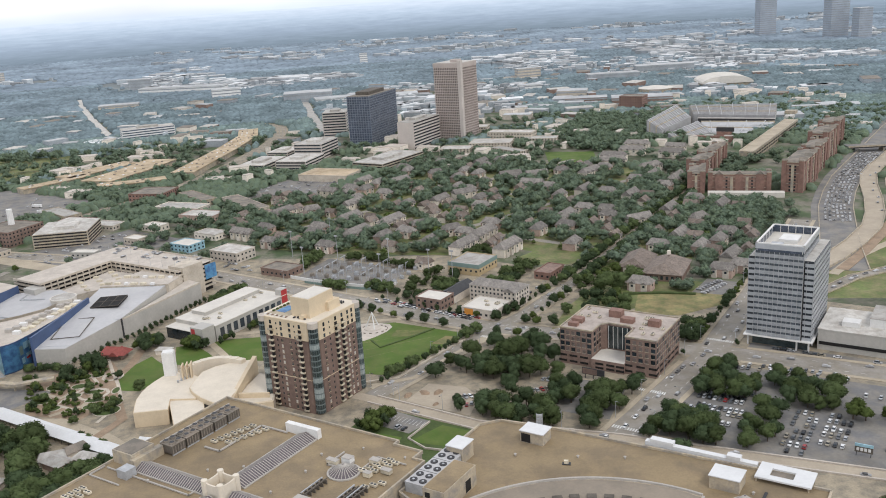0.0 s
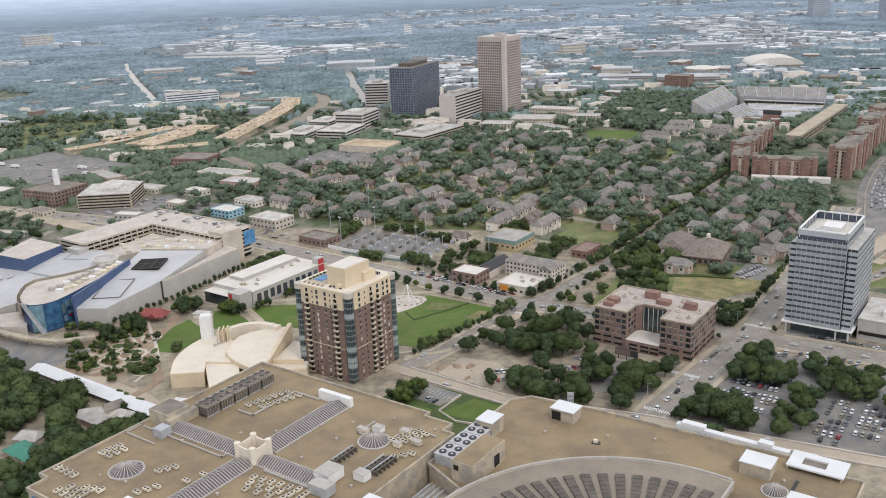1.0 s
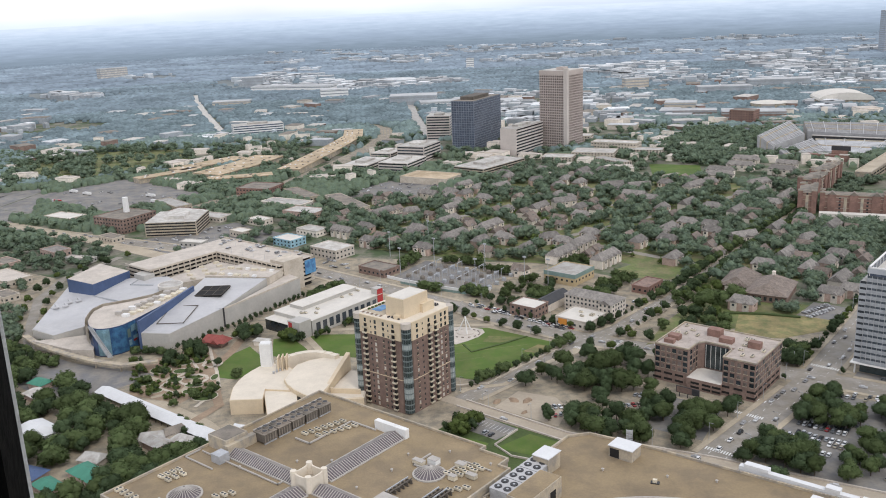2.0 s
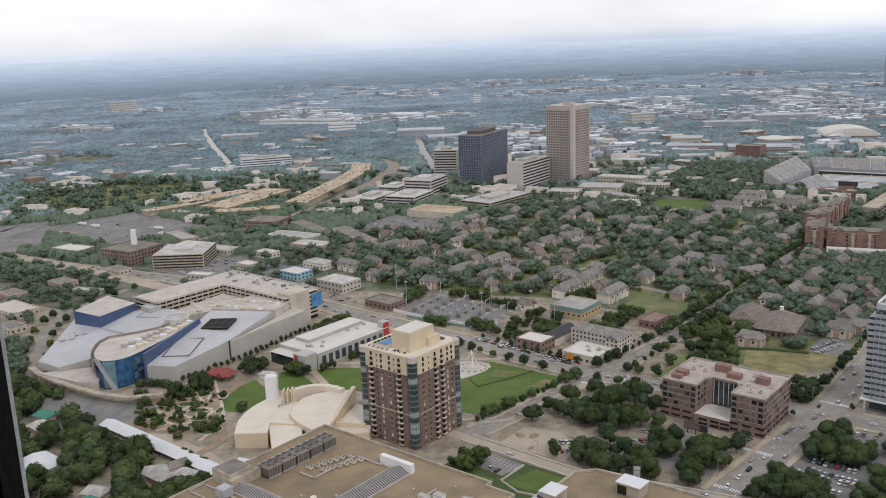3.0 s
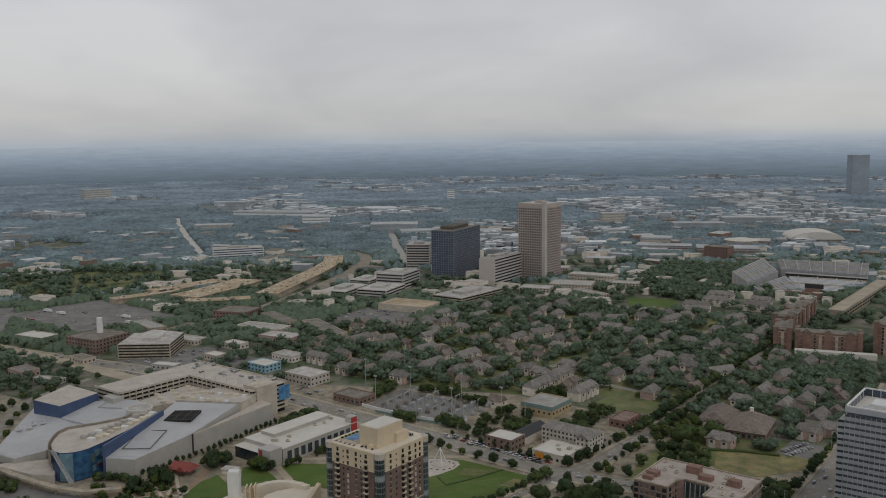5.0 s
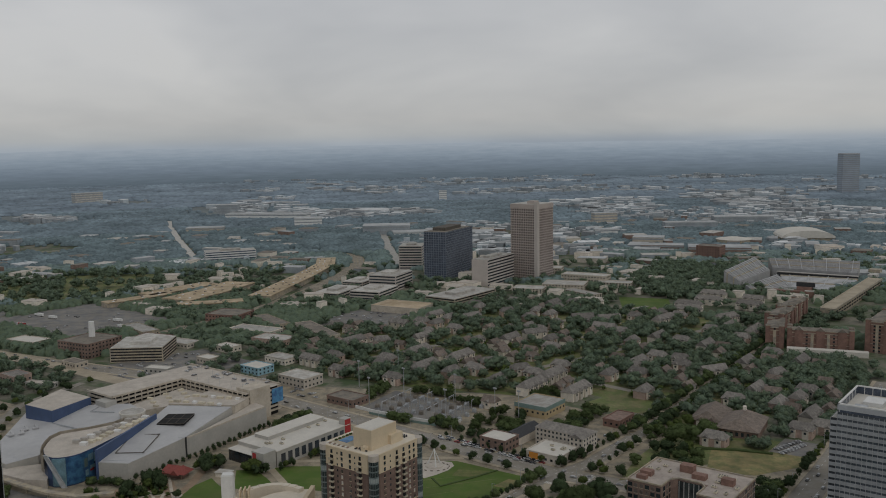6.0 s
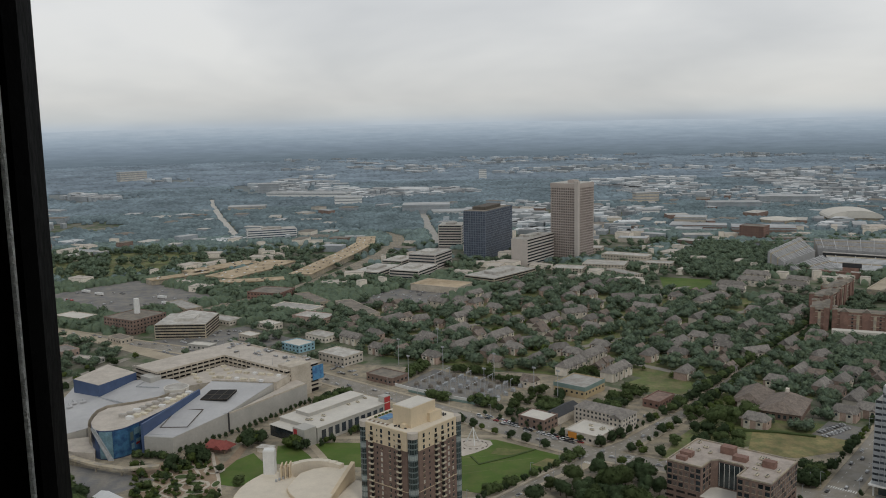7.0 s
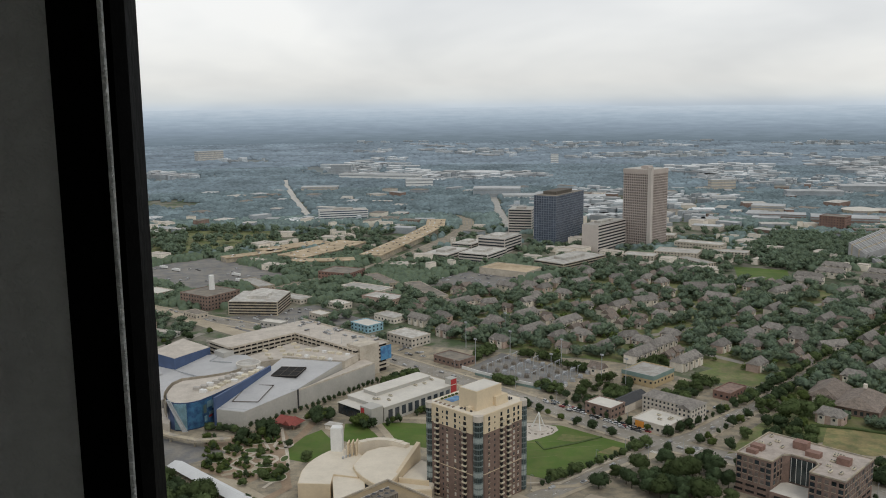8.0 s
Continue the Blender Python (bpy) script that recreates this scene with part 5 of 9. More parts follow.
# roofs among the trees
for u_, v_, w, d, h, tn, mt, nm, lb in ((-402, 200, 20, 11, 4, GRID, "green", "green_roof_pavilion", "low pavilion with a green metal roof"), (-408, 182, 14, 9, 3.5, GRID, "green", "green_roof_pavilion", "low pavilion with a green metal roof"), (-425, 181, 16, 11, 5, GRID + 15, "blue", "blue_roof_shelter", "shelter with a deep blue canopy roof"), (-402, 240, 13, 9, 4, GRID, "roof_pale", "grey_roof_house", "small house with a pale grey roof"), (-392, 250, 11, 8, 4, GRID + 10, "roof_pale", "grey_roof_house", "small house with a pale grey roof"), (-520, 235, 14, 10, 4, GRID, "roof_pale", "grey_roof_house", "small house with a pale grey roof"), (-535, 245, 12, 9, 4, GRID + 10, "green", "green_roof_pavilion", "low pavilion with a green metal roof")):
    o = thing(nm, *uv(u_, v_), 0, tn, lb, "pavilion" if "roof_s" in nm or "pav" in nm else "house")
    take(*uv(u_, v_), w + 7, d + 14, tn)
    part("wall", block(-w / 2, w / 2, -d / 2, d / 2, 0, h), M["siding_p"], o)
    part("roof", gable(bmesh.new(), -w / 2, w / 2, -d / 2, d / 2, h, h + 2.4, 0.9, d * 0.35), M[mt], o)
tn2 = thing("white_pavilion_tent", *uv(-470, 208), 0, GRID, "large white pavilion tent", "tent")
take(*uv(-470, 208), 26, 22)
part("wall", block(-11.5, 11.5, -9.5, 9.5, 0, 4.5), M["fabric"], tn2)
part("roof", gable(bmesh.new(), -12, 12, -10, 10, 4.5, 9, 0.3, 7), M["fabric"], tn2)

# ---- aquarium hall: silver wedge roofs, blue prow, parking deck behind
aq = thing("aquarium_hall", *uv(-560, 380), 0, GRID, "silver and blue aquarium hall with wedge roofs", "aquarium hall")
take(*uv(-580, 380), 150, 150)


def L_(u, v):
    return (u + 560, v - 380)


def wedge(name, pts, tops, wall_m, roof_m, label=""):
    loc = [L_(*p) for p in pts]
    o = part(name, prism(bmesh.new(), loc, 0, 0, tops), M[wall_m], aq, label)
    cx, cy = sum(p[0] for p in loc) / len(loc), sum(p[1] for p in loc) / len(loc)
    me = raw("roof", [(cx + (x - cx) * 0.99, cy + (y - cy) * 0.99, t_ + 0.2) for (x, y), t_ in zip(loc, tops)], [list(range(len(loc)))], M[roof_m])
    piece("roof", me, o, Matrix.Identity(4))
    return o


wedge("east_wedge", [(-540, 321), (-520.5, 331.5), (-525.5, 381.5), (-543, 439), (-587, 412.5), (-569.5, 381.5), (-559.5, 358)], [11.5, 11.5, 14.5, 19.5, 20, 18, 15.5], "tin_g", "tin", "silver wedge hall with a sloping metal roof")
wedge("rear_block", [(-541, 440), (-548, 460), (-592, 458), (-588.5, 413.5)], [20.5, 20.5, 20.5, 20.5], "sand", "roof_mid", "cream flat-roofed rear block")
wedge("east_wing", [(-525.2, 382), (-532.5, 464), (-558, 468), (-547.6, 460.6), (-540.6, 440)], [13.5, 15, 15, 15, 14.5], "tin_g", "roof_mid", "lower silver wing with a terrace roof")
wedge("rear_link", [(-594, 414), (-593, 457), (-629, 455), (-620, 401), (-600, 398)], [17, 17, 17, 17, 17], "sand", "roof_mid", "low cream link below the parking deck")
for k in range(9):
    part("roof_box", block(-2.2, 2.2, -1.2, 1.2, 0, 1.5), M["unit"], aq, m=pose(*L_(-600 - 22 * (k % 3) / 2, 410 + 5 * k), 17.2, 0, 0, 10 * k))
part("wing_joint", block(-0.35, 0.35, -0.5, 0.5, 0, 14.8), M["dark"], aq, m=pose(*L_(-525.2, 381.8), 0))
for q in range(5):
    part("wing_parapet", block(-0.4, 0.4, -8.4, 8.4, 0, 1.1), M["sand"], aq, m=pose(*L_(-525.6 - 1.45 * (q + 0.5), 382 + 16.4 * (q + 0.5)), 13.5 + 0.3 * q, 1, 0, 5))
rw = part("roof_window", block(-10.5, 10.5, -10, 10, 0, 1.3), M["shadow_gap"], aq, "dark slatted roof window", pose(*L_(-555.5, 396), 17.9, 3.2, -2.5, 30))
for k in range(4):
    part("bar", block(-10.6 + k * 7.0, -10.3 + k * 7.0, -10.1, 10.1, 1.3, 1.5), M["louvre"], rw)
for k in range(3):
    part("bar", block(-10.6, 10.6, -10.1 + k * 9.95, -9.8 + k * 9.95, 1.3, 1.52), M["louvre"], rw)
for q in ((-10, 10, -16, -15.5), (-10, 10, 15.5, 16), (-10, -9.5, -16, 16), (9.5, 10, -16, 16)):
    part("roof_seam", block(*q, 0, 0.4), M["louvre"], aq, m=pose(*L_(-542.5, 354.5), 14.6, 4.2, -1.6, 34))
for a, c in (((-559, 360), (-526, 380)), ((-540, 325), (-521, 336)), ((-586, 412), (-543, 438))):
    p, q = L_(*a), L_(*c)
    z0 = 15.9 if a[1] == 360 else 12.2 if a[1] == 325 else 20.3
    z1 = 14.9 if a[1] == 360 else 12.1 if a[1] == 325 else 19.9
    bm = prism(bmesh.new(), [(p[0], p[1] - 0.2), (q[0], q[1] - 0.2), (q[0], q[1] + 0.2), (p[0], p[1] + 0.2)], 0, 0, [z0, z1, z1, z0])
    part("roof_seam", bm, M["steel"], aq)
for k in range(12):
    part("roof_box", block(-1.6 - k % 3, 1.6, -1.3, 1.3, 0, 1.6 + 0.3 * (k % 2)), M["unit" if k % 3 else "white"], aq, m=pose(*L_(-552 - 34 * (k % 6) / 5, 452 - 18 * (k // 6) - 2.6 * (k % 6)), 20.6, 0, 0, 20))
prow_pts = [(-584, 388), (-580, 360), (-586, 341), (-592, 326), (-588, 316), (-581, 309), (-572, 301.5), (-563, 297), (-556.5, 295.3), (-551, 296), (-547.5, 298.5), (-545, 302), (-543.5, 307), (-543.5, 312), (-547, 325), (-569.5, 388)]
wedge("prow", prow_pts, [20] * 16, "blue", "roof_mid", "deep blue prow with a cream roof")


def curtain(name, line, z0, z1, material, label="", push=(0.0, 0.0), thick=0.5):
    """A thin standing wall along a line in the hall's plan; push: how far its top leans over."""
    bm = bmesh.new()
    lo = [bm.verts.new((*L_(*p), z0)) for p in line]
    hi = [bm.verts.new((L_(*p)[0] + push[0], L_(*p)[1] + push[1], z1)) for p in line]
    for i in range(len(line) - 1):
        bm.faces.new((lo[i], lo[i + 1], hi[i + 1], hi[i]))
    bmesh.ops.solidify(bm, geom=bm.faces[:], thickness=thick)
    bmesh.ops.recalc_face_normals(bm, faces=bm.faces[:])
    return part(name, bm, M[material], aq, label)


curtain("collar", [(-557, 293), (-565, 295.5), (-574, 301), (-583, 308.5), (-590, 316), (-594, 326), (-590, 336), (-586, 344), (-582, 361), (-584, 374)], 9, 21.6, "sand", "pale curved collar wall round the prow roof")
curtain("mural", [(-547.4, 325.6), (-542.7, 312), (-542.9, 306.8), (-544.4, 301.4)], 1, 19.6, "blue_l", "blue underwater mural on the prow wall")
curtain("glass_face", [(-544.3, 301.2), (-547, 297.6), (-550.6, 295.2)], 1, 19.8, "mural_sky", "pale teal glass face beside the mural")
for k, (f, z0, z1, w, mt) in enumerate(((0.15, 11, 17, 0.2, "mural_sky"), (0.45, 13, 17.6, 0.34, "mural_sky"), (0.78, 10, 16, 0.22, "teal"), (0.35, 7, 9.5, 0.34, "mural_sky"), (0.4, 5.6, 7.4, 0.26, "red_b"), (0.75, 4, 8, 0.2, "mural_sky"))):
    p, q = Vector((-547.6, 325.6)), Vector((-542.2, 311.5))
    a, c = p.lerp(q, f - w / 2), p.lerp(q, f + w / 2)
    d = Vector((0.45, 0.2))
    curtain("mural_figure", [tuple(a + d), tuple(c + d)], z0, z1, mt, "plain coloured shape of the mural", thick=0.12)
bm = bmesh.new()
v = [bm.verts.new(p) for p in ((*L_(-543.2, 300.8), 0), (*L_(-545.6, 298.4), 0), (*L_(-554.5, 292), 22.5), (*L_(-552, 293.4), 22.5), (*L_(-542.6, 300), 0), (*L_(-545, 297.6), 0), (*L_(-554, 291.2), 22.5), (*L_(-551.4, 292.6), 22.5))]
for f in ((0, 1, 2, 3), (4, 7, 6, 5), (0, 4, 5, 1), (1, 5, 6, 2), (2, 6, 7, 3), (3, 7, 4, 0)):
    bm.faces.new([v[i] for i in f])
bmesh.ops.recalc_face_normals(bm, faces=bm.faces[:])
part("fin_blade", bm, M["steel"], aq, "grey leaning fin blade")
part("blue_wall", prism(bmesh.new(), [L_(-540.2, 320), L_(-539, 321), L_(-569, 389), L_(-570.5, 388.5)], 0, 0, [20.5, 20.5, 22.5, 22.5]), M["blue"], aq, "long deep blue screen wall")
rq = random.Random(77)
for k in range(22):
    f = (k // 2) / 10
    part("roof_box", block(-2.4, 2.4, -1.7, 1.7, 0, rq.uniform(1.2, 2.4)), M["white" if k % 5 == 0 else "rib" if k % 2 else "unit"], aq, m=pose(*L_(-556 - 16 * f + (k % 2) * -8 + rq.uniform(-1.5, 1.5), 322 + 60 * f), 20.2, 0, 0, rq.uniform(20, 40)))
bm = bmesh.new()
tube(bm, 0, 0, 19, 23.2, 9, 9.6, 28)
part("oval_well", bm, M["roof_white"], aq, "white oval roof well", pose(*L_(-588, 381), 0))
part("well_floor", tube(bmesh.new(), 0, 0, 23.2, 23.3, 8.6, 8.6, 28), M["roof_pale"], aq, m=pose(*L_(-588, 381), 0))
wedge("west_wedge", [(-685, 349), (-621, 285), (-595, 287), (-589, 306.5), (-597, 328), (-592, 346), (-588, 372), (-600, 396), (-618, 399), (-642, 384)], [13, 9, 9, 10.5, 14.5, 17, 18.6, 19.2, 19.5, 18.5], "tin_g", "tin", "silver west hall with a sloping metal roof")
for a, c, z0, z1 in (((-640, 344), (-592, 346), 15.2, 17.4), ((-650, 315), (-594, 312), 11.6, 11.6), ((-632, 297), (-597, 296), 10.0, 10.0), ((-610, 380), (-630, 372), 19.2, 18.4), ((-630, 372), (-634, 382), 18.4, 18.9)):
    p, q = L_(*a), L_(*c)
    bm = prism(bmesh.new(), [(p[0], p[1] - 0.25), (q[0], q[1] - 0.25), (q[0], q[1] + 0.25), (p[0], p[1] + 0.25)], z0 - 3, 0, [z0, z1, z1, z0])
    part("roof_seam", bm, M["steel"], aq)
for k in range(4):
    part("roof_louvre", bx(block(-5.5, 5.5, -0.9, 0.9, 0, 0.9), 3.5, 5.5, -3.5, -0.9, 0, 0.9), M["tin"], aq, m=pose(*L_(-646 + 4 * (k % 2), 318 + 5.5 * k), 12.4 + 0.5 * k, 0, 0, -20))
part("blue_box", prism(bmesh.new(), [L_(-671, 342), L_(-638, 345), L_(-647, 383), L_(-689, 382)], 0, 23.8), M["blue"], aq, "deep blue flat-topped block")
part("blue_box_roof", prism(bmesh.new(), [L_(-670.6, 342.4), L_(-638.5, 345.4), L_(-647.4, 382.6), L_(-688.5, 381.6)], 23.8, 24.1), M["roof_mid"], aq)
part("rear_house", block(-7, 7, -5, 5, 14, 22.5), M["tin_g"], aq, m=pose(*L_(-634, 388), 0))
part("low_terrace", prism(bmesh.new(), [L_(-607, 277), L_(-565, 284), L_(-552, 292), L_(-558, 296), L_(-584, 306), L_(-597, 288)], 0, 6), M["roof_mid"], aq, "low cream terrace below the prow")
walkw = ribbon("raised_walkway", [uv(-625, 281), uv(-604, 278), uv(-580, 278), uv(-556, 280), uv(-535, 283), uv(-513, 290), uv(-499, 307)], 4.5, 5.4, M["concrete"], "curved raised concrete walkway", "walkway", 1.5)
for u_, v_ in ((-604, 278), (-580, 278), (-556, 280), (-535, 283), (-515, 289.5)):
    tagged(part("walkway_pier", tube(bmesh.new(), 0, 0, 0, 4.2, 0.7, 0.7, 10), M["concrete"], m=pose(*uv(u_, v_), 0)), "round concrete pier under the walkway", "pier", "walkway piers")
sheet("forecourt", [uv(-650, 236), uv(-494, 238), uv(-490, 300), uv(-520, 290), uv(-556, 279), uv(-607, 274), uv(-650, 262)], 0.12, M["lot"], "grey asphalt forecourt drive", "drive")
for ln in ([(-172, 594), (-163, 567), (-154, 543), (-146, 516), (-150, 501), (-154, 489)], [(-187, 569), (-175, 562), (-168, 549), (-175, 540), (-182, 528), (-185, 520), (-169, 508)], [(-166 + 9 * math.cos(k * 0.7), 531 + 8 * math.sin(k * 0.7)) for k in range(10)], [(-160 + 6 * math.cos(k * 0.7), 556 + 6 * math.sin(k * 0.7)) for k in range(10)]):
    ribbon("park_path", ln, 2.2, 0.24, M["sand"], "pale winding garden path", "path", 0.1)
# parking deck
deck = thing("parking_deck", *uv(-610, 461), 0, GRID, "cream concrete parking deck with open bays", "parking deck")
take(*uv(-618, 462), 128, 100)
for k in range(6):
    z = 3.4 + k * 3.4
    part("slab", bx(block(-56, -20, -70, 33, z, z + 1.25), -20, 62, -4, 33, z, z + 1.25), M["sand"], deck)
# solid near-black block paints in the shade of the open bays
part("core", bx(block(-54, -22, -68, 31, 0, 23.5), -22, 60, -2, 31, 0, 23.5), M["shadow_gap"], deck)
part("top_deck", bx(block(-55.5, -20.5, -69.5, 32.5, 23.6, 24.0), -20.5, 61.5, -3.5, 32.5, 23.6, 24.0), M["roof_mid"], deck)
part("top_wall", bx(bx(bx(block(-56, 62, 32.4, 33, 23.6, 25.2), -20.4, 62, -4, -3.4, 23.6, 25.2), -20.4, -19.8, -70, -4, 23.6, 25.2), -56, -19.8, -70, -69.4, 23.6, 25.2), M["sand"], deck)
col = mesh_of("column", block(-0.35, 0.35, -0.35, 0.35, 0, 23.6), M["sand"])
for k in range(14):
    piece("column", col, deck, pose(-19.9 + k * 6.0, -4.1, 0))
for k in range(11):
    piece("column", col, deck, pose(-19.9, -8 - k * 5.9, 0))
part("stair_tower", block(46, 62.5, 0, 21, 0, 26.5), M["sand"], deck)
part("mural", block(62.02, 62.3, 23, 35, 10, 22), M["blue_l"], deck, "blue mural panel on the stair tower")
for k in range(16):
    lp = part("deck_lamp", tube(bmesh.new(), 0, 0, 24, 30, 0.12, 0.1, 5), M["steel"], deck, m=pose(-50 + (k % 8) * 14.5, 18 if k < 8 else 2, 0)) if k < 8 or k % 8 > 2 else None

# ---- long white-roofed museum with red banners
co = thing("banner_museum", *uv(-476, 437), 0, GRID, "long grey museum with a white roof and red banners", "museum")
take(*uv(-476, 437), 42, 84)
part("wall", block(-20, 20, -32, 41, 0, 11), M["tin_g"], co)
part("roof", block(-20.4, 20.4, -32.4, 41.4, 11, 11.5), M["roof_white"], co)
part("upper_block", block(-16, -2, -20, 36, 11.5, 14), M["tin_g"], co)
part("upper_roof", block(-16.3, -1.7, -20.3, 36.3, 14, 14.3), M["roof_white"], co)
part("low_wing", block(-20, 8, -41, -32, 0, 8), M["glass"], co)
part("low_roof", block(-20.5, 8.5, -41.5, -31.9, 8, 8.4), M["roof_white"], co)
for k in range(10):
    part("window", block(20.02, 20.15, -28 + k * 6.5, -24 + k * 6.5, 2, 8.5), M["glass_g"], co)
part("entrance_tower", block(8, 20, -44, -33, 0, 13), M["tin_g"], co)
part("banner", block(9, 12.5, -44.25, -44.05, 3, 12), M["red_b"], co)
part("banner", block(20.05, 20.3, 36, 42, 5, 15.5), M["red_b"], co)
part("sign_tower", block(14, 20, 36, 43, 11.5, 16), M["tin_g"], co)
for k in range(7):
    unit_at(-476 + random.uniform(0, 17), 437 + random.uniform(-28, 36), 11.6)

# ---- small buildings by the crossroads


def flat_building(name, x, y, w, d, h, wall_m, roof_m, label, category="building", turn=GRID, floors=2, windows=True, group=""):
    o = thing(name, x, y, 0, turn, label, category, group)
    take(x, y, w, d, turn)
    part("wall", block(-w / 2, w / 2, -d / 2, d / 2, 0, h), M[wall_m], o)
    part("roof", block(-w / 2 + 0.4, w / 2 - 0.4, -d / 2 + 0.4, d / 2 - 0.4, h, h + 0.12), M[roof_m], o)
    pb = bmesh.new()
    parapet(pb, [(-w / 2, -d / 2), (w / 2, -d / 2), (w / 2, d / 2), (-w / 2, d / 2)], h - 0.1, h + 0.7, 0.5)
    part("parapet", pb, M[wall_m], o)
    if windows:
        wm = mesh_of("window", block(-0.9, 0.9, -0.12, 0.05, 0, 1.6), M["glass"])
        for f in range(floors):
            z = (f + 0.35) * h / floors
            for k in range(max(int(w / 4.5), 2)):
                piece("window", wm, o, pose(-w / 2 + (k + 0.5) * w / max(int(w / 4.5), 2), -d / 2, z))
            for k in range(max(int(d / 4.5), 2)):
                piece("window", wm, o, pose(w / 2, -d / 2 + (k + 0.5) * d / max(int(d / 4.5), 2), z, 0, 0, 90))
    return o


yb = flat_building("buff_hall", 98, 712, 29, 31, 9.0, "yellow", "roof_pale", "buff hall with a teal fascia and pale roof", floors=1)
part("fascia", bx(bx(block(-14.8, 14.8, -15.8, -15.5, 6.4, 9.8), 14.5, 14.8, -15.6, 15.6, 6.4, 9.8), -14.8, -14.5, -15.6, 15.6, 6.4, 9.8), M["teal"], yb)
hotel = thing("hipped_hotel", 106, 627, 0, GRID, "cream hotel with a grey pitched roof", "hotel")
take(106, 627, 42, 20)
part("wall", block(-22, 20, -8, 8, 0, 13.2), M["siding"], hotel)
part("roof", gable(bmesh.new(), -22, 20, -8, 8, 13.2, 16.8, 0.6, 5), M["shingle"], hotel)
part("end_wing", block(9, 20, -13, -7.9, 0, 13.2), M["siding"], hotel)
part("wing_roof", gable(bmesh.new(), -6, 6, -5.5, 5.5, 13.2, 16.2, 0.5), M["shingle"], hotel, m=pose(14.5, -8.6, 0, 0, 0, 90))
wm = mesh_of("window", block(-0.7, 0.7, -0.12, 0.05, 0, 1.5), M["glass"])
for f in range(4):
    for k in range(9):
        piece("window", wm, hotel, pose(-20 + k * 3.2, -8, 1.2 + f * 3.2))
    for k in range(3):
        piece("window", wm, hotel, pose(11 + k * 3.4, -13, 1.2 + f * 3.2))
    for k in range(5):
        piece("window", wm, hotel, pose(20, -11 + k * 4, 1.2 + f * 3.2, 0, 0, 90))
flat_building("orange_store", 92, 606, 27, 26, 6.5, "siding", "roof_white", "low store with a white roof and orange panel", "store", floors=1)
part("orange_panel", block(-11, -4, -13.3, -13.05, 0.5, 6.2), M["orange"], scene.objects["orange_store"], "orange shopfront panel")
for k in range(4):
    unit_at(*( -308 + random.uniform(-8, 8), 530 + random.uniform(-8, 8)), 6.65)
flat_building("brick_restaurant", 57, 631, 22, 18, 8.3, "brick_u", "roof_white", "low brick restaurant with a white roof", "restaurant")
dk = thing("dark_roof_hall", 76, 648, 0, GRID, "low hall with a dark pitched roof", "hall")
take(76, 648, 16, 34)
part("wall", block(-7, 7, -16, 16, 0, 6), M["siding"], dk)
part("roof", gable(bmesh.new(), -16, 16, -7, 7, 6, 9.5, 0.5), M["dark"], dk, m=pose(0, 0, 0, 0, 0, 90))
flat_building("low_brick_store", 155, 678, 14, 26, 5.5, "brick_o", "brick_u", "low orange brick store", "store", floors=1)
flat_building("low_brick_club", -62, 752, 30, 20, 6, "brick_u", "roof_grey", "low brown brick clubhouse", "building", floors=1)
flat_building("corner_office", -110, 815, 34, 24, 9, "siding", "roof_pale", "low pale office with a flat roof", "office")
flat_building("blue_stripe_shop", -158, 862, 26, 20, 7, "mural_sky", "roof_white", "low shop with a pale blue wall and white roof", "shop")
# electricity yard: gantries, transformers, a pale front wall and a green fence


def gantry(k):
    b = bmesh.new()
    for x in (-4, 4):
        bx(b, x - 0.18, x + 0.18, -0.18, 0.18, 0, 6.5)
    bx(b, -4.6, 4.6, -0.2, 0.2, 6.3, 6.8)
    for x in (-2.6, 0, 2.6):
        tube(b, x, 0, 5.0, 6.3, 0.14, 0.14, 6)
    return b


def transformer(k):
    b = block(-1.6, 1.6, -1.1, 1.1, 0.3, 2.6)
    bx(b, -1.9, 1.9, -1.4, 1.4, 0, 0.3)
    for x in (-1, 0, 1):
        tube(b, x, 0, 2.6, 3.9, 0.2, 0.12, 7)
    for q in (-1.35, 1.35):
        bx(b, -1.2, 1.2, q - 0.22, q + 0.22, 0.7, 2.2)
    return b


for k in range(48):
    r, c = divmod(k, 12)
    x, y = -36 + 6.1 * c + 6.6 * r, 735 - 3.7 * c + 10.5 * r
    if k % 3 == 1:
        tagged(part("steel_gantry", gantry(k), M["steel"], m=pose(x, y, 0.1, 0, 0, 59)), "grey steel gantry in the electricity yard", "gantry", "gantries in the electricity yard")
    else:
        tagged(part("transformer", transformer(k), M["steel" if k % 2 else "roof_grey"], m=pose(x, y, 0.1, 0, 0, -31)), "grey finned transformer with insulators", "transformer", "transformers in the electricity yard")
ribbon("yard_wall", [(-54, 735), (-40, 722), (-12, 701), (14, 686), (32, 690)], 0.8, 2.6, M["white"], "pale panelled wall before the electricity yard", "wall", 2.6)
ribbon("green_fence", [(-42, 718), (-14, 697), (12, 682)], 0.3, 1.9, M["teal"], "dull green mesh fence", "fence", 1.9)
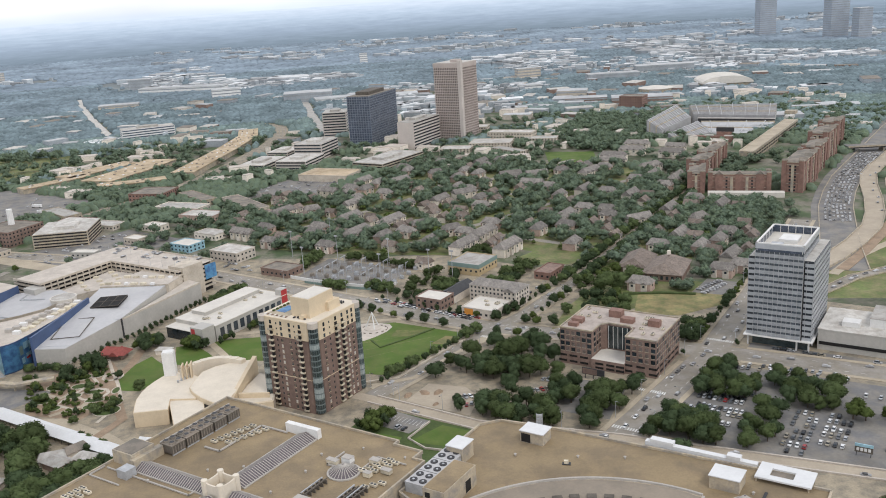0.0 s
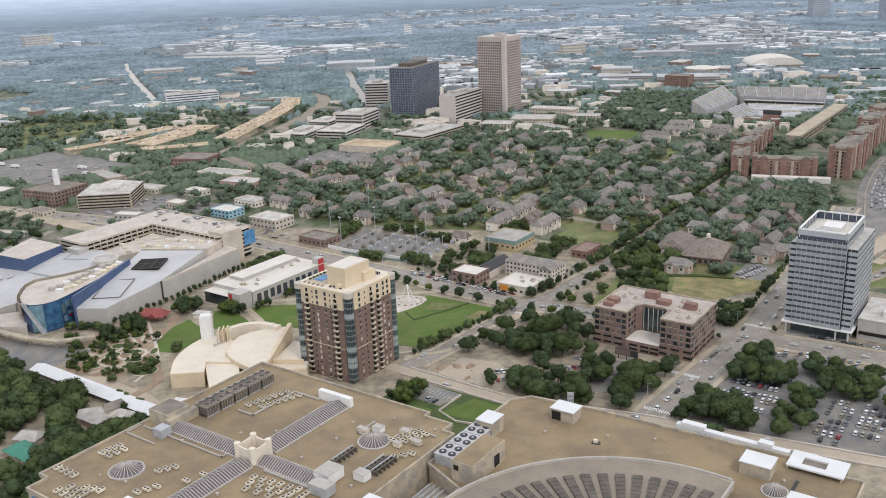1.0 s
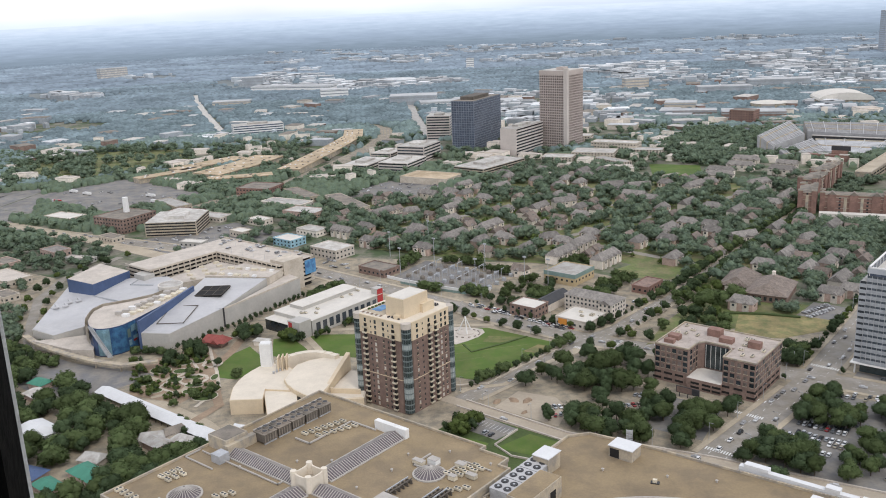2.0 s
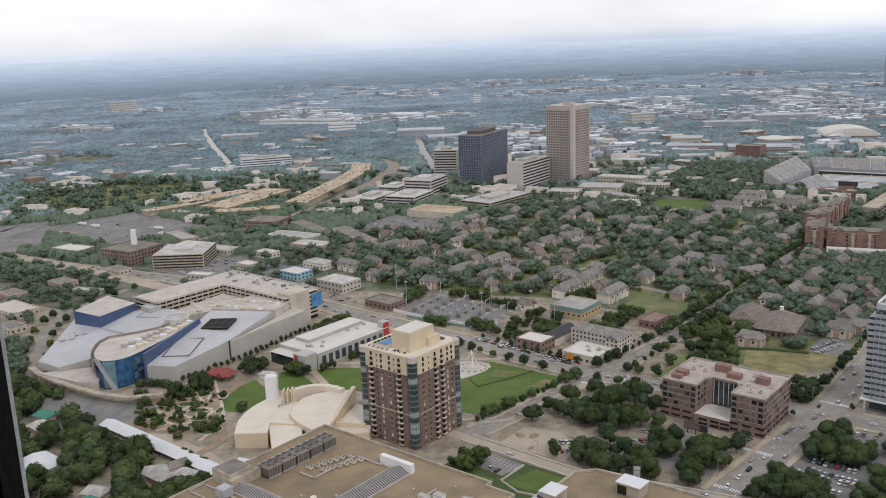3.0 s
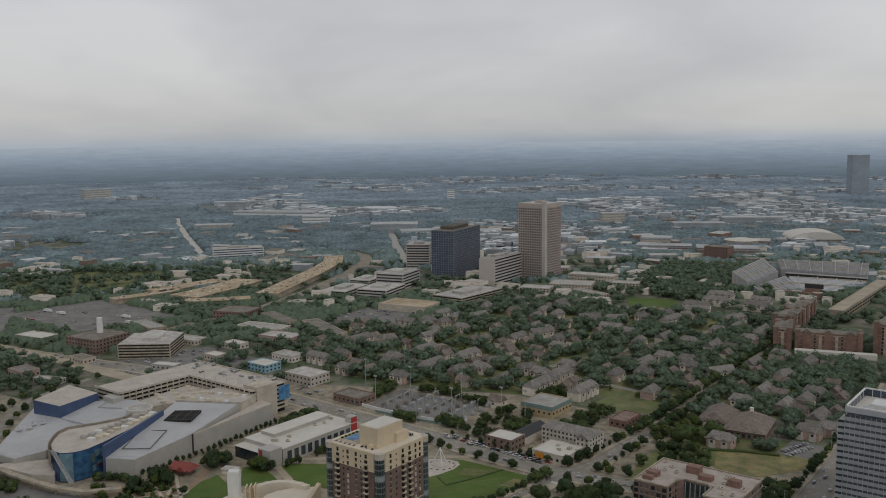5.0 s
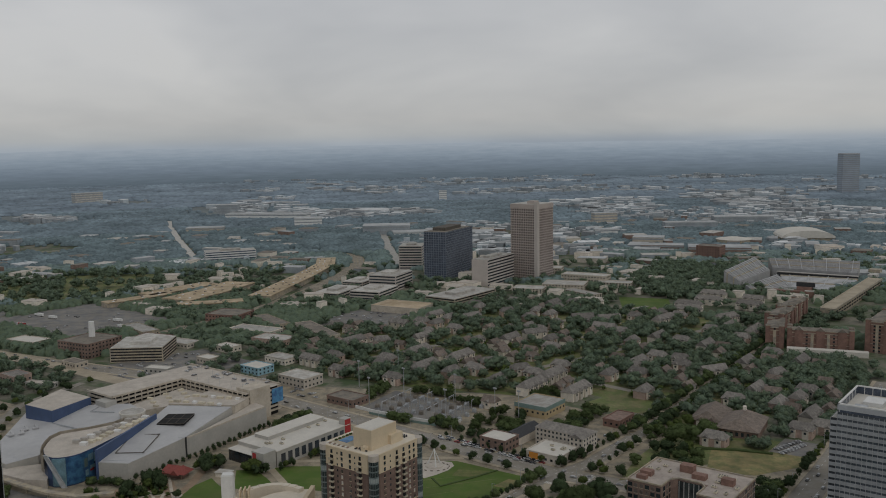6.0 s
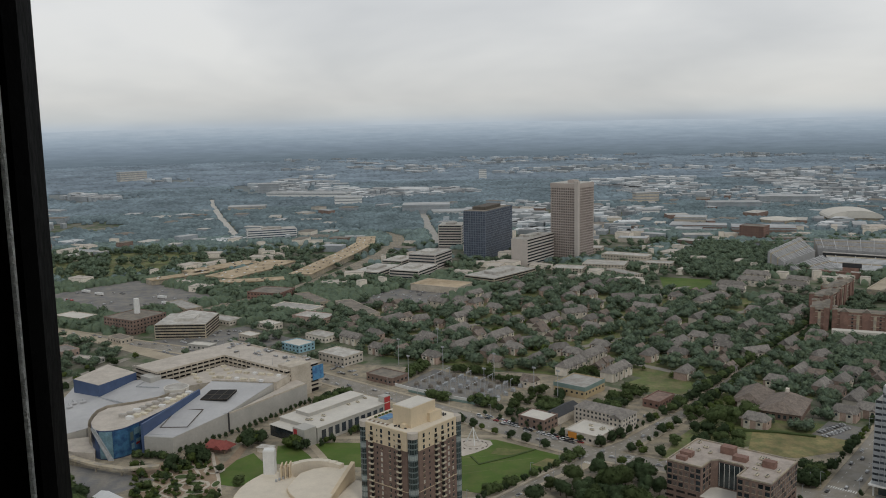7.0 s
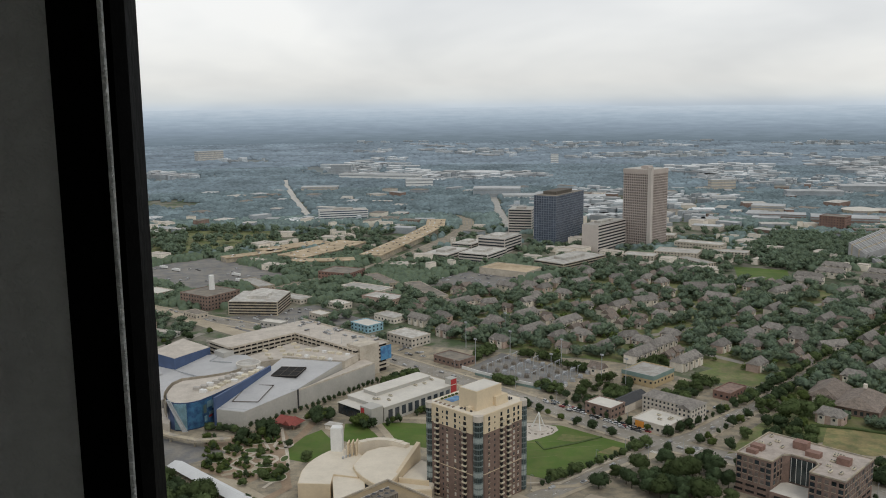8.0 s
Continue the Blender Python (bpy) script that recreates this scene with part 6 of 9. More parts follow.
# the paved yard with tall floodlights
sheet("paved_yard", [(-48, 738), (-22, 784), (44, 728), (26, 690), (-10, 704)], 0.1, M["lot"], "grey fenced paved yard", "yard")
take(-4, 735, 78, 52)
mast = thing("floodlight_mast", 0, 0, -500, 0, "tall slim grey floodlight mast", "floodlight mast", "floodlight masts")
part("pole", tube(bmesh.new(), 0, 0, 0, 24, 0.35, 0.2, 6), M["steel"], mast)
part("head", block(-1.6, 1.6, -0.3, 0.3, 23.4, 24.6), M["steel"], mast)
for x, y in ((-43, 742), (-14, 770), (30, 745), (20, 700), (-55, 800), (60, 700), (-20, 838), (78, 690)):
    copy_thing(mast, pose(x, y, 0, 0, 0, -39))
SPARE.append(mast)
sheet("meadow", [(138, 712), (143, 736), (168, 756), (196, 738), (182, 698)], 0.12, M["grass"], "yellow-green rough field", "field")
take(165, 725, 46, 46)
sheet("meadow", [(128, 560), (168, 575), (240, 600), (262, 625), (240, 640), (180, 640), (150, 600)], 0.12, M["grass"], "dry yellow-green vacant plot", "field")

# ---- office towers beyond the houses
tw = thing("ribbed_tower", 178, 1404, 0, GRID, "tall tan office tower with a dense window grid", "office tower")
take(178, 1404, 50, 50)
TH, S = 118.0, 24.0
part("body", block(-S, S, -S * 0.72, S * 1.28, 0, TH), M["bronze"], tw)
sp = mesh_of("floor_band", block(-S - 0.5, S + 0.5, -S * 0.72 - 0.5, S * 1.28 + 0.5, 0, 1.45), M["tower_stone"])
for k in range(28):
    piece("floor_band", sp, tw, pose(0, 0, 4 + k * 3.95))
pr = mesh_of("pier", block(-0.33, 0.33, -0.75, 0.2, 0, TH - 4), M["tower_stone"])
for k in range(15):
    piece("pier", pr, tw, pose(-S + 1 + k * (2 * S - 2) / 14, -S * 0.72, 2))
for k in range(15):
    piece("pier", pr, tw, pose(S, -S * 0.72 + 1 + k * (2 * S - 2) / 14, 2, 0, 0, 90))
part("corner_shaft", block(S - 4.5, S + 1.6, -S * 0.72 - 1.6, -S * 0.72 + 4.5, 0, TH + 4), M["tower_pale"], tw, "plain pale corner shaft")
part("crown", block(-S - 0.7, S + 0.7, -S * 0.72 - 0.7, S * 1.28 + 0.7, TH - 6, TH), M["tower_stone"], tw)
part("roof", block(-S, S, -S * 0.72, S * 1.28, TH, TH + 0.4), M["roof_pale"], tw)
part("plant_room", block(2, 14, -10, 4, TH + 0.4, TH + 5), M["tower_stone"], tw)

gb = thing("blue_glass_tower", 52, 1452, 0, -27, "dark blue glass office slab", "office tower")
take(52, 1452, 46, 110, -27)
part("body", block(-19, 19, -52, 52, 0, 76), M["glass_b"], gb)
part("roof", block(-18.5, 18.5, -51.5, 51.5, 76, 76.4), M["roof_grey"], gb)
part("plant_screen", block(-11, 11, -36, 24, 76.4, 81.5), M["louvre"], gb, "brown-grey louvred plant screen")
fb = mesh_of("transom", block(-19.25, 19.25, -52.25, 52.25, 0, 0.7), M["mullion_blue"])
for k in range(20):
    piece("transom", fb, gb, pose(0, 0, 3.7 + k * 3.75))
mu = mesh_of("mullion", block(-0.3, 0.3, -0.35, 0.1, 0, 76), M["mullion_blue"])
for k in range(27):
    piece("mullion", mu, gb, pose(19, -52 + 4 * k, 0, 0, 0, 90))
for k in range(10):
    piece("mullion", mu, gb, pose(-19 + 4.2 * k, -52, 0))


def striped(name, x, y, w, d, h, n, turn, label, wall="sand", glass_name="glass", blank=True, group=""):
    o = thing(name, x, y, 0, turn, label, "office building", group)
    take(x, y, w, d, turn)
    part("body", block(-w / 2, w / 2, -d / 2, d / 2, 0, h), M[wall], o)
    me = mesh_of("window_band", block(-w / 2 + 1, w / 2 - 1, -d / 2 - 0.15, d / 2 + 0.15, 0, h / n * 0.45), M[glass_name]) if not blank else None
    me2 = mesh_of("window_band", block(-w / 2 - 0.15, w / 2 + 0.15, -d / 2 + 1.2, d / 2 - 1.2, 0, h / n * 0.45), M[glass_name])
    for k in range(n):
        z = (k + 0.4) * h / n
        piece("window_band", me2, o, pose(0, 0, z))
        if me:
            piece("window_band", me, o, pose(0, 0, z))
    part("roof", block(-w / 2 + 0.5, w / 2 - 0.5, -d / 2 + 0.5, d / 2 - 0.5, h, h + 0.5), M["roof_pale"], o)
    part("plant_room", block(-w * 0.2, w * 0.2, -d * 0.25, d * 0.2, h + 0.5, h + 3.5), M["roof_pale"], o)
    return o


striped("tan_office_slab", 117, 1366, 27, 88, 41, 9, -33, "tan office slab with dark ribbon windows", "tower_pale")
striped("ribbon_office", -8, 1545, 40, 46, 40, 9, -8, "pale office with ribbon windows", "tower_pale", blank=False)
striped("stepped_office", -40, 1345, 44, 60, 22, 5, -24, "pale terraced office with ribbon windows", "tower_pale", blank=False)
striped("stepped_office", -62, 1268, 46, 62, 12, 3, -24, "pale low terraced office with ribbon windows", "tower_pale", blank=False)
striped("stepped_office", -116, 1290, 40, 70, 8, 2, -24, "pale low terraced office with ribbon windows", "roof_mid", blank=False)
striped("stepped_office", -88, 1362, 34, 50, 10, 3, -24, "pale low terraced office with ribbon windows", "roof_mid", blank=False)
# its window bands are near-black paint for the shade between decks
striped("rooftop_parking_block", 60, 1228, 50, 98, 10, 3, -39, "low deck with cars and plant on its roof", "concrete", "shadow_gap", blank=False)
striped("blue_white_office", -349, 1680, 92, 34, 21, 5, 18, "white office with blue glass ends", "white", "glass_b", blank=False)
flat_building("tan_flat_hall", -20, 1160, 70, 44, 8, "sand", "tan_shed", "low tan hall with a flat roof", turn=-30, floors=1, windows=False)
flat_building("brick_warehouse", -354, 962, 46, 46, 15.5, "brick_u", "roof_grey", "red brick warehouse with rows of windows", "warehouse", turn=-30, floors=4)
part("water_tower", tube(bmesh.new(), -6, 8, 15.5, 32, 3.5, 3.0, 10), M["white"], scene.objects["brick_warehouse"], "white rooftop tank tower")
# near-black bands on a solid body paint the shade of open decks
striped("open_parking_block", -290, 940, 54, 54, 15, 5, 0, "concrete parking block with open decks", "concrete", "shadow_gap", blank=False)
flat_building("brick_works", -238, 1128, 46, 40, 9, "brick_o", "roof_grey", "low red brick works", "works", turn=-20, floors=2)
for x, y, w, d, h, t, wm_, rm in ((-190, 1040, 60, 24, 6, -30, "siding", "roof_pale"), (-160, 985, 44, 26, 7, -30, "siding_p", "roof_pale"), (-215, 905, 20, 14, 6, -39, "sand", "roof_white"), (-255, 870, 26, 12, 5, -20, "tin_g", "roof_white"),
                                  (-118, 1030, 90, 20, 6, -62, "sand", "roof_grey"), (-140, 900, 30, 18, 6, -39, "siding", "roof_pale"), (-80, 960, 40, 18, 6, -39, "siding_p", "roof_grey"), (-352, 828, 30, 9, 4, -20, "tin_g", "roof_mid"), (-386, 852, 26, 18, 7, -39, "siding_p", "shingle"),
                                  (-418, 815, 26, 16, 7, -39, "siding_p", "roof_grey"), (-395, 768, 44, 24, 6, -39, "sand", "roof_mid"), (-440, 745, 40, 20, 7, -39, "sand", "roof_mid"), (-372, 716, 22, 14, 5, -39, "sand", "roof_grey"),
                                  (-300, 1010, 40, 22, 6, -25, "brick_u", "roof_pale"), (-262, 985, 34, 20, 5, -30, "siding", "roof_pale"), (-350, 905, 26, 14, 5, -39, "sand", "roof_grey"), (-205, 955, 24, 16, 6, -39, "siding", "roof_white"), (-330, 1060, 60, 20, 6, -50, "concrete", "roof_pale"), (-180, 1090, 70, 18, 6, -58, "concrete", "roof_grey"), (-440, 1010, 44, 24, 6, -30, "sand", "roof_white")):
    flat_building("town_shed", x, y, w, d, h, wm_, rm, "low town building with a flat roof", "building", t, 1, group="low town buildings")

sheet("works_paving", [(-440, 830), (-350, 770), (-318, 640), (-352, 640), (-400, 700), (-470, 800)], 0.05, M["gravel"], "pale worn paving between works buildings", "paving")
LANE = [(-296, 585), (-322, 650), (-343, 712), (-346, 770), (-318, 838)]
STREETS.append((LANE, 10))
street(LANE, 8, walks=False, marks=False)
# rail-side sheds with tan curved roofs, tracks and yards


def shed(line, width, h, label):
    o = ribbon("rail_shed", line, width, h + 1.2, M["tan_shed"], label, "shed", 1.0)
    w_ = ribbon("rail_shed_wall", line, width - 2.5, h + 0.2, M["concrete"], "pale shed wall", "shed", h + 0.2)
    w_.name = "wall"
    w_.parent = o
    del w_["kind"], w_["category"]
    o["kind"] = ""
    del o["kind"]
    o["group"] = "rail-side sheds"
    rq = random.Random(len(line) + int(width))
    for (x0, y0), (x1, y1) in zip(line, line[1:]):
        L = math.hypot(x1 - x0, y1 - y0)
        for k in range(max(int(L / 24), 1)):
            for s in (-0.28, 0.05, 0.3):
                f = (k + rq.uniform(0.2, 0.8)) * 24 / L
                if f < 1:
                    part("roof_vent", block(-1.6, 1.6, -1.0, 1.0, h + 1.2, h + 2.2), M["roof_grey" if rq.random() < 0.6 else "white"], o, m=pose(x0 + (x1 - x0) * f - (y1 - y0) / L * s * width, y0 + (y1 - y0) * f + (x1 - x0) / L * s * width, 0, 0, 0, math.degrees(math.atan2(y1 - y0, x1 - x0))))
    return o


shed([(-335, 1236), (-300, 1300), (-272, 1378)], 50, 7, "long tan-roofed rail shed")
shed([(-326, 1208), (-285, 1214), (-240, 1226)], 24, 6, "long tan-roofed rail shed")
shed([(-222, 1250), (-204, 1330), (-180, 1440), (-160, 1560), (-166, 1640)], 34, 7, "long bending tan-roofed rail shed")
shed([(-392, 1290), (-350, 1345), (-318, 1382)], 34, 6, "long tan-roofed rail shed")
shed([(-430, 1230), (-395, 1262), (-360, 1300)], 22, 6, "long tan-roofed rail shed")
RAIL = [(-330, 1010), (-260, 1110), (-215, 1180), (-172, 1295), (-124, 1473), (-106, 1600), (-112, 1680), (-140, 1740), (-200, 1800), (-330, 1850)]
ribbon("railway", RAIL, 26, 0.3, M["gravel"], "curving ballast railway bed", "railway", 0.25)
for d in (-8, -3, 3, 8):
    ribbon("track", off(RAIL, d), 1.6, 0.5, M["asphalt"], "rusty railway track", "railway", 0.15)
ribbon("road", [(-428, 1723), (-500, 1930), (-574, 2148), (-640, 2350), (-700, 2560)], 20, 0.15, M["roof_pale"], "wide pale avenue running off", "road")
ribbon("road", [(-20, 1500), (-31, 1560), (-61, 1865), (-80, 2100)], 20, 0.15, M["roof_pale"], "pale road running off", "road")
ribbon("road", [(-700, 1120), (-560, 1030), (-489, 992), (-393, 926), (-320, 868), (-250, 815)], 17, 0.2, M["paving"], "pale viaduct road", "road", 0.2)
sheet("car_park", [(-560, 1090), (-536, 1225), (-453, 1262), (-327, 1170), (-290, 1092), (-404, 1022), (-470, 1040)], 0.1, M["lot"], "big grey parking yard", "parking lot")
take(-430, 1140, 200, 140, -40)
sheet("car_park", [(-700, 1180), (-620, 1330), (-570, 1280), (-590, 1150)], 0.1, M["lot"], "grey parking yard", "parking lot")
sheet("car_park", [(-650, 1010), (-570, 1225), (-541, 1225), (-562, 1090), (-475, 1040), (-520, 985)][::-1], 0.1, M["lot"], "grey parking yard", "parking lot")
take(-575, 1105, 110, 190, 20)
sheet("park_grass", [(-640, 1330), (-560, 1262), (-440, 1300), (-400, 1420), (-440, 1540), (-620, 1540), (-700, 1440)], 0.08, M["grass"], "green park slope", "grass")
sheet("park_grass", [(-300, 1520), (-215, 1570), (-200, 1640), (-270, 1640)], 0.09, M["grass"], "green verge", "grass")
sheet("yard", [(-125, 1075), (-95, 1190), (10, 1130), (-20, 1060)], 0.09, M["lot"], "grey parking yard", "parking lot")
take(-60, 1110, 90, 80, -30)
sheet("play_field", [(262, 1125), (278, 1222), (340, 1195), (326, 1128)], 0.1, M["lawn"], "green playing field", "field")
take(300, 1170, 70, 80, -10)
for x, y, w, d, h, t in ((215, 1290, 60, 40, 10, -20), (255, 1340, 70, 26, 14, -30), (160, 1270, 44, 30, 8, -20), (290, 1300, 50, 24, 8, -20), (230, 1235, 60, 18, 6, -60), (205, 1440, 60, 30, 12, -20)):
    flat_building("campus_hall", x, y, w, d, h, "sand", "roof_pale", "pale campus hall with a flat roof", "campus hall", t, 3, group="campus halls")

# ---- brick dormitories, stadium and campus


def dorm(x, y, w, d, h, turn, label="tall orange-red brick dormitory with pale stone bands"):
    o = thing("brick_dormitory", x, y, 0, turn, label, "dormitory", "brick dormitories")
    take(x, y, w, d, turn)
    part("body", block(-w / 2, w / 2, -d / 2, d / 2, 0, h), M["brick_o"], o)
    part("roof", gable(bmesh.new(), -w / 2, w / 2, -d / 2, d / 2, h, h + 1.6, 0.1, 4) if w > d else gable(bmesh.new(), -d / 2, d / 2, -w / 2, w / 2, h, h + 1.6, 0.1, 4), M["roof_grey"], o, m=None if w > d else pose(0, 0, 0, 0, 0, 90))
    part("stone_band", block(-w / 2 - 0.2, w / 2 + 0.2, -d / 2 - 0.2, d / 2 + 0.2, h - 3.4, h - 2.6), M["concrete"], o)
    part("cornice", block(-w / 2 - 0.35, w / 2 + 0.35, -d / 2 - 0.35, d / 2 + 0.35, h - 0.7, h), M["concrete"], o)
    for z in (h * 0.28, h * 0.62):
        part("stone_band", block(-w / 2 - 0.15, w / 2 + 0.15, -d / 2 - 0.15, d / 2 + 0.15, z, z + 0.5), M["concrete"], o)
    for sx, sy in ((-1, -1), (1, -1), (1, 1), (-1, 1)):
        tr = part("turret", block(-2.4, 2.4, -2.4, 2.4, 0, h + 2.2), M["brick_o"], o, m=pose(sx * (w / 2 - 1.4), sy * (d / 2 - 1.4), 0))
        part("turret_cap", gable(bmesh.new(), -2.4, 2.4, -2.4, 2.4, h + 2.2, h + 3.4, 0.3, 2.3), M["roof_grey"], tr)
        part("turret_band", block(-2.55, 2.55, -2.55, 2.55, h + 1.4, h + 2.2), M["concrete"], tr)
    for k in range(max(int(max(w, d) / 20), 1)):
        f = (k + 0.5) / max(int(max(w, d) / 20), 1) - 0.5
        m_ = pose(f * w, -d / 2, 0) if w > d else pose(w / 2, f * d, 0, 0, 0, 90)
        gb_ = part("front_gable", prism(bmesh.new(), [(-4, -0.9), (4, -0.9), (4, 3), (-4, 3)], 0, h), M["brick_o"], o, m=m_)
        part("gable_roof", gable(bmesh.new(), -1.2, 6, -4, 4, h, h + 3.4, 0.2), M["roof_grey"], gb_, m=pose(0, 0, 0, 0, 0, 90))
    bay = mesh_of("bay_strip", block(-1.4, 1.4, -0.5, 0.1, 0, h - 3), M["concrete"])
    for a, ln, dist in ((0, w, d), (90, d, w)):
        nb = max(int(ln / 14), 1)
        for k in range(nb):
            piece("bay_strip", bay, o, (pose(-ln / 2 + (k + 0.5) * ln / nb, -dist / 2, 0) if a == 0 else pose(dist / 2, -ln / 2 + (k + 0.5) * ln / nb, 0, 0, 0, 90)))
        n = max(int(ln / 5.0), 2)
        b_ = bmesh.new()
        for f in range(int(h / 3.6)):
            for k in range(n):
                p = -ln / 2 + (k + 0.5) * ln / n
                bx(b_, p - 0.95, p + 0.95, -0.15, 0.05, 1.2 + f * 3.6, 3.1 + f * 3.6)
        tagged(part("glazing", b_, M["glass"], o, m=pose(0, -dist / 2, 0) if a == 0 else pose(dist / 2, 0, 0, 0, 0, 90)), kind="stuff")
    return o


dorm(415, 900, 62, 16, 20, -24)
dorm(378, 925, 16, 40, 22, -24)
dorm(408, 985, 18, 46, 23, -40)
dorm(440, 1030, 16, 60, 24, -40)
dorm(485, 903, 20, 74, 32, -40)
dorm(540, 975, 18, 50, 30, -40)
dorm(580, 1030, 20, 56, 35, -42)
dorm(630, 1100, 22, 40, 34, -42)
take(408, 862, 84, 30, -23)
part("white_terrace", block(-38, 38, -6, 4, 0, 5), M["roof_white"], m=pose(411, 875, 0, 0, 0, -23))
tagged(scene.objects["white_terrace"], "long white-roofed ground storey terrace", "terrace")
stad = thing("stadium", 560, 1300, 0, GRID, "concrete football stadium with grey raked stands", "stadium")
take(545, 1290, 130, 160)
IN_STAD = stad.matrix_basis.inverted()


def stand(name, a0, a1, b0, b1, rows_n, material):
    """Seat rows stepping up from the line a0-a1 to the line b0-b1, each line's ends given as x, y, z."""
    a0, a1, b0, b1 = Vector(a0), Vector(a1), Vector(b0), Vector(b1)
    o = new(name)
    o.parent = stad
    for k in range(rows_n):
        f, e = k / rows_n, (k + 1) / rows_n
        q = (a0.lerp(b0, f), a1.lerp(b1, f), a1.lerp(b1, e), a0.lerp(b0, e))
        bm = prism(bmesh.new(), [((IN_STAD @ p).x, (IN_STAD @ p).y) for p in q], 0, q[2].z)
        bmesh.ops.recalc_face_normals(bm, faces=bm.faces[:])
        part("tier", bm, M["concrete"] if k % 5 == 4 else M[material], o)
    n = max(int((a1 - a0).length / 16), 2)
    for k in range(n):
        f = (k + 0.5) / n
        p, q = a0.lerp(a1, f), b0.lerp(b1, f)
        d = (q - p).normalized().cross(Vector((0, 0, 1))).normalized() * 0.35
        up = Vector((0, 0, 1.3))
        bm = bmesh.new()
        v = [bm.verts.new(IN_STAD @ w) for w in (p - d + up, p + d + up, q + d + up, q - d + up, p - d, p + d, q + d, q - d)]
        for w in ((0, 1, 2, 3), (4, 5, 1, 0), (5, 6, 2, 1), (6, 7, 3, 2), (7, 4, 0, 3), (7, 6, 5, 4)):
            bm.faces.new([v[i] for i in w])
        bmesh.ops.recalc_face_normals(bm, faces=bm.faces[:])
        part("aisle", bm, M["seat_pale"], o)


def stad_block(name, x, y, turn, w, d, z0, z1, material, label=""):
    return part(name, block(-w / 2, w / 2, -d / 2, d / 2, z0, z1), M[material], stad, label, IN_STAD @ pose(x, y, 0, 0, 0, turn))


stand("west_lower_stand", (466, 1210, 2), (540, 1262, 2), (458, 1228, 11), (538, 1317, 11), 9, "seat")
stand("west_upper_stand", (456, 1246, 13), (538, 1343, 13), (438, 1260, 27), (535, 1398, 27), 12, "seat")
stand("north_lower_stand", (527, 1260, 2), (592, 1214, 2), (545, 1321, 10), (637, 1267, 10), 10, "seat_pale")
stand("north_upper_stand", (547, 1356, 15), (644, 1282, 15), (550, 1381, 27), (668, 1325, 27), 12, "seat")
stad_block("press_gallery", 594, 1306, -34, 112, 8, 0, 12, "dark", "dark glazed gallery between the stands")
stad_block("gallery_roof", 594, 1306, -34, 114, 9, 12, 12.6, "roof_pale")
stad_block("field", 566, 1222, -34, 40, 26, 0.1, 0.3, "lawn", "green playing field")
stad_block("end_block", 509, 1200, -34.5, 74, 9, 0, 8, "brick_o", "long red brick end building")
stad_block("score_house", 528, 1196, -34.5, 20, 10, 0, 13, "brick_o")
stad_block("score_board", 528, 1194, -34.5, 24, 2, 13, 19, "dark", "black scoreboard")
for q in range(3):
    stad_block("end_roof", 486 + 22 * q, 1216 - 15 * q, -34.5, 12, 8, 8, 9, "roof_pale")
stad_block("stair_tower", 690, 1322, -39, 16, 16, 0, 15, "concrete")
stad_block("stair_tower", 676, 1300, -39, 12, 20, 0, 11, "roof_pale")
deck2 = thing("long_deck", 577, 1158, 0, 51.6, "long narrow pale concrete deck between dormitories and stadium", "deck")
take(577, 1158, 268, 20, 51.6)
part("body", block(-134, 134, -9, 9, 0, 11), M["concrete"], deck2)
part("top", block(-133.5, 133.5, -8.5, 8.5, 11, 11.2), M["paving"], deck2)
for s in (-8.9, 8.5):
    part("parapet", block(-134, 134, s, s + 0.4, 11, 12.2), M["sand"], deck2)
# opening is a near-black panel, its inner shade put into the colour
gap_ = mesh_of("opening", block(-5, 5, -9.1, -8.8, 0, 2.0), M["shadow_gap"])
for k in range(20):
    for z in (2.5, 6.5):
        piece("opening", gap_, deck2, pose(-128 + 13.4 * k, 0, z))
cb = flat_building("brick_library_tower", 520, 1566, 42, 30, 25, "brick_o", "roof_grey", "orange brick campus tower", "campus hall", -38, 6)
rd = part("round_arena", tube(bmesh.new(), 0, 0, 0, 11, 34, 34, 32), M["concrete"], m=pose(636, 1776, 0))
part("roof", tube(bmesh.new(), 0, 0, 11, 15, 35, 8, 32), M["roof_white"], rd)
tagged(rd, "round arena with a cream roof", "arena")
dm = part("domed_arena", prism(bmesh.new(), [(-50, -40), (50, -40), (50, 40), (-50, 40)], 0, 9), M["concrete"], m=pose(795, 1815, 0, 0, 0, -10))
b = bmesh.new()
for k in range(13):
    a = math.pi * k / 12
    x = -52 * math.cos(a)
    z = 9 + 15 * math.sin(a)
    b.verts.new((x, -42, z))
    b.verts.new((x, 42, z))
b.verts.ensure_lookup_table()
for k in range(12):
    b.faces.new((b.verts[2 * k], b.verts[2 * k + 1], b.verts[2 * k + 3], b.verts[2 * k + 2]))
b.faces.new([b.verts[2 * k] for k in range(13)])
b.faces.new([b.verts[2 * k + 1] for k in range(12, -1, -1)])
bmesh.ops.recalc_face_normals(b, faces=b.faces[:])
part("roof", b, M["roof_white"], dm)
tagged(dm, "arena with a white barrel roof", "arena")
take(795, 1815, 110, 90)

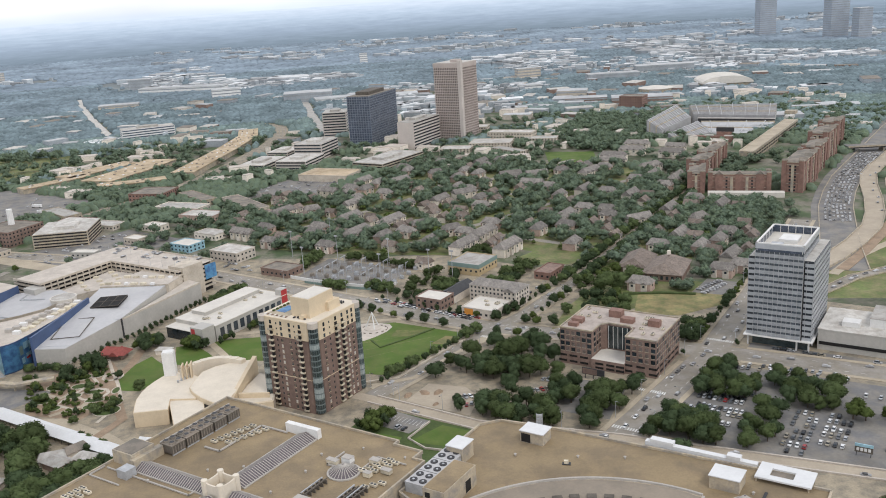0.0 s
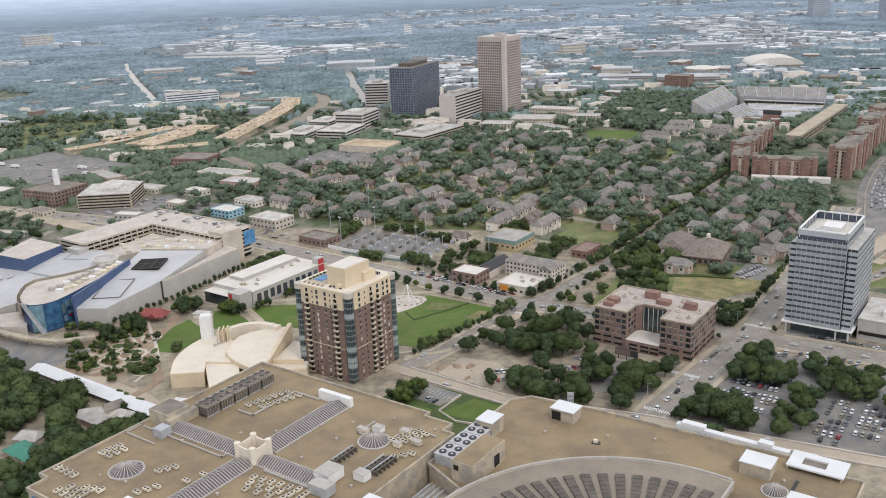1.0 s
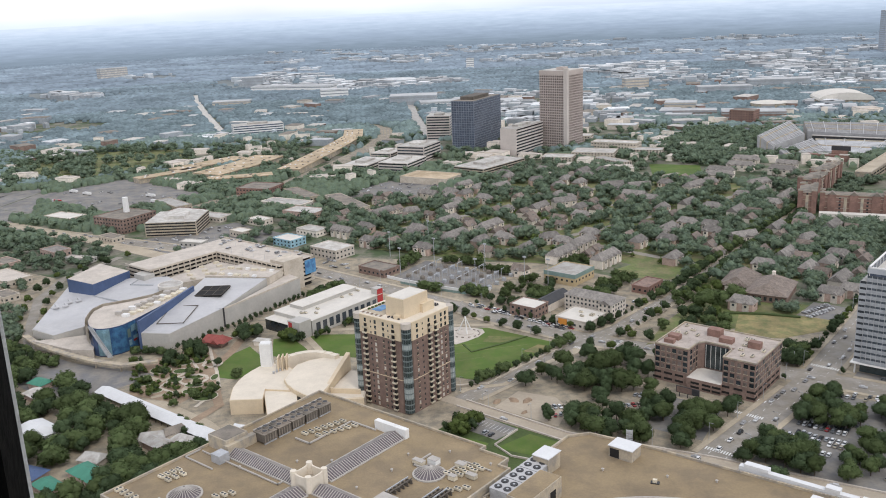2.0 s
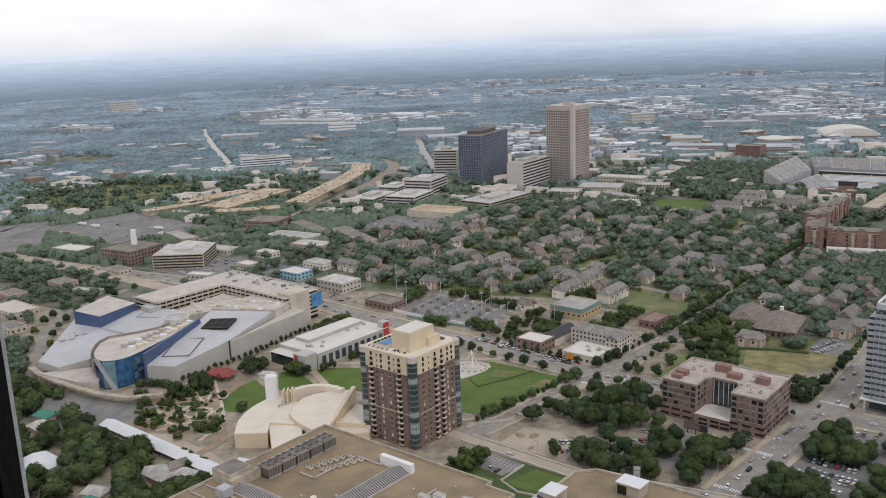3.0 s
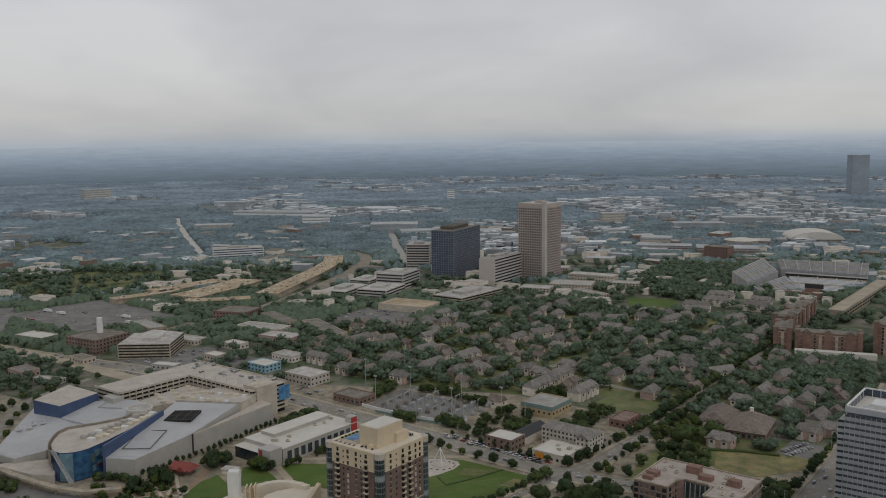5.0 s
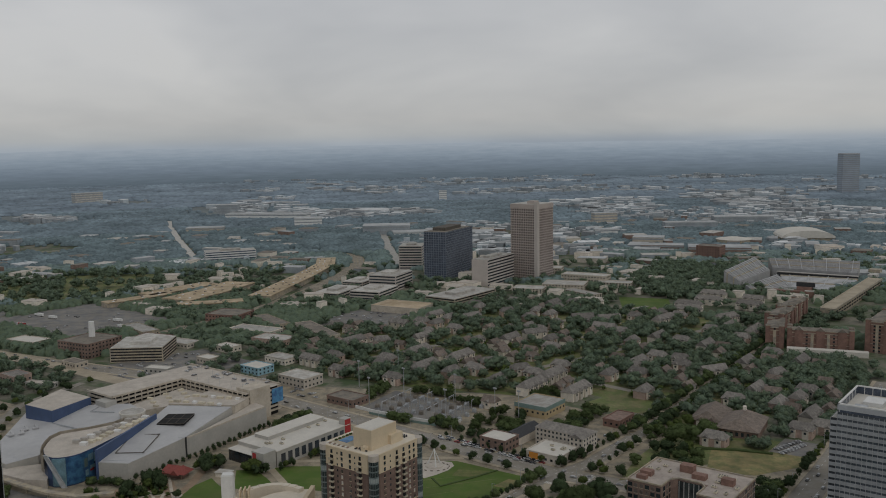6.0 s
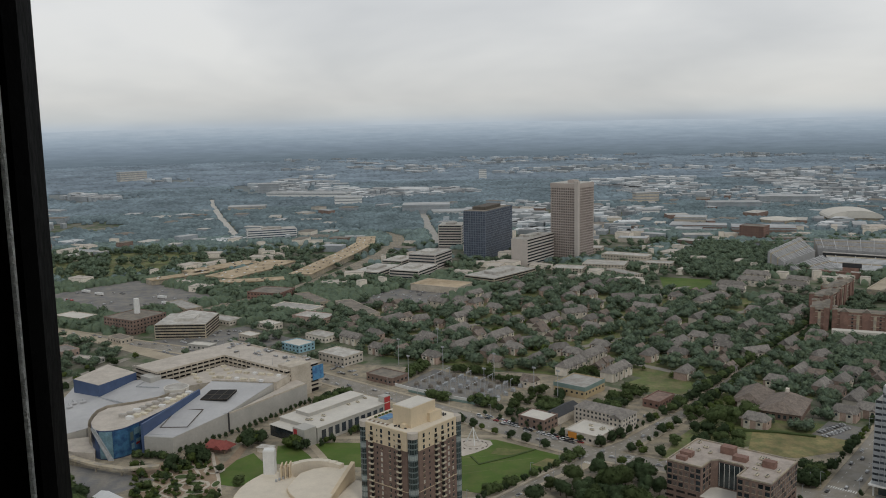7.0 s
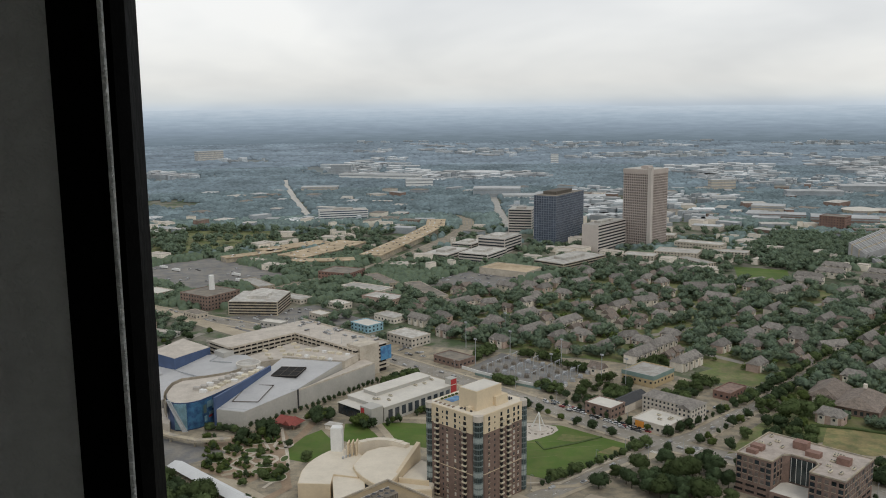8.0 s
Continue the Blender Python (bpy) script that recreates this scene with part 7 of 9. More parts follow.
# ---- motorway
HWY = [(372, 620), (405, 690), (438, 752), (467, 806), (502, 861), (545, 921), (590, 975), (645, 1040), (700, 1105), (775, 1195), (860, 1290), (1050, 1480)]
ribbon("motorway", HWY, 38, 0.12, M["lot"], "broad grey concrete motorway", "road")
ribbon("barrier", off(HWY, 12), 0.8, 1.0, M["concrete"], "pale concrete motorway barrier", "barrier", 0.9)
ribbon("barrier", off(HWY, -19), 0.8, 1.0, M["concrete"], "pale concrete motorway barrier", "barrier", 0.9)
RAMP = [(350, 628), (385, 654), (420, 685), (459, 725), (488, 767), (518, 819), (547, 875), (574, 920), (606, 958), (637, 989), (720, 1080), (860, 1240), (1060, 1440)]
ribbon("ramp", RAMP, 17, 0.9, M["earth_road"], "tan concrete motorway ramp curving away", "road", 0.8)
ribbon("ramp", off(RAMP, -26)[5:], 20, 0.9, M["earth_road"], "tan concrete motorway lanes", "road", 0.8)
for s in (8.5, -8.5):
    ribbon("barrier", off(RAMP, s), 0.7, 1.9, M["concrete"], "pale concrete ramp parapet", "barrier", 1.8)
ribbon("bank", [(372, 622), (413, 660), (452, 700), (490, 742)], 9, 0.5, M["earth"], "brown planted bank below the ramp", "bank", 0.4)
ribbon("slip_road", [(360, 614), (395, 645), (430, 668), (470, 690), (540, 715)], 8, 0.3, M["paving"], "pale slip road", "road", 0.2)
sheet("verge", [(300, 575), (340, 640), (460, 730), (560, 740), (560, 560), (420, 540)], 0.06, M["grass"], "green motorway verge", "grass")
SLIP = [(318, 572), (347, 588), (369, 602), (385, 607), (401, 612), (470, 632)]
ribbon("slip_road", SLIP, 9, 0.35, M["asphalt"], "grey slip road with queueing cars", "road", 0.25)
for s in (-4.8, 4.8):
    ribbon("barrier", off(SLIP, s), 0.5, 1.1, M["concrete"], "pale concrete road parapet", "barrier", 1.0)
bridge = thing("overpass", 668, 1046, 0, -10, "dark-sided concrete road bridge over the motorway", "bridge")
part("girder", block(-42, 60, -8, 8, 5, 7), M["dark"], bridge)
part("deck", block(-44, 62, -9, 9, 7, 7.6), M["lot"], bridge)
part("parapet", block(-44, 62, -9.4, -9, 6.6, 8.6), M["concrete"], bridge)
for x in (-40, 0, 40):
    part("pier", block(x - 1, x + 1, -7, 7, 0, 5), M["concrete"], bridge)

# ---- street lamps
lamp = thing("street_lamp", 0, 0, -500, 0, "slim grey street lamp beside the road", "street lamp", "street lamps")
part("pole", tube(bmesh.new(), 0, 0, 0, 10, 0.16, 0.09, 6), M["steel"], lamp)
part("arm", block(-0.06, 2.2, -0.06, 0.06, 9.85, 10.0), M["steel"], lamp)
part("head", block(1.7, 2.7, -0.18, 0.18, 9.7, 9.88), M["dark"], lamp)
SPARE.append(lamp)
for ln, d_, every in ((ROAD_R[:5], 11, 32), (ROAD_R[:5], -11, 32), (ROAD_X[4:10], 12, 34), (ROAD_X[4:10], -12, 34), (ROAD_M, 9, 30), (ROAD_M, -9, 30), (ROAD_N[1:4], 6, 30)):
    side_ = off(ln, d_)
    for (x0, y0), (x1, y1) in zip(side_, side_[1:]):
        L = math.hypot(x1 - x0, y1 - y0)
        for k in range(int(L / every)):
            f = (k + 0.5) * every / L
            x, y = x0 + (x1 - x0) * f, y0 + (y1 - y0) * f
            if not on_street(x, y, ln, 0.5):
                copy_thing(lamp, pose(x, y, 0.1, 0, 0, math.degrees(math.atan2(y1 - y0, x1 - x0)) + (-90 if d_ > 0 else 90)))

# ---- parking lots in front
for poly in ([uv(-140, 405), uv(-60, 405), uv(-60, 510), uv(-140, 505)], [uv(-60, 405), uv(40, 420), uv(60, 515), uv(-60, 510)], [uv(-200, 408), uv(-168, 410), uv(-175, 455), uv(-205, 450)], [uv(-128, 530), uv(40, 535), uv(40, 548), uv(-128, 545)]):
    sheet("car_park", poly, 0.07, M["lot"], "worn grey parking lot", "parking lot")
sheet("lawn", [uv(-290, 300), uv(-190, 300), uv(-190, 369), uv(-290, 369)], 0.05, M["grass_dark"], "dark green ground cover beside the mart", "lawn")
sheet("lawn", [uv(-252, 343), uv(-215, 350), uv(-215, 367), uv(-246, 366)], 0.12, M["lawn"], "green lawn beside the mart", "lawn")
sheet("lawn", [uv(-276, 322), uv(-254, 330), uv(-258, 345), uv(-279, 342)], 0.1, M["lawn"], "green lawn beside the mart", "lawn")
ribbon("lawn_wall", [uv(-254, 366), uv(-254, 345), uv(-240, 340), uv(-214, 346)], 0.7, 1.0, M["roof_mid"], "low pale wall edging a lawn", "wall", 1.0)
sheet("car_park", [uv(-284, 351), uv(-257, 350), uv(-254, 367), uv(-281, 369)], 0.13, M["lot"], "small grey parking lot", "parking lot")
b = bmesh.new()
for k in range(11):
    bx(b, -280 + 2.4 * k, -279.8 + 2.4 * k, 359, 364.5, 0.14, 0.17)
tagged(part("bay_marks", b, M["paint"], m=pose(0, 0, 0, 0, 0, GRID)), "white parking bay marks", "road marking", kind="structure")
sheet("gravel_yard", [uv(-281, 382), uv(-238, 382), uv(-245, 404), uv(-259, 413), uv(-282, 408)], 0.1, M["earth_road"], "pale sandy building yard", "yard")
sheet("car_park", [uv(-258, 414), uv(-243, 404), uv(-213, 416), uv(-200, 440), uv(-222, 436)], 0.11, M["gravel"], "pale worn parking lot between trees", "parking lot")
ry = random.Random(91)
for u_, v_, w_, h_ in ((-284, 389, 4, 1.6), (-277, 396, 4.5, 1.4), (-270, 400, 4.5, 1.6), (-263, 386, 3, 1.0)):
    ring_ = [(w_ * ry.uniform(0.7, 1.1) * math.cos(q * 0.628), w_ * 0.6 * ry.uniform(0.7, 1.1) * math.sin(q * 0.628)) for q in range(10)]
    b = bmesh.new()
    lo_, mid_ = [b.verts.new((x, y, 0)) for x, y in ring_], [b.verts.new((x * 0.55, y * 0.55, h_ * ry.uniform(0.6, 0.8))) for x, y in ring_]
    peak = b.verts.new((0.2, 0, h_))
    for q in range(10):
        b.faces.new((lo_[q], lo_[(q + 1) % 10], mid_[(q + 1) % 10], mid_[q]))
        b.faces.new((mid_[q], mid_[(q + 1) % 10], peak))
    tagged(part("soil_mound", b, M["earth"], m=pose(*uv(u_, v_), 0.1, 0, 0, ry.uniform(0, 180))), "low brown heap of soil in the yard", "soil mound", "soil mounds")

# ---- cars
def car_kind(colour, van=False):
    o = part("car", bmesh.new(), M["car_" + colour])
    bm = bmesh.new()
    h = 1.15 if van else 0.95
    prism(bm, [(-0.88, -2.3), (0.88, -2.3), (0.9, 2.2), (0.6, 2.35), (-0.6, 2.35), (-0.9, 2.2)], 0.35, h, [h, h, h - 0.12, h - 0.18, h - 0.18, h - 0.12])
    roof_z = 2.0 if van else 1.5
    prism(bm, [(-0.68, -1.5), (0.68, -1.5), (0.68, 0.5), (-0.68, 0.5)], roof_z - 0.06, roof_z)
    bm.to_mesh(o.data)
    bm.free()
    tagged(o, ("%s van parked on asphalt" if van else "%s car on asphalt") % colour + " with dark windows", "car", "cars")
    g = bmesh.new()
    lo = [g.verts.new(p) for p in ((-0.82, -2.0, h), (0.82, -2.0, h), (0.82, 1.1, h - 0.03), (-0.82, 1.1, h - 0.03))]
    hi = [g.verts.new(p) for p in ((-0.67, -1.5, roof_z - 0.03), (0.67, -1.5, roof_z - 0.03), (0.67, 0.5, roof_z - 0.03), (-0.67, 0.5, roof_z - 0.03))]
    g.faces.new(hi)
    for i in range(4):
        g.faces.new((lo[i], lo[(i + 1) % 4], hi[(i + 1) % 4], hi[i]))
    part("cabin_glass", g, M["glass"], o)
    w = bmesh.new()
    for x in (-0.8, 0.8):
        for y in (-1.4, 1.4):
            bx(w, x - 0.12, x + 0.12, y - 0.32, y + 0.32, 0.0, 0.64)
    part("wheel_set", w, M["tyre"], o)
    return o


CARS = [car_kind(c) for c in ("white", "white", "white", "silver", "silver", "black", "grey", "grey", "red", "tan")] + [car_kind("white", True), car_kind("black", True), car_kind("silver", True)]
SPARE += CARS
rng = random.Random(5)


FAR_CARS = ([], [])


def put_car(m):
    """The nearer cars are things; those past about 300 are joined."""
    global CAR_COUNT
    CAR_COUNT += 1
    if CAR_COUNT <= 270:
        copy_thing(rng.choice(CARS), m)
        return
    vs, fs = FAR_CARS
    for x0, x1, y0, y1, z0, z1 in ((-0.9, 0.9, -2.3, 2.3, 0.3, 0.95), (-0.7, 0.7, -1.6, 0.7, 0.95, 1.5)):
        o = len(vs)
        vs.extend([tuple(m @ Vector(p)) for p in ((x0, y0, z0), (x1, y0, z0), (x1, y1, z0), (x0, y1, z0), (x0, y0, z1), (x1, y0, z1), (x1, y1, z1), (x0, y1, z1))])
        fs.extend([tuple(i + o for i in f) for f in ((3, 2, 1, 0), (4, 5, 6, 7), (0, 1, 5, 4), (1, 2, 6, 5), (2, 3, 7, 6), (3, 0, 4, 7))])


CAR_COUNT = 0


def park(u0, v0, u1, v1, n, turn, fill=0.8, z=0.1):
    """A row of parked cars in street-grid coordinates."""
    for k in range(n):
        if rng.random() < fill:
            f = k / max(n - 1, 1)
            x, y = uv(u0 + (u1 - u0) * f, v0 + (v1 - v0) * f)
            put_car(pose(x, y, z, 0, 0, GRID + turn + rng.uniform(-3, 3) + rng.choice((0, 180))))


def traffic(line, width, every, z=0.1, far=False):
    for (x0, y0), (x1, y1) in zip(line, line[1:]):
        L = math.hypot(x1 - x0, y1 - y0)
        s = rng.uniform(0, every)
        while s < L:
            lane = rng.choice((-0.36, -0.13, 0.13, 0.36)) * width
            d = Vector((x1 - x0, y1 - y0)) / L
            put_car(pose(x0 + d.x * s - d.y * lane, y0 + d.y * s + d.x * lane, z, 0, 0, math.degrees(math.atan2(d.y, d.x)) - 90 + (180 if lane > 0 else 0)))
            s += every * rng.uniform(0.5, 1.6)


for v in (430, 441, 446, 457, 462, 470):
    park(-134, v, -108, v, 10, 0, 0.85)
for v in (415, 422, 430, 437, 445, 452, 459):
    park(-82, v, -72, v, 4, 0, 0.9)
for v in (430, 439, 446, 455, 462):
    park(-66, v, -56, v, 4, 0, 0.85)
for v in (436, 447):
    park(-40, v, 0, v, 13, 0, 0.7)
park(-132, 503, -60, 512, 24, 0, 0.6)
park(-120, 510, -70, 516, 14, 0, 0.5)
park(-125, 540, 20, 543, 34, 90, 0.5)
park(-30, 548, 30, 552, 16, 0, 0.6)
park(-58, 481, 34, 486, 26, 0, 0.6)
park(-58, 493, 34, 498, 26, 0, 0.5)
park(-40, 416, -20, 418, 7, 0, 0.7)
park(-52, 475, -10, 477, 12, 90, 0.5)
park(-256, 396, -248, 405, 5, 60, 0.9)
park(-246, 392, -243, 398, 3, 30, 0.9)
park(-278, 353, -262, 353, 5, 0, 0.7)
park(-226, 420, -212, 432, 7, 50, 0.8)
park(-222, 441, -200, 446, 8, 0, 0.7)
park(-300, 520, -300, 590, 12, 0, 0.5)
park(-395, 521, -310, 515, 24, 90, 0.9)
park(-400, 517.5, -315, 511.5, 22, 90, 0.7)
traffic(ROAD_R, 16, 13)
traffic(ROAD_X, 16, 15)
traffic(ROAD_M, 9, 30)
traffic(ROAD_N, 8, 40)
for q in (-15, -11.5, -8, -4.5, -1, 2.5, 6):
    traffic(off(HWY, q)[2:8], 1.0, 10.5, 0.15)
traffic(off(RAMP, -4)[4:9], 6, 26, 0.95)
traffic(SLIP, 3, 9, 0.4)
for k in range(36):
    x, y = -110 + rng.uniform(0, 100), 1080 + rng.uniform(0, 70)
    put_car(pose(x, y, 0.1, 0, 0, -30))
for k in range(20):
    put_car(pose(rng.uniform(-520, -330), rng.uniform(1090, 1180), 0.1, 0, 0, -30))
for k in range(28):
    x, y = uv(-630 + rng.uniform(-40, 70), 470 + rng.uniform(0, 26))
    put_car(pose(x, y, 24.0, 0, 0, GRID + rng.choice((0, 90))))
for k in range(26):
    x, y = uv(-690 + rng.uniform(0, 150), 530 + rng.uniform(0, 26))
    put_car(pose(x, y, 0.1, 0, 0, GRID + rng.choice((0, 90))))
for k in range(44):
    f, e = rng.random(), rng.random()
    put_car(pose(-330 + 75 * f + 85 * e, 885 - 52 * f + 70 * e, 0.12, 0, 0, GRID + rng.choice((0, 90))))
for k in range(6):
    tr_ = thing("lorry", rng.uniform(-520, -340), rng.uniform(1090, 1190), 0.1, rng.choice((-30, 60)), "white and red lorry in the yard", "lorry", "lorries")
    part("trailer", block(-1.3, 1.3, -8, 4, 1.0, 4.0), M["car_red" if k == 0 else "white"], tr_)
    part("cab", block(-1.25, 1.25, 4.6, 7, 0.7, 3.4), M["car_white"], tr_)
    part("wheel_set", bx(block(-1.3, 1.3, -6.5, -4.5, 0, 1.0), -1.3, 1.3, 4.8, 6.2, 0, 1.0), M["tyre"], tr_)


# ---- brown-roofed parish hall with its dry field and car park
ph = thing("parish_hall", 243, 652, 0, -31, "wide brick hall under steep brown hipped roofs", "hall")
take(240, 662, 56, 66, -31)
part("wall", block(-15, 15, -19, 21, 0, 6), M["brick_u"], ph)
part("roof", gable(bmesh.new(), -20, 22, -15, 15, 6, 12.8, 1.0, 9), M["shingle_b"], ph, m=pose(0, 0.5, 0, 0, 0, 90))
part("side_wall", block(-36, -14.9, -6, 30, 0, 6), M["brick_u"], ph)
part("side_roof", gable(bmesh.new(), -7, 31, -11.5, 11.5, 6, 12.5, 1.0, 5), M["shingle_b"], ph, m=pose(-25.5, 0, 0, 0, 0, 90))
for x, y in ((-29, -6.2), (-21, -6.2)):
    part("front_gable", prism(bmesh.new(), [(x - 3.4, y - 2.5), (x + 3.4, y - 2.5), (x + 3.4, y + 1), (x - 3.4, y + 1)], 0, 6), M["siding"], ph)
    part("gable_roof", gable(bmesh.new(), -8, 2.8, -3.6, 3.6, 6, 9.4, 0.3), M["shingle_b"], ph, m=pose(x, y, 0, 0, 0, -90))
part("cupola", block(-1.2, 1.2, 8, 11, 13.5, 16.5), M["siding"], ph)
for k in range(7):
    part("window", block(-13 + k * 4, -11 + k * 4, -19.15, -18.95, 1.4, 4.2), M["glass"], ph)
sheet("dry_field", [(190, 572), (219, 562), (266, 578), (270, 592), (250, 604), (207, 614)], 0.14, M["dry"], "dry golden grass field", "grass")
take(232, 588, 76, 34, -20)
sheet("car_park", [(246, 605), (272, 588), (292, 612), (268, 632)], 0.16, M["lot"], "small grey parking lot", "parking lot")
take(268, 609, 34, 34, -39)
ribbon("hedge", [(196, 615), (222, 610), (246, 600)], 3, 1.2, M["leaf"], "low clipped hedge beside the field", "hedge", 1.2)
for k in range(16):
    put_car(pose(252 + 22 * (k % 8) / 7, 604 + 15 * (k % 8) / 7 - (8 if k > 7 else 0) + 4, 0.2, 0, 0, 40 + rng.uniform(-4, 4)))

tagged(new("far_cars", raw("far_cars", *FAR_CARS, M["car_mixed"])), "many pale and dark cars on the motorway and yards", "cars", kind="stuff")

# ---- houses
rng = random.Random(11)


def house_kind(k):
    w, d, h = ((13, 10, 5.5), (18, 11, 6.5), (26, 11, 7.0), (11, 9, 5.0), (34, 12, 7.5))[k]
    o = thing("house", 0, 0, -500, 0, "", "house", "houses among the trees")
    part("wall", block(-w / 2, w / 2, -d / 2, d / 2, 0, h), M["siding" if k % 2 == 0 else "siding_p"], o)
    part("roof", gable(bmesh.new(), -w / 2, w / 2, -d / 2, d / 2, h, h + d * 0.45, 0.6, d * 0.3 if k in (1, 4) else 0.0), M["shingle" if k % 3 else "shingle_b"], o)
    n = max(int(w / 7), 1)
    for q in range(n):
        x = -w / 2 + (q + 0.5) * w / n
        part("front_gable", prism(bmesh.new(), [(x - 2.2, -d / 2 - 1.4), (x + 2.2, -d / 2 - 1.4), (x + 2.2, -d / 2 + 0.5), (x - 2.2, -d / 2 + 0.5)], 0, h), M["siding"], o)
        g = bmesh.new()
        gable(g, -d * 0.28, 1.4 + 0.3, -2.2, 2.2, h, h + 2.0, 0.3)
        part("gable_roof", g, M["shingle"], o, m=pose(x, -d / 2, 0, 0, 0, -90))
        part("window", block(x - 0.9, x + 0.9, -d / 2 - 1.5, -d / 2 - 1.38, h - 2.6, h - 0.9), M["glass"], o)
    part("window", block(w / 2 - 0.02, w / 2 + 0.1, -0.9, 0.9, h - 2.6, h - 1.0), M["glass"], o)
    return o, w, d


KINDS = [house_kind(k) for k in range(5)]
SPARE += [k[0] for k in KINDS]
LABELS = ("cream two-storey house with a grey gable roof", "brick-fronted house with a hipped grey roof", "row of pale townhouses with grey gabled roofs", "small pale house with a brown roof", "long pale terrace with front gables")
RES = [(-160, 940), (-110, 1060), (0, 1075), (60, 1160), (150, 1200), (255, 1130), (345, 1080), (380, 960), (330, 760), (245, 640), (200, 655), (200, 700), (135, 770), (80, 760), (-20, 800), (-70, 830)]
ROAD_H = [[(-60, 900), (60, 985), (190, 1080), (300, 1150)], [(40, 800), (160, 880), (340, 1010)], [(-60, 1010), (60, 890), (150, 800), (230, 720)], [(60, 1110), (200, 960), (300, 850)]]
for ln in ROAD_H:
    street(ln, 8, walks=False, marks=False)
ROWS_A = [(5, 845, 42, 51), (41, 880, 46, 51), (69, 856, 22, 6), (96, 829, 22, 17), (-24, 808, 19, -39), (-1, 906, 50, 51), (-77, 841, 21, -39), (-54, 837, 17, 51), (99, 770, 33, 51), (122, 803, 37, 51), (135, 751, 48, 51), (0, 1031, 21, 51), (21, 1046, 21, 51), (42, 1015, 20, -39), (99, 957, 25, 51), (129, 979, 26, 20), (208, 837, 33, 51), (250, 827, 22, -39)]
ROWS_B = [(234, 758, 17, 51), (271, 803, 25, 20), (290, 1036, 36, 40), (335, 1091, 40, -7), (363, 1034, 40, 30), (371, 966, 46, 51), (350, 990, 30, 51), (287, 741, 27, 51), (325, 790, 22, 30), (259, 714, 18, -39), (291, 702, 21, 51), (-72, 957, 39, 51), (-40, 962, 22, 16), (-72, 1053, 14, 51), (64, 1077, 31, 40)]
ROWS_C = [(112, 1109, 22, 13), (197, 1057, 31, 6), (227, 1047, 28, 7), (227, 933, 19, 51), (258, 948, 25, 51), (236, 865, 20, -39), (158, 940, 13, 51), (194, 964, 14, 51), (138, 913, 18, -39), (192, 746, 19, 51), (59, 728, 14, -39), (297, 905, 27, 51), (312, 833, 23, 51), (329, 734, 20, -39), (302, 667, 23, 51), (174, 803, 19, 51), (364, 830, 30, 51)]
count = 0


def put_house(x, y, kd, tn):
    global count
    o, w, d = KINDS[kd]
    tagged(copy_thing(o, pose(x, y, 0, 0, 0, tn)), LABELS[kd])
    take(x, y, w, d, tn, 0.5)
    count += 1


for x, y, L, tn in ROWS_A + ROWS_B + ROWS_C:
    put_house(x, y, 4 if L >= 32 else 2 if L >= 23 else 1 if L >= 18 else 0, tn)
for k in range(2500):
    if count > 150:
        break
    x, y = rng.uniform(-160, 430), rng.uniform(620, 1200)
    kd = rng.choice((0, 1, 2, 3, 1))
    if (inside(x, y, RES) or inside(x, y, [(200, 655), (245, 640), (330, 760), (400, 870), (440, 850), (400, 720), (310, 610)])) and free(x, y, KINDS[kd][1] / 2 + 1):
        put_house(x, y, kd, rng.choice((GRID, GRID + 90)) + rng.uniform(-4, 4))
for x, y, kd, tn in ((345, 1120, 4, -35), (380, 1150, 4, -35), (420, 1110, 4, -40), (330, 1170, 4, 50), (400, 1190, 4, -35), (440, 1150, 2, -40), (212, 622, 1, -39), (240, 630, 4, -39), (262, 660, 1, 51), (285, 690, 4, -39), (300, 640, 1, -39)):
    if free(x, y, 4):
        tagged(copy_thing(KINDS[kd][0], pose(x, y, 0, 0, 0, tn)), LABELS[kd])
        take(x, y, 26, 12, tn, 0.5)
sheet("neighbourhood_grass", RES[::-1], 0.04, M["grass"], "rough grass and yards between the houses", "grass")

# ---- trees
ICO_V, ICO_F = [], []
_b = bmesh.new()
bmesh.ops.create_icosphere(_b, subdivisions=1, radius=1.0)
ICO_V = [tuple(v.co) for v in _b.verts]
ICO_F = [tuple(v.index for v in f.verts) for f in _b.faces]
_b.free()


OCT_V = [(1, 0, 0), (-1, 0, 0), (0, 1, 0), (0, -1, 0), (0, 0, 1), (0, 0, -1)]
OCT_F = [(0, 2, 4), (2, 1, 4), (1, 3, 4), (3, 0, 4), (2, 0, 5), (1, 2, 5), (3, 1, 5), (0, 3, 5)]


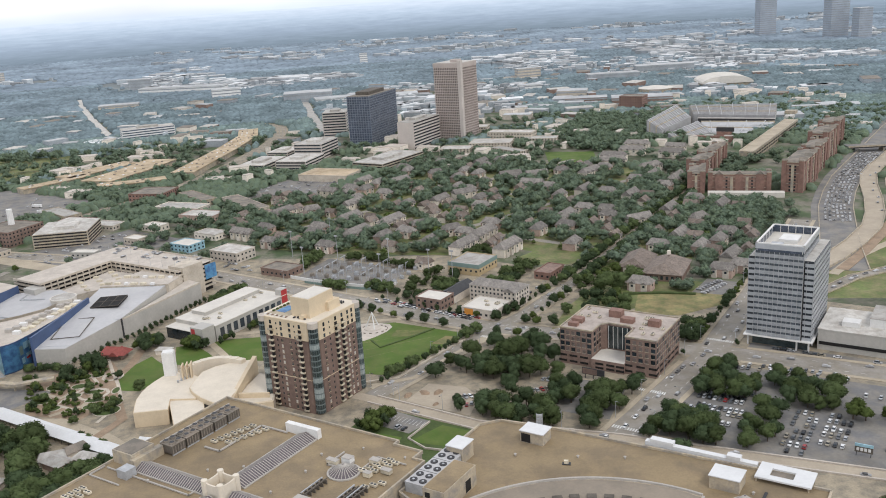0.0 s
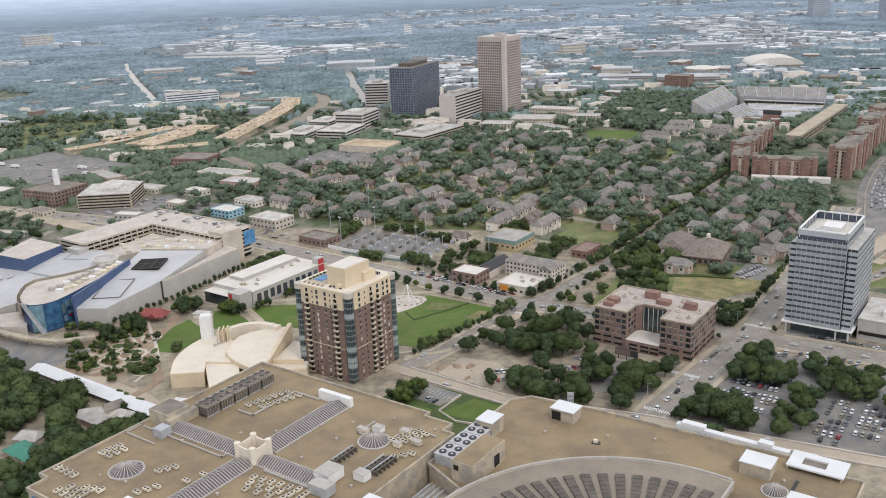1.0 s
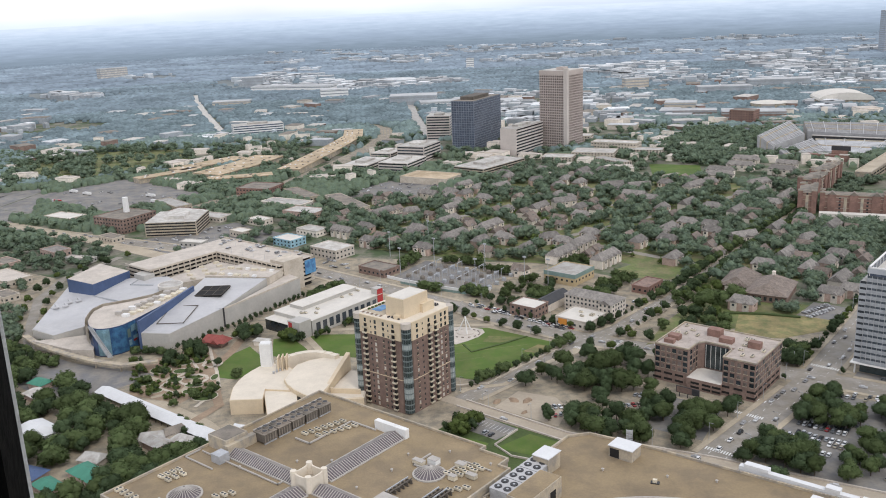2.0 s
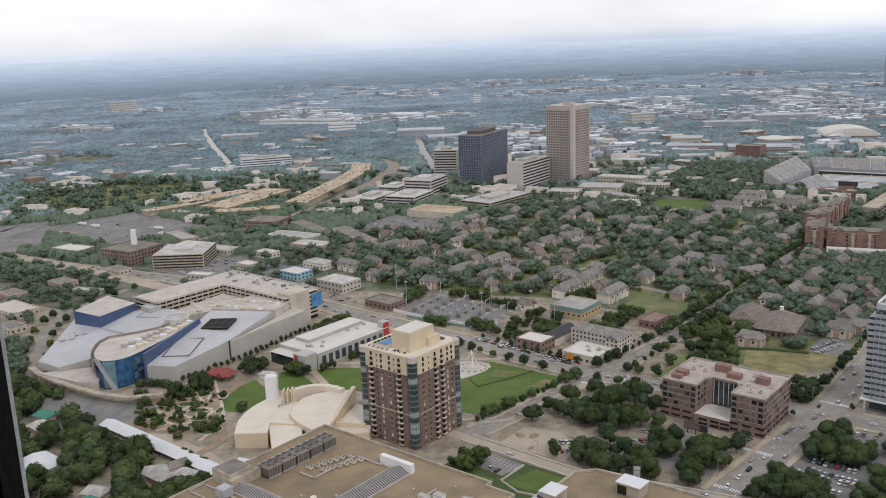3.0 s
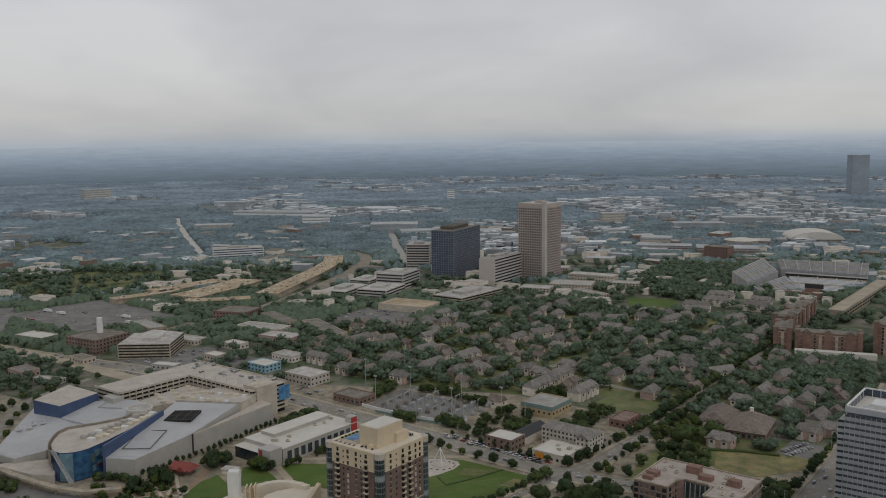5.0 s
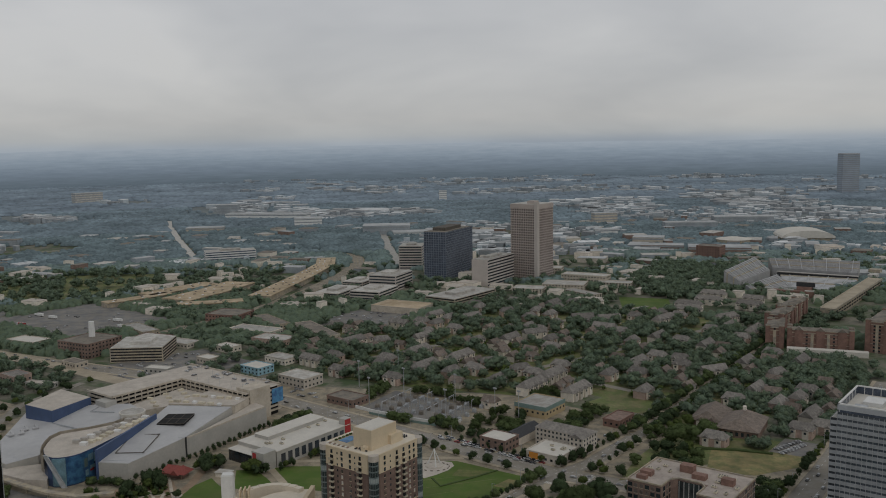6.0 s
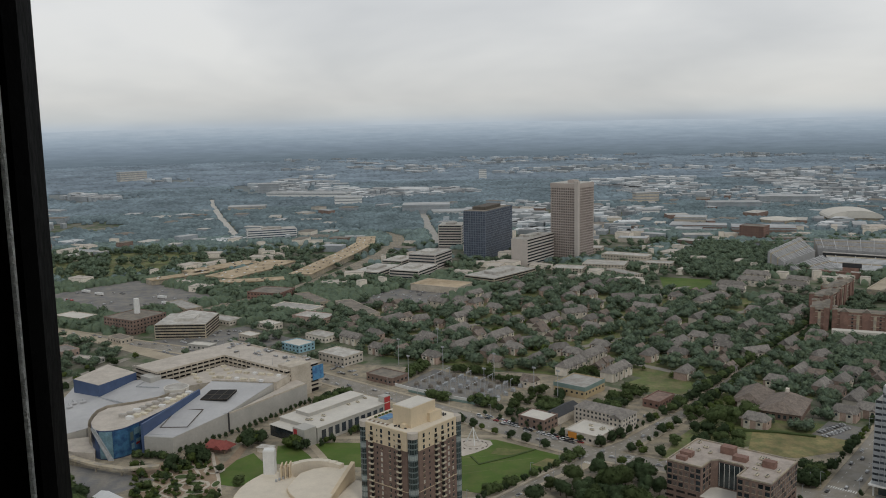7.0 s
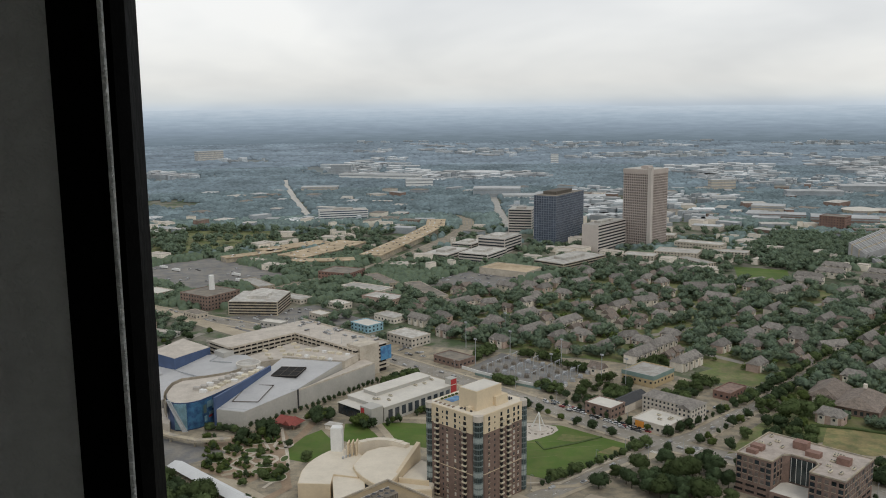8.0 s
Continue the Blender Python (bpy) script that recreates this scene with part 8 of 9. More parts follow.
def clumps(rg, n, rx, rz, base, size, verts, faces, ox=0.0, oy=0.0, oz=0.0, core=True):
    """A crown of several uneven lobes, each a cloud of small leaf sprays round a heart; points carry their outward direction."""
    cz = oz + base + rz
    count = 8 if n > 60 else 6 if n > 30 else 4
    lobes = [(ox + rg.uniform(-0.15, 0.15) * rx, oy + rg.uniform(-0.15, 0.15) * rx, cz + rz * rg.uniform(0.1, 0.4), 0.68)]
    turn = rg.uniform(0, 6.283)
    for k in range(count):
        a = turn + 6.283 * (k + rg.uniform(-0.3, 0.3)) / count
        e, far = rg.uniform(-0.6, 0.35), rg.uniform(0.4, 0.62)
        lobes.append((ox + rx * far * math.cos(a), oy + rx * far * math.sin(a), cz + rz * e, rg.uniform(0.46, 0.64)))
    shape = (ICO_V, ICO_F) if n > 60 else (OCT_V, OCT_F)
    for lx, ly, lz, r in lobes:
        if core:
            o = len(verts)
            for x, y, z in shape[0]:
                j = r * rg.uniform(0.82, 0.96)
                verts.append((lx + x * rx * j, ly + y * rx * j, lz + z * rz * j, x, y, z))
            faces.extend([tuple(i + o for i in f_) for f_ in shape[1]])
        for k in range(int(6.8 * n / len(lobes))):
            a, c = rg.uniform(0, 6.283), rg.uniform(-0.7, 1.0)
            h = math.sqrt(max(1 - c * c, 0))
            dx, dy, dz = h * math.cos(a), h * math.sin(a), c
            q = r * (0.78 + 0.3 * rg.random())
            px_, py_, pz = lx + rx * q * dx, ly + rx * q * dy, lz + rz * q * dz
            t = size * rg.uniform(0.6, 1.3)
            p0 = (px_ + rg.uniform(-t, t), py_ + rg.uniform(-t, t), pz + rg.uniform(-t, t) * 0.8)
            p1 = (px_ + rg.uniform(-t, t), py_ + rg.uniform(-t, t), pz + rg.uniform(-t, t) * 0.8)
            p2 = (px_ + rg.uniform(-t, t) * 1.2, py_ + rg.uniform(-t, t) * 1.2, pz + rg.uniform(-t, t) * 0.8)
            ax, ay, az = p1[0] - p0[0], p1[1] - p0[1], p1[2] - p0[2]
            bx_, by_, bz_ = p2[0] - p0[0], p2[1] - p0[1], p2[2] - p0[2]
            if (ay * bz_ - az * by_) * dx + (az * bx_ - ax * bz_) * dy + (ax * by_ - ay * bx_) * dz < 0:
                p1, p2 = p2, p1
            # sprays share the swell of their lobe and of the whole crown
            ux, uy, uz = dx * 0.7 + (px_ - ox) / rx * 0.5 + rg.uniform(-0.35, 0.35), dy * 0.7 + (py_ - oy) / rx * 0.5 + rg.uniform(-0.35, 0.35), dz * 0.7 + (pz - cz) / rz * 0.5 + 0.1 + rg.uniform(-0.35, 0.35)
            o = len(verts)
            verts.extend(((*p0, ux, uy, uz), (*p1, ux, uy, uz), (*p2, ux, uy, uz)))
            faces.append((o, o + 1, o + 2))


def leafy(name, verts, faces, material):
    """A foliage mesh whose points bring their own outward direction."""
    me = bpy.data.meshes.new(name)
    data = np.array(verts, dtype=np.float32)
    me.from_pydata(data[:, :3].tolist(), [], faces, shade_flat=False)
    out = data[:, 3:] / np.maximum(np.linalg.norm(data[:, 3:], axis=1, keepdims=True), 1e-6)
    me.normals_split_custom_set_from_vertices(out.tolist())
    me.materials.append(material)
    return me


def tree_kind(seed, rx, rz, base, n, leaf):
    rg = random.Random(seed)
    o = thing("tree", 0, 0, -500, 0, "", "tree", "trees")
    bm = tube(bmesh.new(), 0, 0, 0, base + rz, 0.32, 0.14, 7)
    for k in range(5):
        a = k * 1.256 + rg.random()
        top = Vector((math.cos(a) * rx * 0.6, math.sin(a) * rx * 0.6, base + rz * 1.2))
        p = Vector((0, 0, base * 0.8))
        s = Vector((-math.sin(a), math.cos(a), 0)) * 0.09
        up = Vector((0, 0, 0.12))
        v = [bm.verts.new(q) for q in (p + s, p - s, p + up * 2, top + s * 0.3, top - s * 0.3, top + up * 0.5)]
        for f in ((0, 1, 4, 3), (1, 2, 5, 4), (2, 0, 3, 5)):
            bm.faces.new([v[i] for i in f])
    part("trunk", bm, M["bark"], o)
    verts, faces = [], []
    clumps(rg, n, rx, rz, base, rx * 0.125, verts, faces)
    me = leafy("crown", verts, faces, M[leaf])
    piece("crown", me, o, Matrix.Identity(4))
    return o


TREE_SHAPES = [(5.0, 4.4, 2.2, 340, "leaf"), (6.2, 5.0, 2.0, 380, "leaf"), (4.0, 4.2, 2.0, 300, "leaf_b"), (5.4, 4.0, 1.8, 340, "leaf_b"), (3.2, 3.0, 1.5, 210, "leaf_y"), (2.2, 3.2, 1.3, 150, "leaf_b"), (1.7, 1.5, 0.2, 110, "leaf_y")]
TREES = [tree_kind(k + 1, *q) for k, q in enumerate(TREE_SHAPES)]
JOINED = {}
SPARE += TREES
NAMES = ("broad dark green tree beside the street", "large spreading dark green leafy tree", "tall blue-green tree with a rounded crown", "dense dark blue-green tree in a grove", "small yellow-green tree beside a path", "slim young dark green tree in paving", "low yellow-green shrub in a garden bed")
BIG, SMALL = (0, 1, 2, 3), (4, 5, 2)
rng = random.Random(21)
PUT = []


def plant(x, y, kinds, s=1.0):
    k = rng.choice(kinds)
    s *= rng.uniform(0.8, 1.2)
    PUT.append((x, y))
    if len(PUT) > 295:
        rx_, rz_, b_, n_, leaf_ = TREE_SHAPES[k]
        vs, fs = JOINED.setdefault(leaf_, ([], []))
        clumps(rng, int(n_ * 0.36), rx_ * s, rz_ * s, b_ * s * 0.7, rx_ * 0.185 * s, vs, fs, x, y)
        return
    t = copy_thing(TREES[k], pose(x, y, 0, 0, 0, rng.uniform(0, 360)))
    t.scale = (s, s, s * rng.uniform(0.9, 1.1))
    tagged(t, NAMES[k])


def grove(poly, n, kinds=BIG, s=1.0, gap=5.0, check=True):
    xs, ys = [p[0] for p in poly], [p[1] for p in poly]
    got = tries = 0
    while got < n and tries < n * 30:
        tries += 1
        x, y = rng.uniform(min(xs), max(xs)), rng.uniform(min(ys), max(ys))
        if inside(x, y, poly) and (not check or free(x, y, 1.0)) and all((x - a) ** 2 + (y - c) ** 2 > gap * gap for a, c in PUT[-220:]):
            plant(x, y, kinds, s)
            got += 1


grove([uv(-287, 417), uv(-289, 451), uv(-272, 483), uv(-240, 486), uv(-221, 462), uv(-215, 450), uv(-240, 432), uv(-262, 420), uv(-280, 414)], 30, BIG, 1.0, 6.0)
grove([uv(-238, 382), uv(-238, 402), uv(-212, 408), uv(-200, 402), uv(-202, 380), uv(-229, 379)], 14, BIG, 0.95, 5.6)
grove([uv(-200, 379), uv(-200, 392), uv(-176, 392), uv(-176, 384)], 7, (4, 4, 0), 1.2, 4.5)
for u_, v_ in ((-252, 392), (-246, 385), (-229, 414), (-207, 424)):
    plant(*uv(u_, v_), (2,), 0.8)
plant(*uv(-236, 424), (3,), 1.0)
grove([uv(-216, 436), uv(-202, 441), uv(-191, 416), uv(-203, 412)], 6, BIG, 1.0, 5.0)
grove([uv(-182, 407), uv(-189, 437), uv(-169, 458), uv(-165, 443), uv(-167, 412), uv(-172, 393)], 16, BIG, 0.95, 4.8)
grove([uv(-145, 396), uv(-143, 431), uv(-120, 430), uv(-108, 405), uv(-123, 388), uv(-140, 392)], 22, BIG, 0.95, 5.2)
grove([uv(-136, 457), uv(-138, 501), uv(-133, 515), uv(-127, 502), uv(-125, 456)], 11, BIG, 0.95, 5.0)
grove([uv(-124, 475), uv(-108, 484), uv(-103, 465), uv(-116, 455)], 7, BIG, 0.9, 5.2)
grove([uv(-103, 493), uv(-95, 498), uv(-69, 496), uv(-63, 470), uv(-82, 460), uv(-96, 469)], 16, BIG, 0.95, 5.4)
grove([uv(-103, 461), uv(-91, 456), uv(-86, 425), uv(-97, 405), uv(-103, 405), uv(-102, 440)], 11, BIG, 0.9, 5.0)
grove([uv(-58, 462), uv(20, 466), uv(20, 476), uv(-58, 472)], 14, (4,), 1.15, 4.5)
grove([uv(-84, 398), uv(-30, 404), uv(30, 414), uv(34, 420), uv(-84, 406)], 12, SMALL, 1.0, 5)
grove([uv(-40, 300), uv(10, 300), uv(10, 390), uv(-36, 384)], 18, BIG, 1.0, 6)
grove([uv(-560, 150), uv(-296, 150), uv(-296, 252), uv(-372, 252), uv(-380, 248), uv(-490, 248), uv(-560, 245)], 250, BIG, 1.08, 5.2)
grove([(-214, 560), (-172, 588), (-158, 560), (-152, 520), (-168, 498), (-200, 512)], 26, (4, 5, 6, 6), 0.9, 3.0)
grove([(-214, 560), (-172, 588), (-158, 560), (-152, 520), (-168, 498), (-200, 512)], 80, (6,), 0.9, 1.8)
for k in range(24):
    f = k / 23
    plant(*uv(-516 - 5 * f - (14 * (f - 0.5) if f > 0.5 else 0), 334 + 128 * f), (5,), 0.75)
for k in range(30):
    plant(*uv(-642 + 80 * k / 29 + rng.uniform(-1, 1), 268 + rng.uniform(-3, 3)), (2, 0), 0.62)
for k in range(9):
    plant(*uv(-536 + 2.4 * k, 311 + 1.6 * k + rng.uniform(-2, 2)), (0, 2), 0.6)
grove([uv(-700, 240), uv(-560, 236), uv(-500, 246), uv(-500, 258), uv(-560, 254), uv(-640, 268), uv(-700, 280)], 70, BIG, 0.9, 5)
for k in range(22):
    f = k / 21 * 3.999
    (x0, y0), (x1, y1) = LANE[int(f)], LANE[int(f) + 1]
    e_ = f - int(f)
    plant(x0 + (x1 - x0) * e_ + (8 if k % 2 else -8) + rng.uniform(-1, 1), y0 + (y1 - y0) * e_ + rng.uniform(-2, 2), (2, 4), 0.8)
for x, y, n_, sp in ((-152, 504, 12, 6), (-180, 560, 5, 4), (-170, 561, 4, 3), (-178, 531, 4, 3), (-149, 515, 5, 4), (-192, 548, 6, 5), (-196, 528, 6, 4), (-186, 515, 4, 3), (-163, 521, 3, 4), (-166, 534, 3, 4)):
    for k in range(n_):
        plant(x + rng.uniform(-sp, sp), y + rng.uniform(-sp, sp), (4, 6, 0, 5), 0.55)
for x, y in ((-143, 457), (-152, 464), (-167, 491), (-138, 531), (-155, 551), (-150, 452), (-158, 470)):
    plant(x, y, (0, 2), 0.62)
grove([uv(-505, 312), uv(-488, 312), uv(-486, 380), uv(-496, 392)], 24, SMALL, 1.0, 3.5)
grove([uv(-470, 385), uv(-455, 385), uv(-452, 400), uv(-470, 396)], 10, (5, 4), 1.1, 3.5)
grove([uv(-452, 400), uv(-446, 400), uv(-446, 470), uv(-452, 470)], 14, (5, 4), 1.0, 3.5)
grove([uv(-520, 455), uv(-500, 458), uv(-498, 490), uv(-520, 490)], 12, BIG, 0.8, 4.0)
grove([uv(-286, 340), uv(-272, 345), uv(-268, 358), uv(-284, 360)], 9, (4, 4, 5), 1.2, 3.5)
for k in range(26):
    f = k / 25
    plant(10 + 66 * f + rng.uniform(-2, 2), 503 + 64 * f + rng.uniform(-1, 1), (5, 5, 0), 0.7)
for ln, d, e in ((ROAD_X[5:10], 12.5, 11), (ROAD_X[5:10], -12.5, 12), (ROAD_M[2:5], 9.5, 10), (ROAD_M[2:5], -9.5, 11), (ROAD_R[2:5], 12, 10), (ROAD_F, 7.0, 8), (ROAD_F, -7.0, 8)):
    for (x0, y0), (x1, y1) in zip(off(ln, d), off(ln, d)[1:]):
        L = math.hypot(x1 - x0, y1 - y0)
        s = rng.uniform(2, e)
        while s < L:
            if not on_street(x0 + (x1 - x0) * s / L, y0 + (y1 - y0) * s / L, ln):
                plant(x0 + (x1 - x0) * s / L, y0 + (y1 - y0) * s / L, (0, 2, 3) if ln is ROAD_F else (4, 5, 2), 0.85)
            s += e * rng.uniform(0.7, 1.5)
grove([uv(-262, 540), uv(-225, 548), uv(-205, 575), uv(-262, 600)], 10, BIG, 1.0, 5)
grove([uv(-274, 610), uv(-240, 590), uv(-215, 600), uv(-215, 620), uv(-262, 650)], 9, (4, 4, 0), 1.3, 6.5)
grove([uv(-158, 500), uv(-162, 560), uv(-170, 560), uv(-172, 520)], 12, BIG, 0.9, 4.5)
grove([uv(-330, 560), uv(-322, 560), uv(-322, 600), uv(-345, 610)], 12, BIG, 0.9, 5)
grove([uv(-345, 560), uv(-360, 520), uv(-370, 540), uv(-380, 600)], 12, BIG, 0.8, 5)
grove([uv(-380, 535), uv(-370, 530), uv(-440, 540), uv(-440, 550)], 14, BIG, 0.7, 5)


# wider woods are joined into one body each
def woods(name, poly, n, size, material, label, per=9, check=True, seed=3, thin=None):
    rg = random.Random(seed)
    xs, ys = [p[0] for p in poly], [p[1] for p in poly]
    verts, faces, got, tries = [], [], 0, 0
    while got < n and tries < n * 12:
        tries += 1
        x, y = rg.uniform(min(xs), max(xs)), rg.uniform(min(ys), max(ys))
        if not inside(x, y, poly) or (check and not free(x, y, 1.5)):
            continue
        if thin and noise.noise((x / thin, y / thin, seed)) < rg.uniform(-0.35, 0.05):
            continue
        s = size * rg.uniform(0.7, 1.25)
        clumps(rg, per, s, s * 0.8, s * 0.25, s * (0.22 if per > 30 else 0.28), verts, faces, x, y, core=per > 5)
        got += 1
    me = leafy(name, verts, faces, M[material])
    ob_ = new(name, me)
    return tagged(ob_, label, "trees", kind="stuff")


for leaf_, (vs, fs) in JOINED.items():
    me = leafy("grove", vs, fs, M[leaf_])
    tagged(new("grove", me), "dense green trees and shrubs of the town groves", "trees", kind="stuff")
FILL = [[(-300, 845), (-236, 890), (-150, 965), (-90, 835), (-100, 780), (-190, 830)], [(200, 655), (245, 640), (262, 700), (330, 760), (400, 870), (440, 850), (400, 720), (310, 610), (250, 590)], [(380, 940), (430, 950), (520, 1060), (470, 1080), (420, 1040), (380, 1080)], [(-490, 930), (-400, 900), (-330, 856), (-325, 800), (-352, 735), (-380, 735), (-480, 850)], [(-350, 700), (-332, 690), (-306, 612), (-330, 600), (-380, 660)]]
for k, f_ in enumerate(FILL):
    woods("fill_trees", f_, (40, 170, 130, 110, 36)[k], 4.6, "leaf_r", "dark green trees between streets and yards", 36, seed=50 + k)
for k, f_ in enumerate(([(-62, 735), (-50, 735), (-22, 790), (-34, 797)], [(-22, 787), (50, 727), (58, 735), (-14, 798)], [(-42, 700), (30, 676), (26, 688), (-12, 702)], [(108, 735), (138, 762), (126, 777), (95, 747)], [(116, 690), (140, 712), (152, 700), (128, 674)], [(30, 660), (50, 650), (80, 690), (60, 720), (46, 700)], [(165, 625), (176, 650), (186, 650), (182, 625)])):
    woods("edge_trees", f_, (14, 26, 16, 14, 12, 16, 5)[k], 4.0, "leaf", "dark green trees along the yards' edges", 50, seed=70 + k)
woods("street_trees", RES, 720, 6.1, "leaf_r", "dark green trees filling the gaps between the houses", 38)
woods("yard_trees", RES, 160, 3.2, "leaf_y", "lighter green garden trees between the houses", 18, seed=4)
take(-530, 1400, 190, 230, -35)
AREA1 = [(-700, 1000), (-300, 860), (-240, 800), (-160, 950), (-110, 1080), (60, 1170), (380, 1100), (430, 1060), (500, 1060), (760, 1300), (900, 1700), (-900, 1700)]
YARD = [(-345, 885), (-255, 825), (-165, 900), (-235, 965)]
sheet("car_park", YARD[::-1], 0.09, M["lot"], "grey works yard with parked cars", "parking lot")
take(-250, 895, 100, 110, -39)
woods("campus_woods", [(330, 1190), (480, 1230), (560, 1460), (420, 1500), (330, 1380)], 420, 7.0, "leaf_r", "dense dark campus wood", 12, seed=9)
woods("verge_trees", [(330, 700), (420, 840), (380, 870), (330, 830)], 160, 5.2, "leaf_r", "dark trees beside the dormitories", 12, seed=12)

# ---- the town beyond, block after block
rng = random.Random(31)
got = 0
for k in range(6000):
    if got >= 150:
        break
    y = rng.uniform(1180, 2300)
    x = rng.uniform(-0.62, 0.62) * y
    if noise.noise((x / 260, y / 260, 4.0)) < -0.12 or y < 1450 and -560 < x < 560:
        continue
    w, d, h = rng.uniform(16, 58), rng.uniform(14, 40), rng.choice((5, 6, 6, 8, 10, 13))
    if not free(x, y, w * 0.6):
        continue
    tn = rng.choice((GRID, GRID + 90, -20, 70, 0)) + rng.uniform(-5, 5)
    o = thing("far_building", x, y, 0, tn, rng.choice(("low pale flat-roofed building among trees", "low white-roofed shed among trees", "tan flat-roofed town building")), "building", "far town buildings")
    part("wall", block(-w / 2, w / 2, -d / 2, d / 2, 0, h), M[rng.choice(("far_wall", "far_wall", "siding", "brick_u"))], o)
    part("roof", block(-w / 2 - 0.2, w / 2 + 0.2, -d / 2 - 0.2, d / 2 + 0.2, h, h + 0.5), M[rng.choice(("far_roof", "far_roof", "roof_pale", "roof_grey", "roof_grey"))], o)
    take(x, y, w, d, tn)
    got += 1


def town(name, y0, y1, n, big, seed, label, wall="far_wall", roof="far_roof"):
    """Far roofs too many to count, joined into walls and roofs."""
    rg = random.Random(seed)
    wb, rb = bmesh.new(), bmesh.new()
    got_ = tries = 0
    while got_ < n and tries < n * 20:
        tries += 1
        y = y0 + (y1 - y0) * rg.random() ** (1.7 if y1 > 4000 else 1.0)
        x = rg.uniform(-0.62, 0.62) * y
        f = noise.noise((x / 420, y / 420, 4.0)) + 0.35 * noise.noise((x / 150, y / 150, 7.0))
        if x < -0.2 * y:
            f -= 0.5
        if (f < 0.07 and y > 1660) or not free(x, y, 8 if y > 1660 else 13):
            continue
        s = rg.uniform(0.45, 1.0) ** 2 * big * (1.9 if rg.random() < 0.12 else 1.0)
        w, d, h = s, s * rg.uniform(0.35, 0.8), rg.choice((6, 7, 8, 10, 12)) + (3 if y > 2600 else 0)
        m = pose(x, y, 0, 0, 0, rg.choice((GRID, 51, -20, 70, 0)) + rg.uniform(-6, 6))
        for bm, q in ((wb, (-w / 2, w / 2, -d / 2, d / 2, 0, h)), (rb, (-w / 2, w / 2, -d / 2, d / 2, h, h + 0.8))):
            k0 = len(bm.verts)
            bx(bm, *q)
            bm.verts.ensure_lookup_table()
            for v in bm.verts[k0:]:
                v.co = m @ v.co
        got_ += 1
    o = part(name, wb, M[wall])
    part("roofs", rb, M[roof], o)
    tagged(o, label, "buildings", kind="stuff")


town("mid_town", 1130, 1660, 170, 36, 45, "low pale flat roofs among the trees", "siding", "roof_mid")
# these walls and roofs carry painted haze in their colour
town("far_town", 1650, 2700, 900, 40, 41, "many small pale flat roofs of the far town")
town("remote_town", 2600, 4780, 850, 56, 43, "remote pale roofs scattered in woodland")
# ---- woodland canopies: domed crowns close together, with clearings for streets and roofs
CELL, GX, GY = 4.0, -2000.0, 560.0
BUILT = np.zeros((1000, 520), bool)
gx, gy = np.meshgrid(GX + CELL * np.arange(1000), GY + CELL * np.arange(520), indexing="ij")
for cx, cy, hw, hd, c, s in TAKEN:
    r = math.hypot(hw, hd) + 4
    i0, i1 = (max(int((v - GX) / CELL), 0) for v in (cx - r, cx + r + 4))
    j0, j1 = (max(int((v - GY) / CELL), 0) for v in (cy - r, cy + r + 4))
    dx, dy = gx[i0:i1, j0:j1] - cx, gy[i0:i1, j0:j1] - cy
    BUILT[i0:i1, j0:j1] |= (abs(dx * c - dy * s) < hw + 1.5) & (abs(dx * s + dy * c) < hd + 1.5)
KEEP = [RES, *FILL, [(330, 1190), (480, 1230), (560, 1460), (420, 1500), (330, 1380)], [(-640, 1330), (-560, 1262), (-440, 1300), (-400, 1420), (-440, 1540), (-620, 1540), (-700, 1440)]]


def built(x, y):
    i, j = int((x - GX) / CELL), int((y - GY) / CELL)
    return 0 <= i < 1000 and 0 <= j < 520 and bool(BUILT[i, j])


